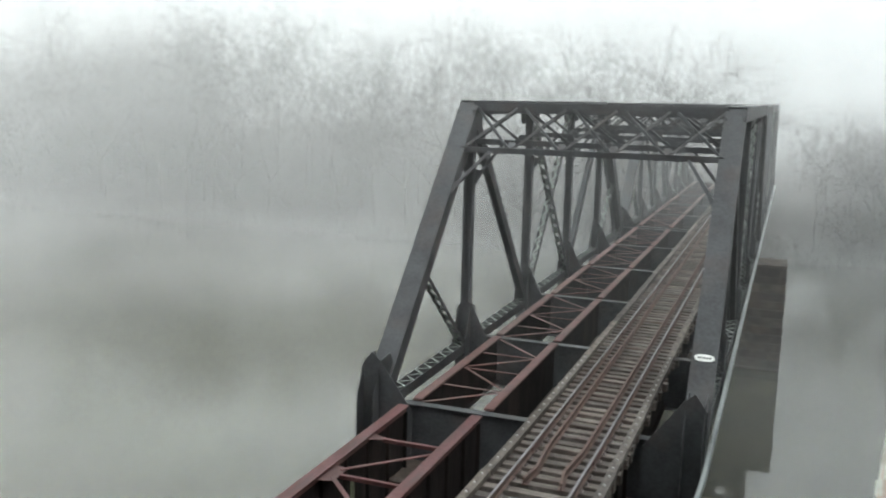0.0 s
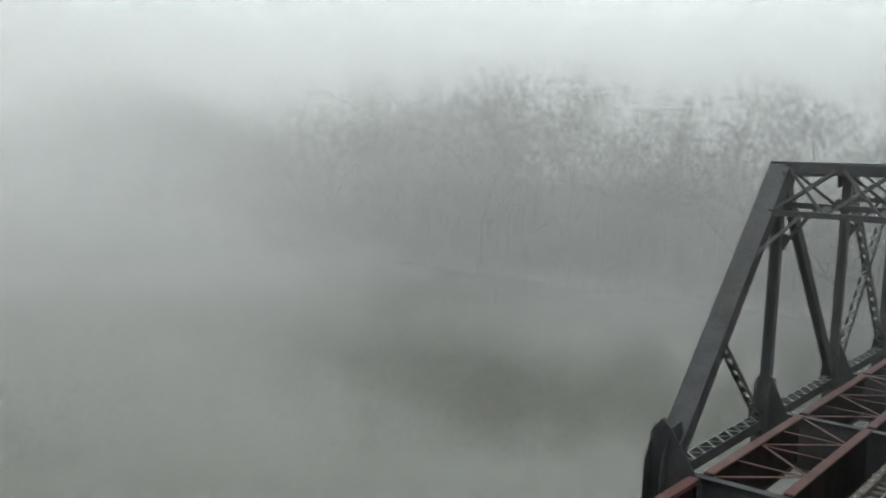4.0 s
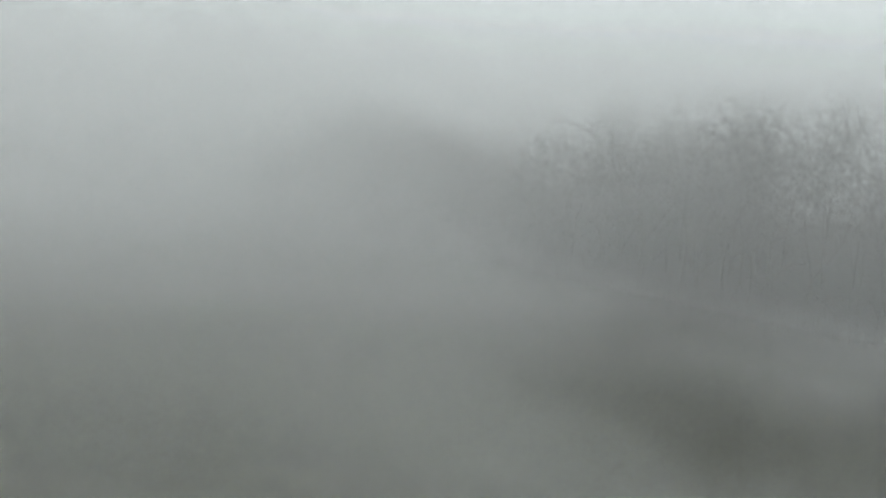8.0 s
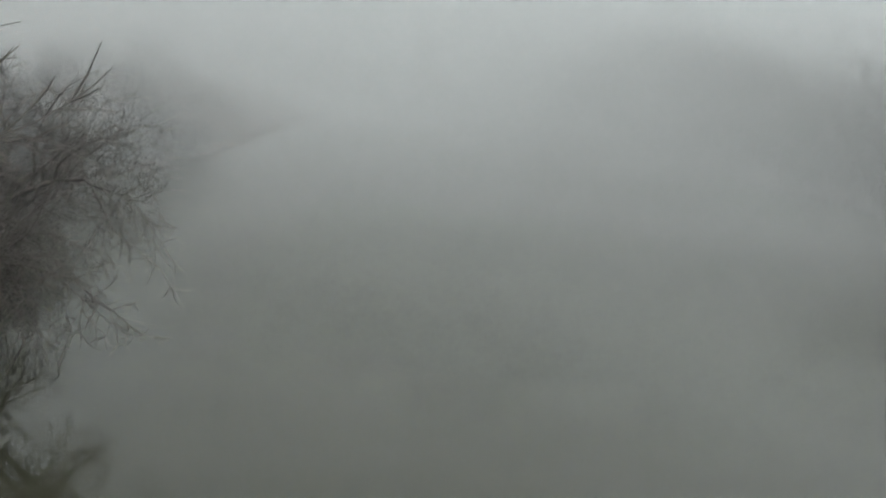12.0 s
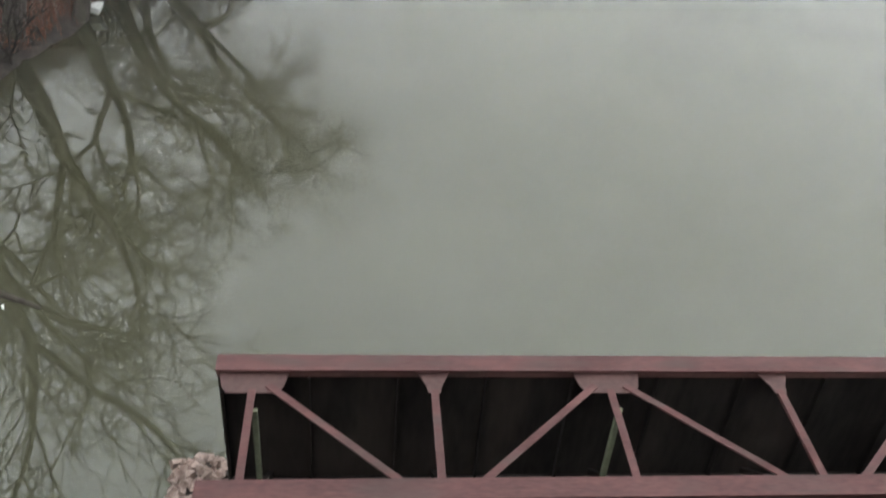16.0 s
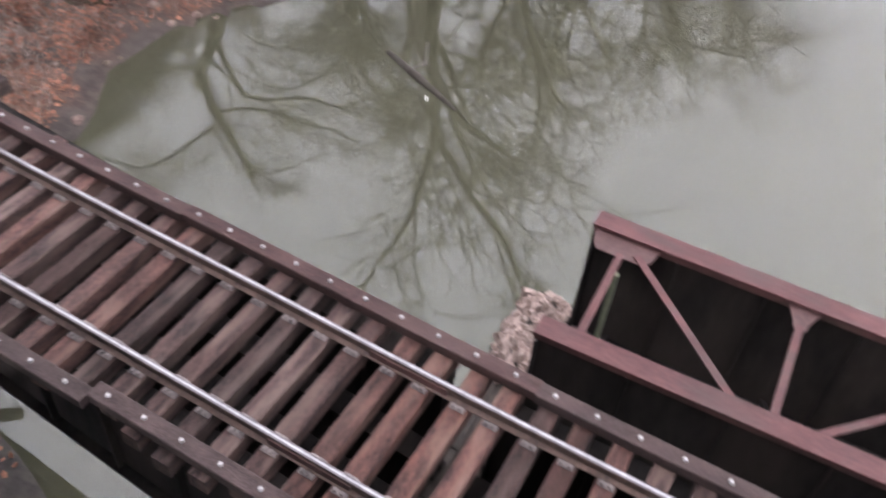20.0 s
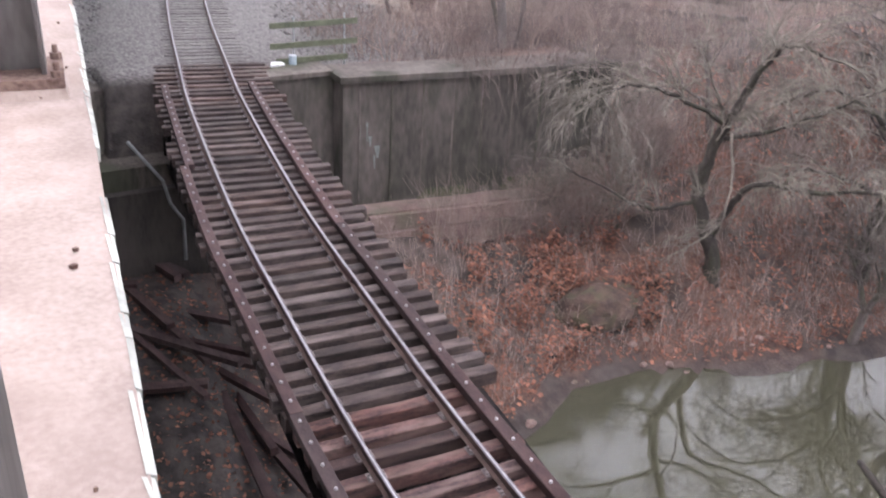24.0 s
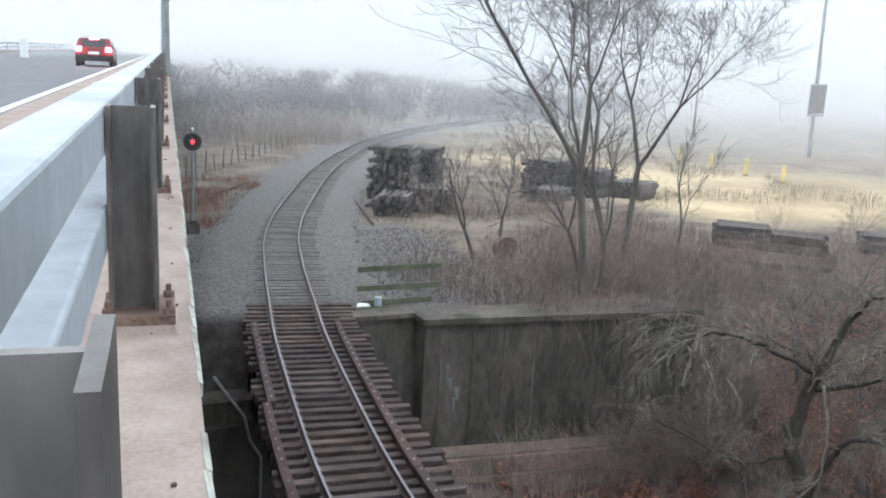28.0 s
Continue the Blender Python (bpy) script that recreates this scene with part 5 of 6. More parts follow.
# the gnarled tree on the bank: limbs set by hand, drooping boughs and twigs grown along them
def limb(th, points, r0, r1, seed, boughs, reach, fall, name="limb", label="", bark=None):
    """One crooked limb through its bends, with arching boughs that hang and split into pale twigs."""
    rng = random.Random(seed)
    p = [Vector(q) for q in points]
    p = [p[0] * 2 - p[1]] + p + [p[-1] * 2 - p[-2]]
    line = []
    for i in range(1, len(p) - 2):
        for k in range(5):
            t = k / 5
            a, b, c, d = p[i - 1:i + 3]
            q = 0.5 * (2 * b + (c - a) * t + (2 * a - 5 * b + 4 * c - d) * t * t + (3 * b - a - 3 * c + d) * t ** 3)
            line.append(q + Vector((rng.uniform(-1, 1), rng.uniform(-1, 1), rng.uniform(-1, 1))) * 0.05)
    line.append(p[-2])
    n = len(line)
    rad = [(r0 + (r1 - r0) * i / (n - 1)) * rng.uniform(0.76, 0.94) for i in range(n)]
    main = part(name, Geo().tube(line, rad, 8), bark or M_GNARL, th, label, smooth=True)
    wood, fine = Geo(), Geo()

    def bough(q, d, length, r, level):
        pts, rr = [q], [r]
        k = 6 if level == 0 else 4
        for i in range(k):
            d = (d + Vector((rng.uniform(-0.3, 0.3), rng.uniform(-0.3, 0.3), rng.uniform(-0.2, 0.2) - fall * (0.25 + 0.5 * i / k)))).normalized()
            q = q + d * (length / k)
            pts.append(q)
            rr.append(max(r * (1 - 0.8 * (i + 1) / k), 0.0065))
        (wood if level == 0 else fine).tube(pts, rr, 4 if level == 0 else 3, cap=False)
        if level == 2:
            return
        for j in range(7 if level == 0 else 4):
            i = rng.randrange(1, k)
            e = (pts[i + 1] - pts[i]).normalized() + Vector((rng.uniform(-0.8, 0.8), rng.uniform(-0.8, 0.8), rng.uniform(-0.2, 0.7)))
            bough(pts[i], e.normalized(), length * rng.uniform(0.3, 0.65), max(rr[i] * 0.5, 0.009), level + 1)

    for j in range(boughs * 2):
        i = rng.randrange(max(1, n // 4), n - 1)
        e = (line[i + 1] - line[i]).normalized() * 0.6 + Vector((rng.uniform(-0.8, 0.8), rng.uniform(-0.8, 0.8), rng.uniform(0.1, 0.9)))
        bough(line[i], e.normalized(), reach * rng.uniform(0.6, 1.4), min(rad[i] * 0.38, 0.05), 0)
    bough(line[-1], (line[-1] - line[-2]).normalized(), reach * 0.8, r1, 0)
    wood.add(fine.v, fine.f)
    part("crown", wood, M_PALEBARK, main, "pale drooping boughs and twigs")
    return main


GNARL = "gnarled bare tree with drooping pale branches on the leafy bank"
g_tree = thing("gnarled_tree", GNARL, "tree", "gnarled bank trees", pose(-24.0, -20.1, height(-24.0, -20.1), 0, 0, 129.7))
limb(g_tree, [(0.1, 0, -0.5), (-0.15, 0.05, 0.9), (-0.6, 0.1, 2.0), (-1.05, 0.2, 3.1)], 0.36, 0.27, 1, 2, 1.2, 0.2, "trunk")
limb(g_tree, [(-1.05, 0.2, 2.9), (-0.95, 0.35, 4.3), (-0.5, 0.3, 6.0), (0.2, 0.2, 7.8), (0.9, 0.1, 8.7), (1.9, 0, 8.5)], 0.29, 0.06, 2, 11, 2.6, 0.35)
limb(g_tree, [(-0.3, 0.1, 1.7), (0.2, -0.3, 3.2), (0.9, -0.5, 4.1), (2.9, -0.6, 4.2), (4.5, -0.9, 4.6), (5.6, -1.1, 3.9)], 0.15, 0.05, 3, 10, 2.6, 0.5)
limb(g_tree, [(-0.6, 0.3, 5.8), (-2.3, -0.3, 6.6), (-3.9, -0.8, 6.9), (-5.2, -1.2, 6.0)], 0.11, 0.04, 4, 13, 2.8, 0.5)
limb(g_tree, [(-1.0, 0.2, 2.8), (-2.5, -0.4, 2.5), (-3.9, -0.6, 2.9), (-5.4, -1.0, 3.6)], 0.10, 0.03, 5, 8, 2.0, 0.35)
limb(g_tree, [(-0.6, 0.3, 5.2), (0.9, 0.8, 5.6), (2.6, 1.0, 6.5), (4.3, 1.2, 7.6)], 0.11, 0.04, 6, 10, 2.4, 0.35)
limb(g_tree, [(-0.3, -0.2, 5.6), (0.0, -0.6, 4.1), (-0.15, -0.8, 2.5), (-1.3, -1.0, 1.3)], 0.06, 0.03, 7, 5, 1.2, 0.4, "hanging_branch", "pale broken branch hanging down", M_PALEBARK)
g_two = thing("gnarled_tree", "gnarled bare tree with mossy limbs hanging over the water", "tree", "gnarled bank trees", pose(-30.2, -18.4, height(-30.2, -18.4), 0, 0, 120))
limb(g_two, [(0.1, 0, -0.5), (0.0, 0, 1.6), (0.3, 0, 3.6), (0.4, 0.2, 5.4)], 0.4, 0.26, 11, 3, 1.6, 0.3, "trunk")
limb(g_two, [(0.35, 0.1, 4.9), (-0.9, -0.4, 6.3), (-2.6, -0.8, 7.0), (-4.2, -1.2, 6.2)], 0.13, 0.05, 12, 10, 2.6, 0.5)
limb(g_two, [(0.4, 0.2, 5.2), (0.9, 0.4, 7.0), (1.9, 0.6, 8.6), (3.3, 0.6, 9.0)], 0.18, 0.05, 13, 10, 2.6, 0.4)
limb(g_two, [(0.2, 0, 3.2), (-1.2, -0.9, 3.9), (-2.8, -1.6, 4.2), (-3.9, -2.2, 3.4)], 0.10, 0.04, 14, 9, 2.4, 0.55)
for sd, x, y, h, tr, ln in ((9, -27.2, -24.4, 6.0, 0.16, (0.2, 0.3)), (11, -35.5, -22.5, 7.5, 0.22, (0.2, 0.4)), (10, -22.3, -23.6, 4.6, 0.1, (0.4, 0.2))):
    forked_tree("drooping_tree", sd, (x, y, height(x, y)), "small crooked bare tree with hanging twigs on the bank", "drooping bank trees", M_BARK, M_PALEBARK, h=h, r=tr, levels=5, spread=0.6, rise=0.02, droop=0.05, wob=0.22, shoots=2, thin=0.009, lean=ln)

# many-stemmed shrubs, built once in five shapes
shrub_shapes = []
for k in range(5):
    g = Geo()
    rs = random.Random(300 + k)
    for j in range(5):
        a, b = rs.uniform(0, 6.28), rs.uniform(0.3, 1.3)
        for bag in fork_geo(310 + 17 * k + j, 2.6, 0.022, levels=4, spread=0.5, rise=0.05, wob=0.2, shoots=1, thin=0.0055, lean=(math.cos(a) * b, math.sin(a) * b), bole=0.32, far=True):
            g.add([Vector(v) + Vector((math.cos(a) * 0.12, math.sin(a) * 0.12, 0.1)) for v in bag.v], bag.f)
    shrub_shapes.append(g.mesh("crown", M_SHRUB))


def shrub(x, y, size, k, label, group):
    th = thing("bare_shrub", label, "shrub", group, pose(x, y, height(x, y) - 0.1, 0, 0, (k * 67) % 360) @ Matrix.Scale(size, 4))
    part("crown", shrub_shapes[k % 5], None, th)


rs = random.Random(52)
for i in range(44):
    shrub(rs.uniform(-27, -13.6) + (0 if i < 32 else -6), rs.uniform(-33.0, -28.2), rs.uniform(0.6, 1.15), i, "many-stemmed bare brown shrub among dry weeds above the wall", "shrubs above the wall")
for i in range(16):
    x = rs.uniform(-24, -16.5)
    shrub(x, -26.0 + 0.15 * (-12.4 - x) + rs.uniform(0, 1.3), rs.uniform(0.5, 1.0), i, "many-stemmed bare brown shrub before the wing wall", "shrubs before the wall")
for i in range(7):
    x = rs.uniform(-23.6, -19.4)
    shrub(x, -25.6 + 0.15 * (-12.4 - x) + rs.uniform(0, 0.7), rs.uniform(1.1, 1.55), i, "tall bare grey-brown shrub against the wing wall", "shrubs before the wall")
for i in range(24):
    x = rs.uniform(-48, -25)
    shrub(x, rs.uniform(-34, -22) + 0.2 * (-25 - x) * 0.5, rs.uniform(0.45, 0.95), i, "tangled bare brown shrub on the wooded slope", "shrubs on the slope")
for i, (x, y) in enumerate(((-38.5, -37.0), (-36.6, -36.2), (-42.5, -35.0), (-25.6, -36.0), (-22.4, -46.6), (-20.8, -45.6), (-24.6, -47.4), (-28.6, -45.0))):
    shrub(x, y, 0.7 + 0.25 * (i % 3), i + 2, "thin bare shrub beside the stacked timber", "shrubs by the stacks")

near = [(-27.6, -16.4, 9.5, 0.22, (-0.1, 0.4)), (-31.4, -16.2, 33, 0.62, (-0.12, 0.3)), (-34.4, -15.9, 35, 0.66, (0.1, 0.3)), (-38.4, -14.8, 29, 0.5, (0, 0.5)),
        (-45.6, -12.4, 26, 0.45, (0, 0.7)), (-51.5, -11.8, 28, 0.5, (0, 0.7)), (-36, -21, 15, 0.3, (0, 0.2)), (-41.6, -13.0, 22, 0.4, (0.1, 0.9)), (-48.4, -12.0, 19, 0.36, (0, 0.9)), (-58, -12.6, 17, 0.36, (0, 0.4)), (-66, -12.8, 18, 0.38, (0, 0.4))]
for i, (x, y, h, rad, ln) in enumerate(near):
    forked_tree("riverside_tree", 20 + i, (x, y, height(x, y)), "large spreading bare tree leaning over the river's edge", "riverside trees", M_BARK, M_BARK, h=h, r=rad, levels=7 if i in (4, 5, 8) else 6, spread=0.56, rise=0.0 if i > 3 else 0.05, droop=0.02 if i > 3 else 0.01, wob=0.25 if i > 3 else 0.18, shoots=2, thin=0.032 if 0 < i < 4 or i == 7 else 0.014, lean=ln, bole=0.18, decay=0.81)

# shared tree shapes for the woods in the fog
woods = []
for i in range(6):
    w, t = fork_geo(60 + i, h=random.Random(i).uniform(25, 31), r=0.15, levels=6, spread=0.7, rise=0.03, wob=0.22, shoots=2, thin=0.013, bole=0.18, decay=0.83, far=True)
    woods.append((w.mesh("trunk", M_FARBARK), t.mesh("crown", M_FARBARK)))


thickets = []
for i in range(4):
    w, t = fork_geo(80 + i, h=6.5, r=0.09, levels=4, spread=0.7, rise=0.08, wob=0.2, shoots=2, thin=0.034, bole=0.2, decay=0.85, far=True)
    thickets.append((w.mesh("trunk", M_BROWNWOOD), t.mesh("crown", M_BROWNWOOD)))


def wood_tree(x, y, z, s, k, label, group):
    th = thing("misty_tree", label, "tree", group, pose(x, y, z, 0, 0, (k * 77) % 360) @ Matrix.Scale(s, 4))
    a, b = woods[k % 6]
    for nm, me_ in (("trunk", a), ("crown", b)):
        part(nm, me_, None, th)


def joined_woods(places, name, label, shapes, bark):
    """Many trees in one mesh: woods that nobody could count in the fog."""
    vs, loops, starts, o, lo = [], [], [], 0, 0
    for x, y, z, sc, k in places:
        a = radians((k * 77) % 360)
        rot = np.array([[math.cos(a), -math.sin(a), 0], [math.sin(a), math.cos(a), 0], [0, 0, 1]]) * sc
        for me_ in shapes[k % len(shapes)]:
            v = np.empty(len(me_.vertices) * 3)
            me_.vertices.foreach_get("co", v)
            vs.append(v.reshape(-1, 3) @ rot.T + (x, y, z))
            li = np.empty(len(me_.loops), dtype=np.int32)
            me_.loops.foreach_get("vertex_index", li)
            st = np.empty(len(me_.polygons), dtype=np.int32)
            me_.polygons.foreach_get("loop_start", st)
            loops.append(li + o)
            starts.append(st + lo)
            o += len(me_.vertices)
            lo += len(li)
    v, li, st = np.concatenate(vs), np.concatenate(loops), np.concatenate(starts)
    me_ = bpy.data.meshes.new(name)
    me_.vertices.add(len(v))
    me_.vertices.foreach_set("co", v.ravel())
    me_.loops.add(len(li))
    me_.loops.foreach_set("vertex_index", li)
    me_.polygons.add(len(st))
    me_.polygons.foreach_set("loop_start", st)
    me_.materials.append(bark)
    me_.update(calc_edges=True)
    tagged(new(name, me_), label, "woods", kind="stuff")


rng = random.Random(7)
k = 0
far, low = [], []
for row in range(3):
    x = -275.0
    while x < 70:
        x += rng.uniform(3.6, 6.2)
        y = far_shore(x) + 3 + row * 6.0 + rng.uniform(-2, 2)
        if -9 < x < 1 and y < 125:
            continue
        sc = rng.uniform(1.1, 1.42) * (1 - 0.07 * row) * (0.6 if x > -2 else 1.15 if x > -40 else 1.0) * (1 + 0.14 * math.sin(x * 0.06) + 0.1 * math.sin(x * 0.17 + 2))
        if row == 0:
            wood_tree(x, y, height(x, y) - 0.2, sc, k, "tall bare tree in the woods across the river, faint in fog", "woods across the river")
        else:
            far.append((x, y, height(x, y) - 0.2, sc, k))
        k += 1
for i in range(300):
    x = rng.uniform(-270, 68)
    y = far_shore(x) + (rng.uniform(-0.6, 3) if i < 150 else rng.uniform(3, 14))
    if -9 < x < 1:
        continue
    low.append((x, y, height(x, y) - 0.6, rng.uniform(1.1, 2.2) if i < 150 else rng.uniform(2.0, 3.2), k))
    k += 1
joined_woods(low, "far_thicket", "tangled bare undergrowth along the far bank, dim in fog", thickets, M_BROWNWOOD)
joined_woods(far, "far_woods", "dense bare woods and thickets across the river, dim in fog", woods, M_FARBARK)
for i in range(52):
    x = rng.uniform(-158, -66)
    y = float(np.interp(x, SX, SY)) - 1.0 - 11 * rng.random() ** 1.5
    wood_tree(x, y, height(x, y) - 0.2, rng.uniform(0.45, 0.68), k, "bare tree on the near bank upstream, faint in fog", "woods on the near bank")
    k += 1
brushy = []
for i in range(200):
    x = rng.uniform(-150, -34)
    y = float(np.interp(x, SX, SY)) - rng.uniform(0.2, 7)
    brushy.append((x, y, height(x, y) - 0.8, rng.uniform(0.6, 1.45) * (1.25 if x < -70 else 1.0), k))
    k += 1
for i in range(80):
    x = rng.uniform(-170, -56)
    y = float(np.interp(x, SX, SY)) - rng.uniform(-0.3, 3)
    brushy.append((x, y, height(x, y) - 0.8, rng.uniform(0.4, 0.95), k))
    k += 1
joined_woods(brushy, "bank_thicket", "dense bare thicket along the near bank upstream", thickets, M_BROWNWOOD)
south = []
for i in range(620):
    x = rng.uniform(-115, 6)
    y = -94 - 0.5 * abs(x + 10) - 34 * rng.random() ** 1.3
    south.append((x, y, height(x, y) - 0.6, rng.uniform(0.8, 1.5), k))
    k += 1
joined_woods(south, "misty_woods", "low dense brown bare woods behind the railway curve, dim in fog", thickets, M_BROWNWOOD)


for i, (x, y, q) in enumerate(((4.5, -118, 0.5), (9.5, -120, 0.42), (13, -112, 0.5), (20, -120, 0.6), (27, -116, 0.55))):
    wood_tree(x, y, 11.0, q, i, "bare tree beside the road beyond the bridge, faint in fog", "roadside trees")


# ---- fog veils ----
def fog_ring(i, r, top):
    g = Geo()
    n = 120
    cx, cy = -4.0, 0.0
    for j in range(n):
        a = 2 * math.pi * j / n
        rr = r * (1 + 0.03 * math.sin(3 * a + i))
        for z in (0.0, top):
            g.v.append((cx + rr * math.cos(a), cy + rr * math.sin(a), z + 0.05))
    for j in range(n):
        q = (j + 1) % n
        g.f.append((2 * j, 2 * q, 2 * q + 1, 2 * j + 1))
        g.m.append(0)
    ob = new("fog_veil", g.mesh("fog_veil", FOG))
    tagged(ob, "drifting veil of grey morning fog over river and banks", "fog", "fog veils", "stuff")


# a thin veil every eight metres, each further one a little denser
for i in range(31):
    r = 30.0 + 8.0 * i
    alpha = 0.018 + 0.056 * smooth01((r - 38) / 50) + 0.09 * smooth01((r - 150) / 80)
    FOG = fog_material("grey_morning_fog", alpha, (0.0, 1.6), (22.0, 62.0), 0.55 + 0.4 * smooth01((r - 55) / 60))
    fog_ring(i, r, 64.0)
for z in (0.7, 1.6, 2.6):
    g = Geo().add([(-220, 4, z), (150, 4, z), (150, 112, z), (-220, 112, z)], [(0, 1, 2, 3)])
    tagged(new("low_mist", g.mesh("low_mist", M_MIST)), "patchy white mist lying low over the water", "mist", "sheets of low mist", "stuff")


# ---- yard, signal, stacks and clutter on the near bank ----
def signal():
    th = thing("railway_signal", "tall searchlight railway signal showing a red light", "railway signal", at=pose(-7.72, -43.7, GROUND, 0, 0, -8))
    part("mast", Geo().tube([(0, 0, 0), (0, 0, 4.9)], [0.07, 0.06], 10), M_PIPE, th)
    part("base", Geo().box(-0.3, 0.3, -0.3, 0.3, -0.1, 0.45).box(-0.18, 0.18, -0.18, 0.18, 0.45, 0.6), M_CONC, th)
    disc = Geo().tube([(0, 0.10, 4.33), (0, 0.14, 4.33)], [0.41, 0.41], 32)
    part("target_disc", disc, M_BLACK, th, "black round signal target")
    part("lens", Geo().tube([(0, 0.141, 4.33), (0, 0.17, 4.33)], [0.085, 0.075], 20), M_SIGNAL, th, "glowing red signal lens")
    hood = Geo()
    for a0 in range(-20, 200, 20):
        a, b = radians(a0), radians(a0 + 20)
        hood.hexa([(0.15 * math.cos(a), 0.14, 4.33 + 0.15 * math.sin(a)), (0.15 * math.cos(b), 0.14, 4.33 + 0.15 * math.sin(b)), (0.15 * math.cos(b), 0.42, 4.33 + 0.15 * math.sin(b)), (0.15 * math.cos(a), 0.42, 4.33 + 0.15 * math.sin(a)),
                   (0.165 * math.cos(a), 0.14, 4.33 + 0.165 * math.sin(a)), (0.165 * math.cos(b), 0.14, 4.33 + 0.165 * math.sin(b)), (0.165 * math.cos(b), 0.42, 4.33 + 0.165 * math.sin(b)), (0.165 * math.cos(a), 0.42, 4.33 + 0.165 * math.sin(a))])
    part("hood", hood, M_BLACK, th)
    part("lamp_case", Geo().box(-0.2, 0.2, -0.25, 0.09, 4.1, 4.55), M_BLACK, th)
    part("finial", Geo().tube([(0, 0, 4.9), (0, 0, 4.98)], [0.09, 0.03], 8), M_WHITEPLATE, th)
    lad = Geo()
    for sx in (-0.18, 0.18):
        lad.beam((sx, -0.35, 0.1), (sx, -0.2, 4.1), 0.03, 0.03)
    for i in range(13):
        z = 0.4 + 0.29 * i
        lad.beam((-0.18, -0.35 + 0.15 * z / 4, z), (0.18, -0.35 + 0.15 * z / 4, z), 0.02, 0.02)
    part("ladder", lad, M_PIPE, th)
    return th


signal()


def tie_stack(x, y, turn, cols, rows, seed, label):
    """Stacked old ties, each a timber of its own."""
    th = thing("tie_stack", label, "timber stack", "stacks of old ties", pose(x, y, GROUND - 0.05, 0, 0, turn))
    r = random.Random(seed)
    for j in range(rows):
        n = cols - r.choice((0, 0, 1)) - (j * cols) // (rows * 6)
        for i in range(n):
            o = new("old_tie", old_tie)
            o.parent = th
            if j % 3 == 2:
                o.matrix_basis = pose((i - (n - 1) / 2) * 0.3 * (cols / max(n, 1)) * 0.98 + r.uniform(-0.03, 0.03), r.uniform(-0.15, 0.15), 0.12 + 0.24 * j + 0.01, 0, r.uniform(-1, 1), 90 + r.uniform(-3, 3))
            else:
                o.matrix_basis = pose((i - (cols - 1) / 2) * 0.3 + r.uniform(-0.04, 0.04), r.uniform(-0.2, 0.2), 0.12 + 0.24 * j, 0, r.uniform(-1, 1), 90 + r.uniform(-4, 4))
    return th


g = Geo()
g.box(-1.3, 1.3, -0.115, 0.115, -0.11, 0.11)
old_tie = g.mesh("old_tie", M_OLDTIE)
tie_stack(-20.6, -50.2, -35, 9, 15, 1, "tall weathered stack of black old ties beside the curve")
tie_stack(-23.2, -52.4, -35, 9, 14, 2, "tall weathered stack of black old ties beside the curve")
tie_stack(-19.6, -47.6, -30, 7, 5, 12, "low tumbled heap of black old ties beside the curve")
tie_stack(-22.4, -48.4, -20, 8, 6, 13, "low tumbled heap of black old ties beside the curve")
tie_stack(-33.6, -53.9, -60, 9, 10, 3, "weathered stack of old ties behind the bare trees")
tie_stack(-36.2, -52.6, -62, 9, 8, 4, "weathered stack of old ties behind the bare trees")
tie_stack(-38.9, -51.4, -62, 9, 5, 5, "weathered stack of old ties behind the bare trees")
tie_stack(-31.6, -50.6, -55, 8, 4, 10, "low heap of old ties before the stacks")
tie_stack(-34.0, -35.4, 47, 7, 5, 6, "low stack of dark old ties at the sandy lot's edge")
tie_stack(-36.1, -33.6, 43, 7, 4, 7, "low stack of dark old ties at the sandy lot's edge")
tie_stack(-41.2, -32.4, 46, 7, 4, 8, "low stack of dark old ties at the sandy lot's edge")
tie_stack(-43.2, -30.6, 44, 7, 3, 9, "low stack of dark old ties at the sandy lot's edge")
g = Geo().beam((-30.2, -31.8, GROUND + 0.16), (-33.7, -29.2, GROUND + 0.14), 0.24, 0.22)
tagged(new("loose_timber", g.mesh("loose_timber", M_OLDTIE)), "dark old timber lying at the brush's edge", "timber")

for i, (x, y) in enumerate(((-59.2, -70.9), (-58.6, -65.7), (-59.4, -62.0), (-58.8, -57.0))):
    th = thing("bollard", "yellow-painted steel bollard on the sandy lot", "bollard", "yellow bollards", pose(x, y, GROUND))
    part("pipe", Geo().tube([(0, 0, -0.2), (0, 0, 1.35), (0, 0, 1.43), (0, 0, 1.46)], [0.13, 0.13, 0.10, 0.03], 12), M_YELLOW, th)
    part("foot", Geo().tube([(0, 0, -0.05), (0, 0, 0.06)], [0.26, 0.22], 12), M_CONC, th)
th = thing("utility_pole", "tall pale utility pole carrying a board, faint in fog", "pole", at=pose(-82, -76, GROUND))
part("pole", Geo().tube([(0, 0, -0.5), (0.2, 0, 8), (0.6, 0, 22)], [0.26, 0.22, 0.16], 10), M_PIPE, th)
part("board", Geo().box(-1.1, 1.3, 0.2, 0.3, 5.0, 8.1), M_POST, th)
part("board_frame", Geo().box(-1.2, 1.4, 0.18, 0.32, 8.1, 8.25).box(-1.2, 1.4, 0.18, 0.32, 4.7, 4.9), M_PIPE, th)
th = thing("utility_pole", "distant utility pole faint in fog", "pole", at=pose(-81.3, -95, GROUND))
part("pole", Geo().tube([(0, 0, -0.5), (0, 0, 11)], [0.2, 0.13], 8), M_PIPE, th)
part("crossarm", Geo().beam((-1.2, 0, 10.2), (1.2, 0, 10.2), 0.1, 0.12), M_OLDTIE, th)

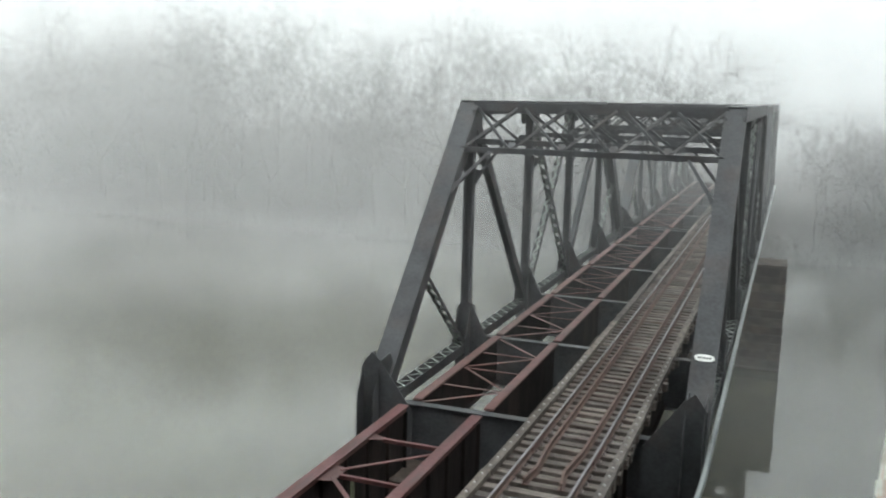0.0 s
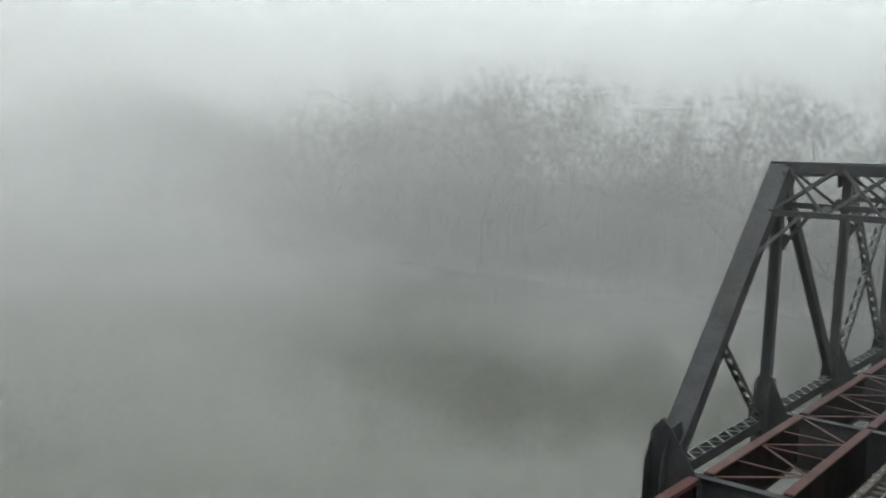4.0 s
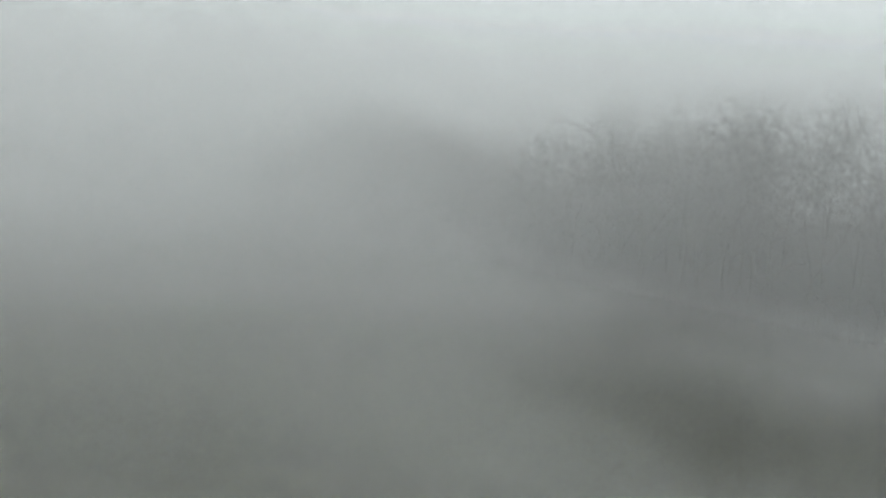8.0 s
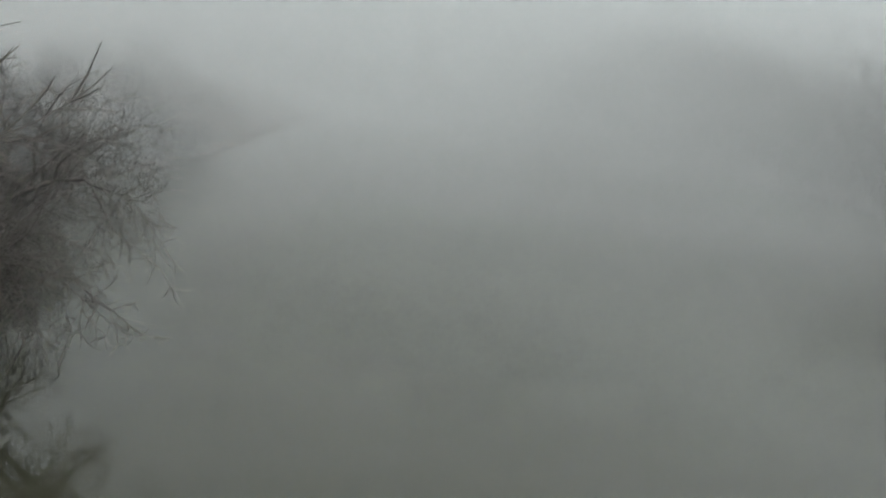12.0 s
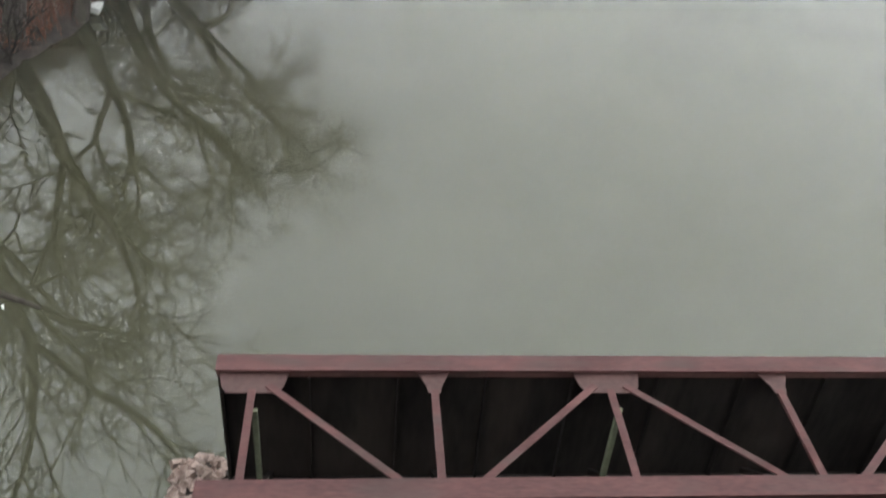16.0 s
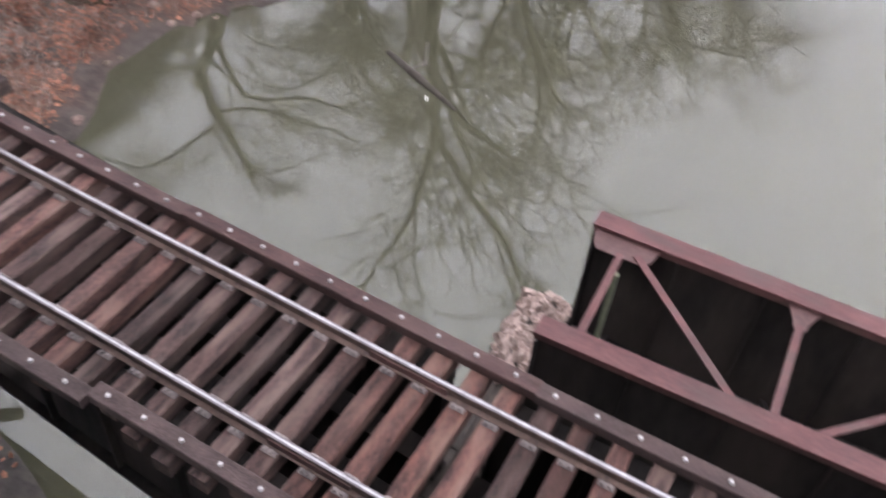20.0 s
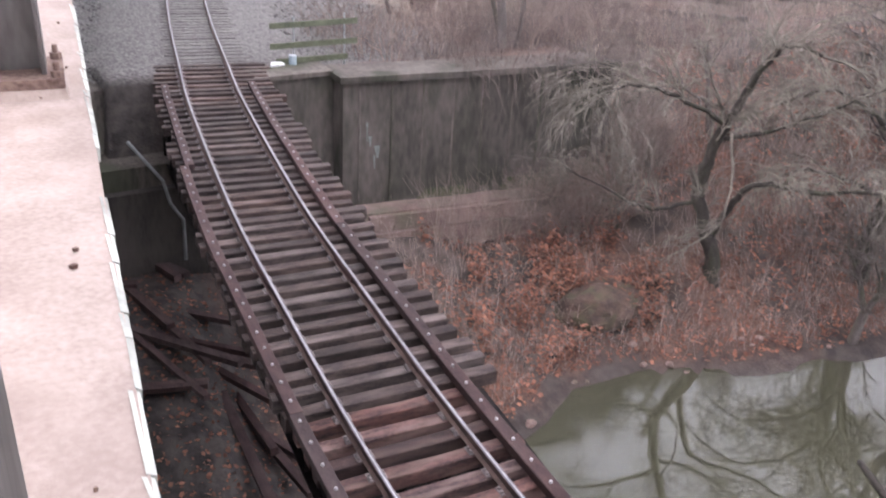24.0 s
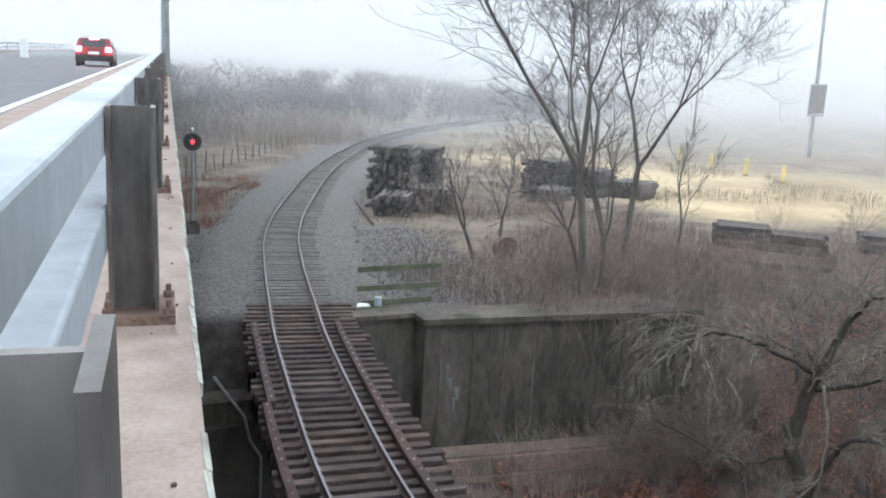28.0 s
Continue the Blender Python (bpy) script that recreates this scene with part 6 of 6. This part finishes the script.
# lamp pole on the ledge
th = thing("street_lamp", "tall grey steel lamp pole beside the bridge railing", "lamp pole", at=ROAD @ pose(0.12, -31.5, LEDGE))
part("base_plate", Geo().box(-0.2, 0.2, -0.2, 0.2, 0, 0.04), M_RUST, th)
part("pole", Geo().tube([(0, 0, 0.04), (0, 0, 9.0)], [0.135, 0.10], 14), M_PIPE, th)
part("arm", Geo().tube([(0, 0, 8.9), (0.6, 0, 9.5), (2.2, 0, 9.7)], [0.05, 0.045, 0.04], 8), M_PIPE, th)
part("lamp_head", Geo().box(2.0, 2.7, -0.14, 0.14, 9.62, 9.76), M_PIPE, th)

# railing on the road's far side
ob = solid("far_railing_tube", Geo().box(13.6, 13.72, YA, 40, ROADZ + 0.8, ROADZ + 0.95).box(13.6, 13.72, YA, 40, ROADZ + 0.45, ROADZ + 0.6), M_GALV, "galvanised railing tubes on the road's far side", "bridge railing", "tubes of the bridge railing")
ob.matrix_world = ROAD
for i in range(24):
    ob = solid("far_railing_post", Geo().box(13.5, 13.62, -0.08, 0.08, ROADZ + 0.2, ROADZ + 0.95), M_POST, "steel railing post on the road's far side", "railing post", "railing posts across the road")
    ob.matrix_world = ROAD @ pose(0, -6.0 * i, 0)
th = thing("marker_post", "short white roadside marker post", "marker post", at=ROAD @ pose(9.5, -70, ROADZ))
part("post", Geo().box(-0.25, 0.25, -0.1, 0.1, 0, 1.3), M_WHITEPLATE, th)

# mossy board fence by the abutment
th = thing("board_fence", "short mossy plank fence on iron posts beside the track", "fence", at=pose(-12.0, -28.75, GROUND))
for x in (0.55, -1.3):
    part("post", Geo().tube([(x, 0, -0.2), (x, 0, 1.75)], [0.035, 0.035], 8), M_PIPE, th)
for z, x0, x1 in ((1.5, -1.75, 1.4), (0.82, -1.75, 1.4), (0.3, -1.4, 1.2)):
    part("board", Geo().hexa([(x0, 0.05, z - 0.1), (x1, 0.05, z - 0.09), (x1, 0.10, z - 0.09), (x0, 0.10, z - 0.1), (x0, 0.05, z + 0.09), (x1, 0.05, z + 0.1), (x1, 0.10, z + 0.1), (x0, 0.10, z + 0.09)]), M_GREENWOOD, th)
th = thing("paint_can", "dented pale blue paint can on the gravel", "can", at=pose(-11.35, -28.6, 8.66))
part("can_body", Geo().tube([(0, 0, 0), (0, 0, 0.28)], [0.13, 0.13], 14), mat("pale_blue_tin", (0.25, 0.33, 0.38), (0.45, 0.52, 0.55), 5, 0.5, 0.2, 0.1), th)
part("rim", Geo().tube([(0, 0, 0.28), (0, 0, 0.295)], [0.137, 0.137], 14), M_GALV, th)
tagged(new("white_bag", Geo().plate([(-10.95, -28.7, 8.72), (-10.6, -28.62, 8.74), (-10.5, -28.4, 8.7), (-10.75, -28.3, 8.75), (-11.0, -28.45, 8.71)], (0, 0, 1), 0.07).mesh("white_bag", M_WHITEPLATE)), "crumpled white plastic bag on the concrete cap", "litter")

# old fence posts beyond the signal
r = random.Random(5)
for i in range(15):
    t = i / 14
    x, y = -10.5 - 13.0 * t, -62 - 22 * t
    th = thing("fence_post", "leaning grey wooden fence post in dry grass", "fence post", "old fence posts", pose(x, y, GROUND, r.uniform(-5, 5), r.uniform(-5, 5), 0))
    part("post", Geo().tube([(0, 0, -0.2), (0, 0, r.uniform(1.1, 1.7))], [0.055, 0.045], 7), M_BARK, th)
for a, b in (((-9.1, -52), (-14.1, -59.6)), ((-9.6, -52.8), (-13.2, -58.0)), ((-19.2, -54.1), (-16.9, -43.7))):
    g = Geo().beam((*a, GROUND + 0.14), (*b, GROUND + 0.14), 0.07, 0.15)
    tagged(new("loose_rail", g.mesh("loose_rail", M_RAILSIDE)), "rusty spare rail lying in the dry grass", "rail", "spare rails")
tagged(new("iron_drum", Geo().tube([(-20.1, -35.6, 8.9), (-20.1, -35.2, 8.9)], [0.55, 0.55], 20).mesh("iron_drum", M_RAILSIDE)), "rusty round iron drum end on the bank", "drum")

# timbers and a bent pipe in the gloom beside the abutment
r = random.Random(8)
for i in range(40):
    x, y = r.uniform(-7.2, -1.0), r.uniform(-28, -13.4)
    L = r.uniform(3.0, 6.5)
    a = r.gauss(1.9, 0.35) if i % 4 else r.uniform(0, 3.1)
    z = height(x, y) + 0.2
    d = Vector((math.cos(a), math.sin(a), r.uniform(-0.05, 0.1))) * (L / 2)
    g = Geo().beam(Vector((x, y, z)) - d, Vector((x, y, z)) + d, r.uniform(0.16, 0.28), r.uniform(0.14, 0.24))
    tagged(new("fallen_timber", g.mesh("fallen_timber", M_GUARD)), "rotting dark timber lying on the bank under the track", "timber", "fallen timbers")
g = Geo().tube([(-5.5, -27.4, 7.1), (-6.3, -26.7, 5.95), (-6.45, -26.6, 5.2), (-6.8, -26.6, 4.6), (-6.77, -26.55, 3.2)], [0.055] * 5, 8)
tagged(new("bent_pipe", g.mesh("bent_pipe", M_PIPE, True)), "bent grey pipe leaning on the abutment", "pipe")

# floating log, block on the bank, litter at the shore
g = Geo().tube([(-22.4, -12.0, 0.0), (-21.6, -10.4, 0.05), (-20.85, -8.8, 0.0)], [0.10, 0.13, 0.06], 8)
tagged(new("floating_log", g.mesh("floating_log", M_GNARL, True)), "dark waterlogged log floating by the bank", "log")


g = Geo().tube([(-23.6, -11.2, 0.0), (-22.5, -10.7, 0.04), (-21.9, -11.0, 0.0)], [0.03, 0.05, 0.02], 6)
tagged(new("floating_branch", g.mesh("floating_branch", M_BARK, True)), "thin broken branch floating beside the log", "branch")
g = Geo().plate([(-20.95, -9.85, 0.03), (-20.9, -9.8, 0.05), (-20.76, -9.76, 0.03), (-20.75, -9.79, 0.04), (-20.92, -9.88, 0.03)], (0, 0, 1), 0.03)
tagged(new("white_scrap", g.mesh("white_scrap", M_WHITEPLATE)), "white plastic scrap afloat by the log", "litter")
g = Geo().plate([(-42.8, -12.3, 0.35), (-42.3, -11.9, 0.55), (-41.8, -12.0, 0.35), (-41.9, -12.5, 0.45), (-42.5, -12.7, 0.35)], (0.2, 0.3, 1), 0.3)
tagged(new("white_bag", g.mesh("white_bag", M_WHITEPLATE)), "white plastic bag washed up at the river's edge", "litter")


def boulder(x, y, z, s, seed, m, label):
    bm = bmesh.new()
    bmesh.ops.create_icosphere(bm, subdivisions=3, radius=1)
    for v in bm.verts:
        k = 1 + 0.35 * noise.noise(v.co * 1.3 + Vector((seed * 3.1, 0, 0))) + 0.1 * noise.noise(v.co * 4 + Vector((seed, 2, 0)))
        v.co = Vector((v.co.x * s[0] * k, v.co.y * s[1] * k, v.co.z * s[2] * k))
    me = bpy.data.meshes.new("boulder")
    bm.to_mesh(me)
    bm.free()
    me.materials.append(m)
    ob = tagged(new("boulder", me), label, "rock", "boulders on the bank")
    ob.location = (x, y, z)


boulder(-19.5, -21.0, height(-19.5, -21.0) + 0.25, (1.5, 1.15, 0.85), 1, M_BOULDER, "mossy reddish stone block on the leafy bank")
for i in range(26):
    x = r.uniform(-32, -9)
    y = float(np.interp(x, SX, SY)) - r.uniform(0.1, 1.6)
    s = r.uniform(0.06, 0.2)
    boulder(x, y, height(x, y) + s * 0.2, (s, s * 0.8, s * 0.6), i + 2, M_PINKSTONE, "small rounded stone at the water's edge")


# ---- undergrowth, leaves, grass and ballast ----
def scatter_stems(n, region, hmin, hmax, rad, bend, seed, m, name, label, keep=None, lowest=0.15):
    r = random.Random(seed)
    g = Geo()
    made = 0
    while made < n:
        x, y = r.uniform(region[0], region[1]), r.uniform(region[2], region[3])
        if keep and not keep(x, y, r):
            continue
        z = height(x, y)
        if z < lowest:
            continue
        made += 1
        h = r.uniform(hmin, hmax)
        a, b = r.uniform(0, 6.28), r.uniform(0, bend)
        dx, dy = math.cos(a) * b * h, math.sin(a) * b * h
        w = r.uniform(0.6, 1.2) * rad
        pts = [(x, y, z - 0.05), (x + dx * 0.4, y + dy * 0.4, z + h * 0.6), (x + dx * 1.1, y + dy * 1.1, z + h)]
        g.tube(pts, [w, w * 0.7, w * 0.25], 3, cap=False)
        for _ in range(2 if h > 0.9 else 0):
            t = r.uniform(0.3, 0.8)
            p = Vector(pts[0]).lerp(Vector(pts[2]), t)
            e = Vector((r.uniform(-1, 1), r.uniform(-1, 1), r.uniform(0.2, 1.0))) * h * 0.35
            g.tube([p, p + e], [w * 0.6, w * 0.2], 3, cap=False)
    tagged(new(name, g.mesh(name, m)), label, "undergrowth", kind="stuff")


def on_bank(x, y, r):
    d = float(np.interp(x, SX, SY)) - y
    if x > -22.5 and y < -26.2:
        return False
    return d > 0.8 and (noise.noise((x * 0.4, y * 0.4, 20)) > -0.25 or r.random() < 0.25)


scatter_stems(11000, (-46, -9.5, -31, -11), 0.3, 1.25, 0.009, 0.9, 31, M_BRUSH, "bank_brush", "tangle of dry brown brush stems on the bank", on_bank)
scatter_stems(2600, (-24.5, -15, -25.9, -23.6), 0.8, 2.6, 0.010, 0.7, 36, M_BRUSH, "wall_brush", "tall dry brush before the wing wall", lambda x, y, r: y < -25.2 + 0.15 * (-12.4 - x) and r.random() < 1.0 - 0.8 * smooth01((x + 21) / 4))
scatter_stems(2600, (-14.5, -7.6, -62, -44.5), 0.12, 0.5, 0.012, 1.2, 37, M_LEAF, "russet_weeds", "russet brown weeds by the signal", lambda x, y, r: np.min(np.hypot(C_ARR[::4, 0] - x, C_ARR[::4, 1] - y)) > 3.0 and noise.noise((x * 0.3, y * 0.3, 2)) > -0.15)
r = random.Random(38)
g = Geo()
for i in range(900):
    x = -23.5 + 7.0 * r.random() ** 1.5
    p = Vector((x, r.uniform(-28.0, -26.6) + 0.15 * (-12.4 - x), 8.6))
    d = Vector((r.uniform(-0.5, 0.5), r.uniform(0.1, 0.7), r.uniform(-0.9, 0.9)))
    L = r.uniform(0.4, 1.9)
    q = p + Vector((0, 0, 0.15)) + d * (L * 0.5)
    g.tube([p, q, q + d * (L * 0.4) - Vector((0, 0, 0.35 * L))], [0.011, 0.008, 0.004], 3, cap=False)
tagged(new("overhanging_brush", g.mesh("overhanging_brush", M_SHRUB)), "dry brush hanging over the top of the wall", "undergrowth", kind="stuff")
scatter_stems(5200, (-255, 62, 98, 112), 0.6, 3.2, 0.05, 0.7, 39, M_FARBARK, "far_bank_brush", "dark brush along the far bank's waterline", lambda x, y, r: -0.6 < y - far_shore(x) < 2.4, -0.5)
scatter_stems(5200, (-80, -38, -26, -6), 0.5, 1.9, 0.016, 0.8, 40, M_LEAF, "upstream_bank_brush", "russet brush covering the near bank upstream", lambda x, y, r: 0.1 < float(np.interp(x, SX, SY)) - y < 9, 0.02)
scatter_stems(2600, (-30, -13.5, -34.5, -27.8), 0.25, 1.1, 0.012, 1.3, 32, M_SHRUB, "wall_top_brush", "dry brush along the top of the wall", lambda x, y, r: x < -14.5 or y < -29.5)
scatter_stems(3000, (-48, -22, -48, -28), 0.3, 1.2, 0.010, 0.6, 33, M_SHRUB, "yard_edge_brush", "thin dry weeds at the yard's edge", lambda x, y, r: x > -33 and noise.noise((x * 0.2, y * 0.2, 3)) > -0.1)
scatter_stems(9000, (-60, -8.5, -100, -44), 0.25, 0.8, 0.012, 0.6, 34, M_GRASS, "straw_grass", "tufts of straw-coloured dry grass", lambda x, y, r: np.min(np.hypot(C_ARR[::4, 0] - x, C_ARR[::4, 1] - y)) > 3.4 and noise.noise((x * 0.15, y * 0.15, 8)) > 0.02)
scatter_stems(4200, (-34, 0, -112, -84), 1.0, 3.4, 0.02, 0.5, 35, M_BRUSH, "far_brush", "brown brush before the misty woods", lambda x, y, r: True)


def scatter_chips(n, region, size, seed, m, name, label, keep, flat=True, lift=0.01, tall=0.0):
    """Small leaves or stones lying on the ground."""
    r = random.Random(seed)
    g = Geo()
    made = 0
    while made < n:
        x, y = r.uniform(region[0], region[1]), r.uniform(region[2], region[3])
        if not keep(x, y, r):
            continue
        z = height(x, y)
        if z < 0.1:
            continue
        made += 1
        z += tall * r.random() ** 2
        s = r.uniform(0.5, 1.2) * size
        q = Euler((r.uniform(-0.5, 0.5), r.uniform(-0.5, 0.5), r.uniform(0, 6.28))).to_matrix()
        if flat:
            c = [(-s, -s * 0.6, 0), (s * 0.2, -s * 0.7, s * 0.15), (s, 0, 0.02), (s * 0.1, s * 0.7, s * 0.2), (-s * 0.9, s * 0.4, 0)]
            g.add([q @ Vector(v) + Vector((x, y, z + lift + s * 0.25)) for v in c], [(0, 1, 2, 3, 4)])
        else:
            c = [(-s, -s * 0.7, -s * 0.5), (s, -s * 0.5, -s * 0.5), (s * 0.7, s, -s * 0.5), (-s * 0.8, s * 0.7, -s * 0.5), (-s * 0.5, -s * 0.4, s * 0.6), (s * 0.6, -s * 0.2, s * 0.5), (s * 0.3, s * 0.5, s * 0.6), (-s * 0.4, s * 0.3, s * 0.5)]
            g.hexa([q @ Vector(v) + Vector((x, y, z + lift)) for v in c])
    tagged(new(name, g.mesh(name, m)), label, "ground cover", kind="stuff")


scatter_chips(16000, (-40, -9, -27, -13), 0.085, 41, M_LEAF, "leaf_litter", "russet fallen leaves covering the bank", lambda x, y, r: (float(np.interp(x, SX, SY)) - y) > 0.6 and not (x > -22.5 and y < -26.2) and noise.noise((x * 0.3, y * 0.3, 12)) > -0.3)
scatter_chips(3800, (-22.5, -14.5, -25.2, -18.6), 0.08, 44, M_LEAF, "russet_leaves", "russet dead leaves still clinging to low saplings on the bank", lambda x, y, r: (float(np.interp(x, SX, SY)) - y) > 1.0 and noise.noise((x * 0.55, y * 0.55, 33)) > 0.05 and y < -18.4 - 0.5 * (x + 16), tall=1.1)
scatter_chips(3000, (-7.4, -1, -28, -11), 0.07, 42, M_LEAF, "leaf_litter", "fallen leaves on the bank under the road bridge", lambda x, y, r: True)


def by_track(x, y, r):
    j = np.min(np.hypot(C_ARR[::3, 0] - x, C_ARR[::3, 1] - y))
    return (1.45 < j < 3.6 or (j < 0.62 and r.random() < 0.5) or (j < 8 and y > -43 and r.random() < 0.4)) and y < -28.9


scatter_chips(11000, (-22, -4, -62, -29), 0.05, 43, M_BALLAST, "ballast", "grey crushed-stone ballast along the track", by_track, False, 0.05)
r = random.Random(77)
for i in range(70):
    y, x = -0.6 - 7.5 * r.random() ** 1.3, r.uniform(0.05, 0.58)
    q = ROAD @ Vector((x, y, LEDGE + 0.006))
    s = 0.003 + 0.009 * r.random() ** 2.5
    g = Geo().plate([q + Vector((s * math.cos(a), s * 0.7 * math.sin(a), 0)) for a in (0, 1.2, 2.3, 3.3, 4.6)], (0, 0, 1), 0.008)
    tagged(new("leaf_scrap", g.mesh("leaf_scrap", M_RUST)), "dark scrap of dead leaf on the concrete ledge", "leaf", "leaf scraps on the ledge")


# ---- what moves: the car driving off along the road ----
def motions():
    rows = []
    for t in range(0, 29, 4):
        rows.append((t, ROAD @ pose(3.65, -51.0 + 17.0 * (28 - t), ROADZ + 0.006)))
    walk(car, rows)


def build_car():
    th = thing("car", "red hatchback seen from behind with glowing brake lights", "car")
    prof = [(0.0, 0.28), (0.02, 0.62), (0.12, 0.95), (0.45, 1.42), (1.2, 1.48), (2.3, 1.42), (3.0, 1.0), (4.0, 0.85), (4.25, 0.6), (4.25, 0.28)]
    g = Geo()
    for s, w in ((-1, 0.90), (1, 0.90)):
        for y, z in prof:
            ww = w * (1 - 0.22 * max(0, z - 0.9) / 0.6)
            g.v.append((s * ww, -y, z))
    c = len(prof)
    g.f.append(tuple(range(c)))
    g.f.append(tuple(range(2 * c - 1, c - 1, -1)))
    for j in range(c):
        q = (j + 1) % c
        g.f.append((j, j + c, q + c, q))
    g.m = [0] * len(g.f)
    part("body", g, M_REDCAR, th)
    part("rear_window", Geo().hexa([(-0.62, -0.155, 1.0), (0.62, -0.155, 1.0), (0.62, -0.17, 1.0), (-0.62, -0.17, 1.0), (-0.54, -0.40, 1.36), (0.54, -0.40, 1.36), (0.54, -0.42, 1.36), (-0.54, -0.42, 1.36)]), M_CARGLASS, th)
    part("bumper", Geo().box(-0.88, 0.88, -0.05, 0.07, 0.3, 0.55), M_BLACK, th)
    for s in (-1, 1):
        part("brake_light", Geo().hexa([(s * 0.72 - 0.13, 0.02, 0.78), (s * 0.72 + 0.13, 0.02, 0.78), (s * 0.72 + 0.13, -0.1, 0.78), (s * 0.72 - 0.13, -0.1, 0.78), (s * 0.70 - 0.11, -0.02, 0.98), (s * 0.70 + 0.11, -0.02, 0.98), (s * 0.7 + 0.11, -0.14, 0.98), (s * 0.7 - 0.11, -0.14, 0.98)]), M_BRAKE, th, "glowing red brake light")
        for y in (-0.75, -3.4):
            w = part("wheel", Geo().tube([(s * 0.92, y, 0.31), (s * 0.72, y, 0.31)], [0.31, 0.31], 18), M_TYRE, th)
    part("high_brake_light", Geo().box(-0.22, 0.22, -0.46, -0.40, 1.38, 1.43), M_BRAKE, th)
    part("licence_plate", Geo().box(-0.26, 0.26, 0.07, 0.08, 0.62, 0.76), M_WHITEPLATE, th)
    return th


car = build_car()
motions()
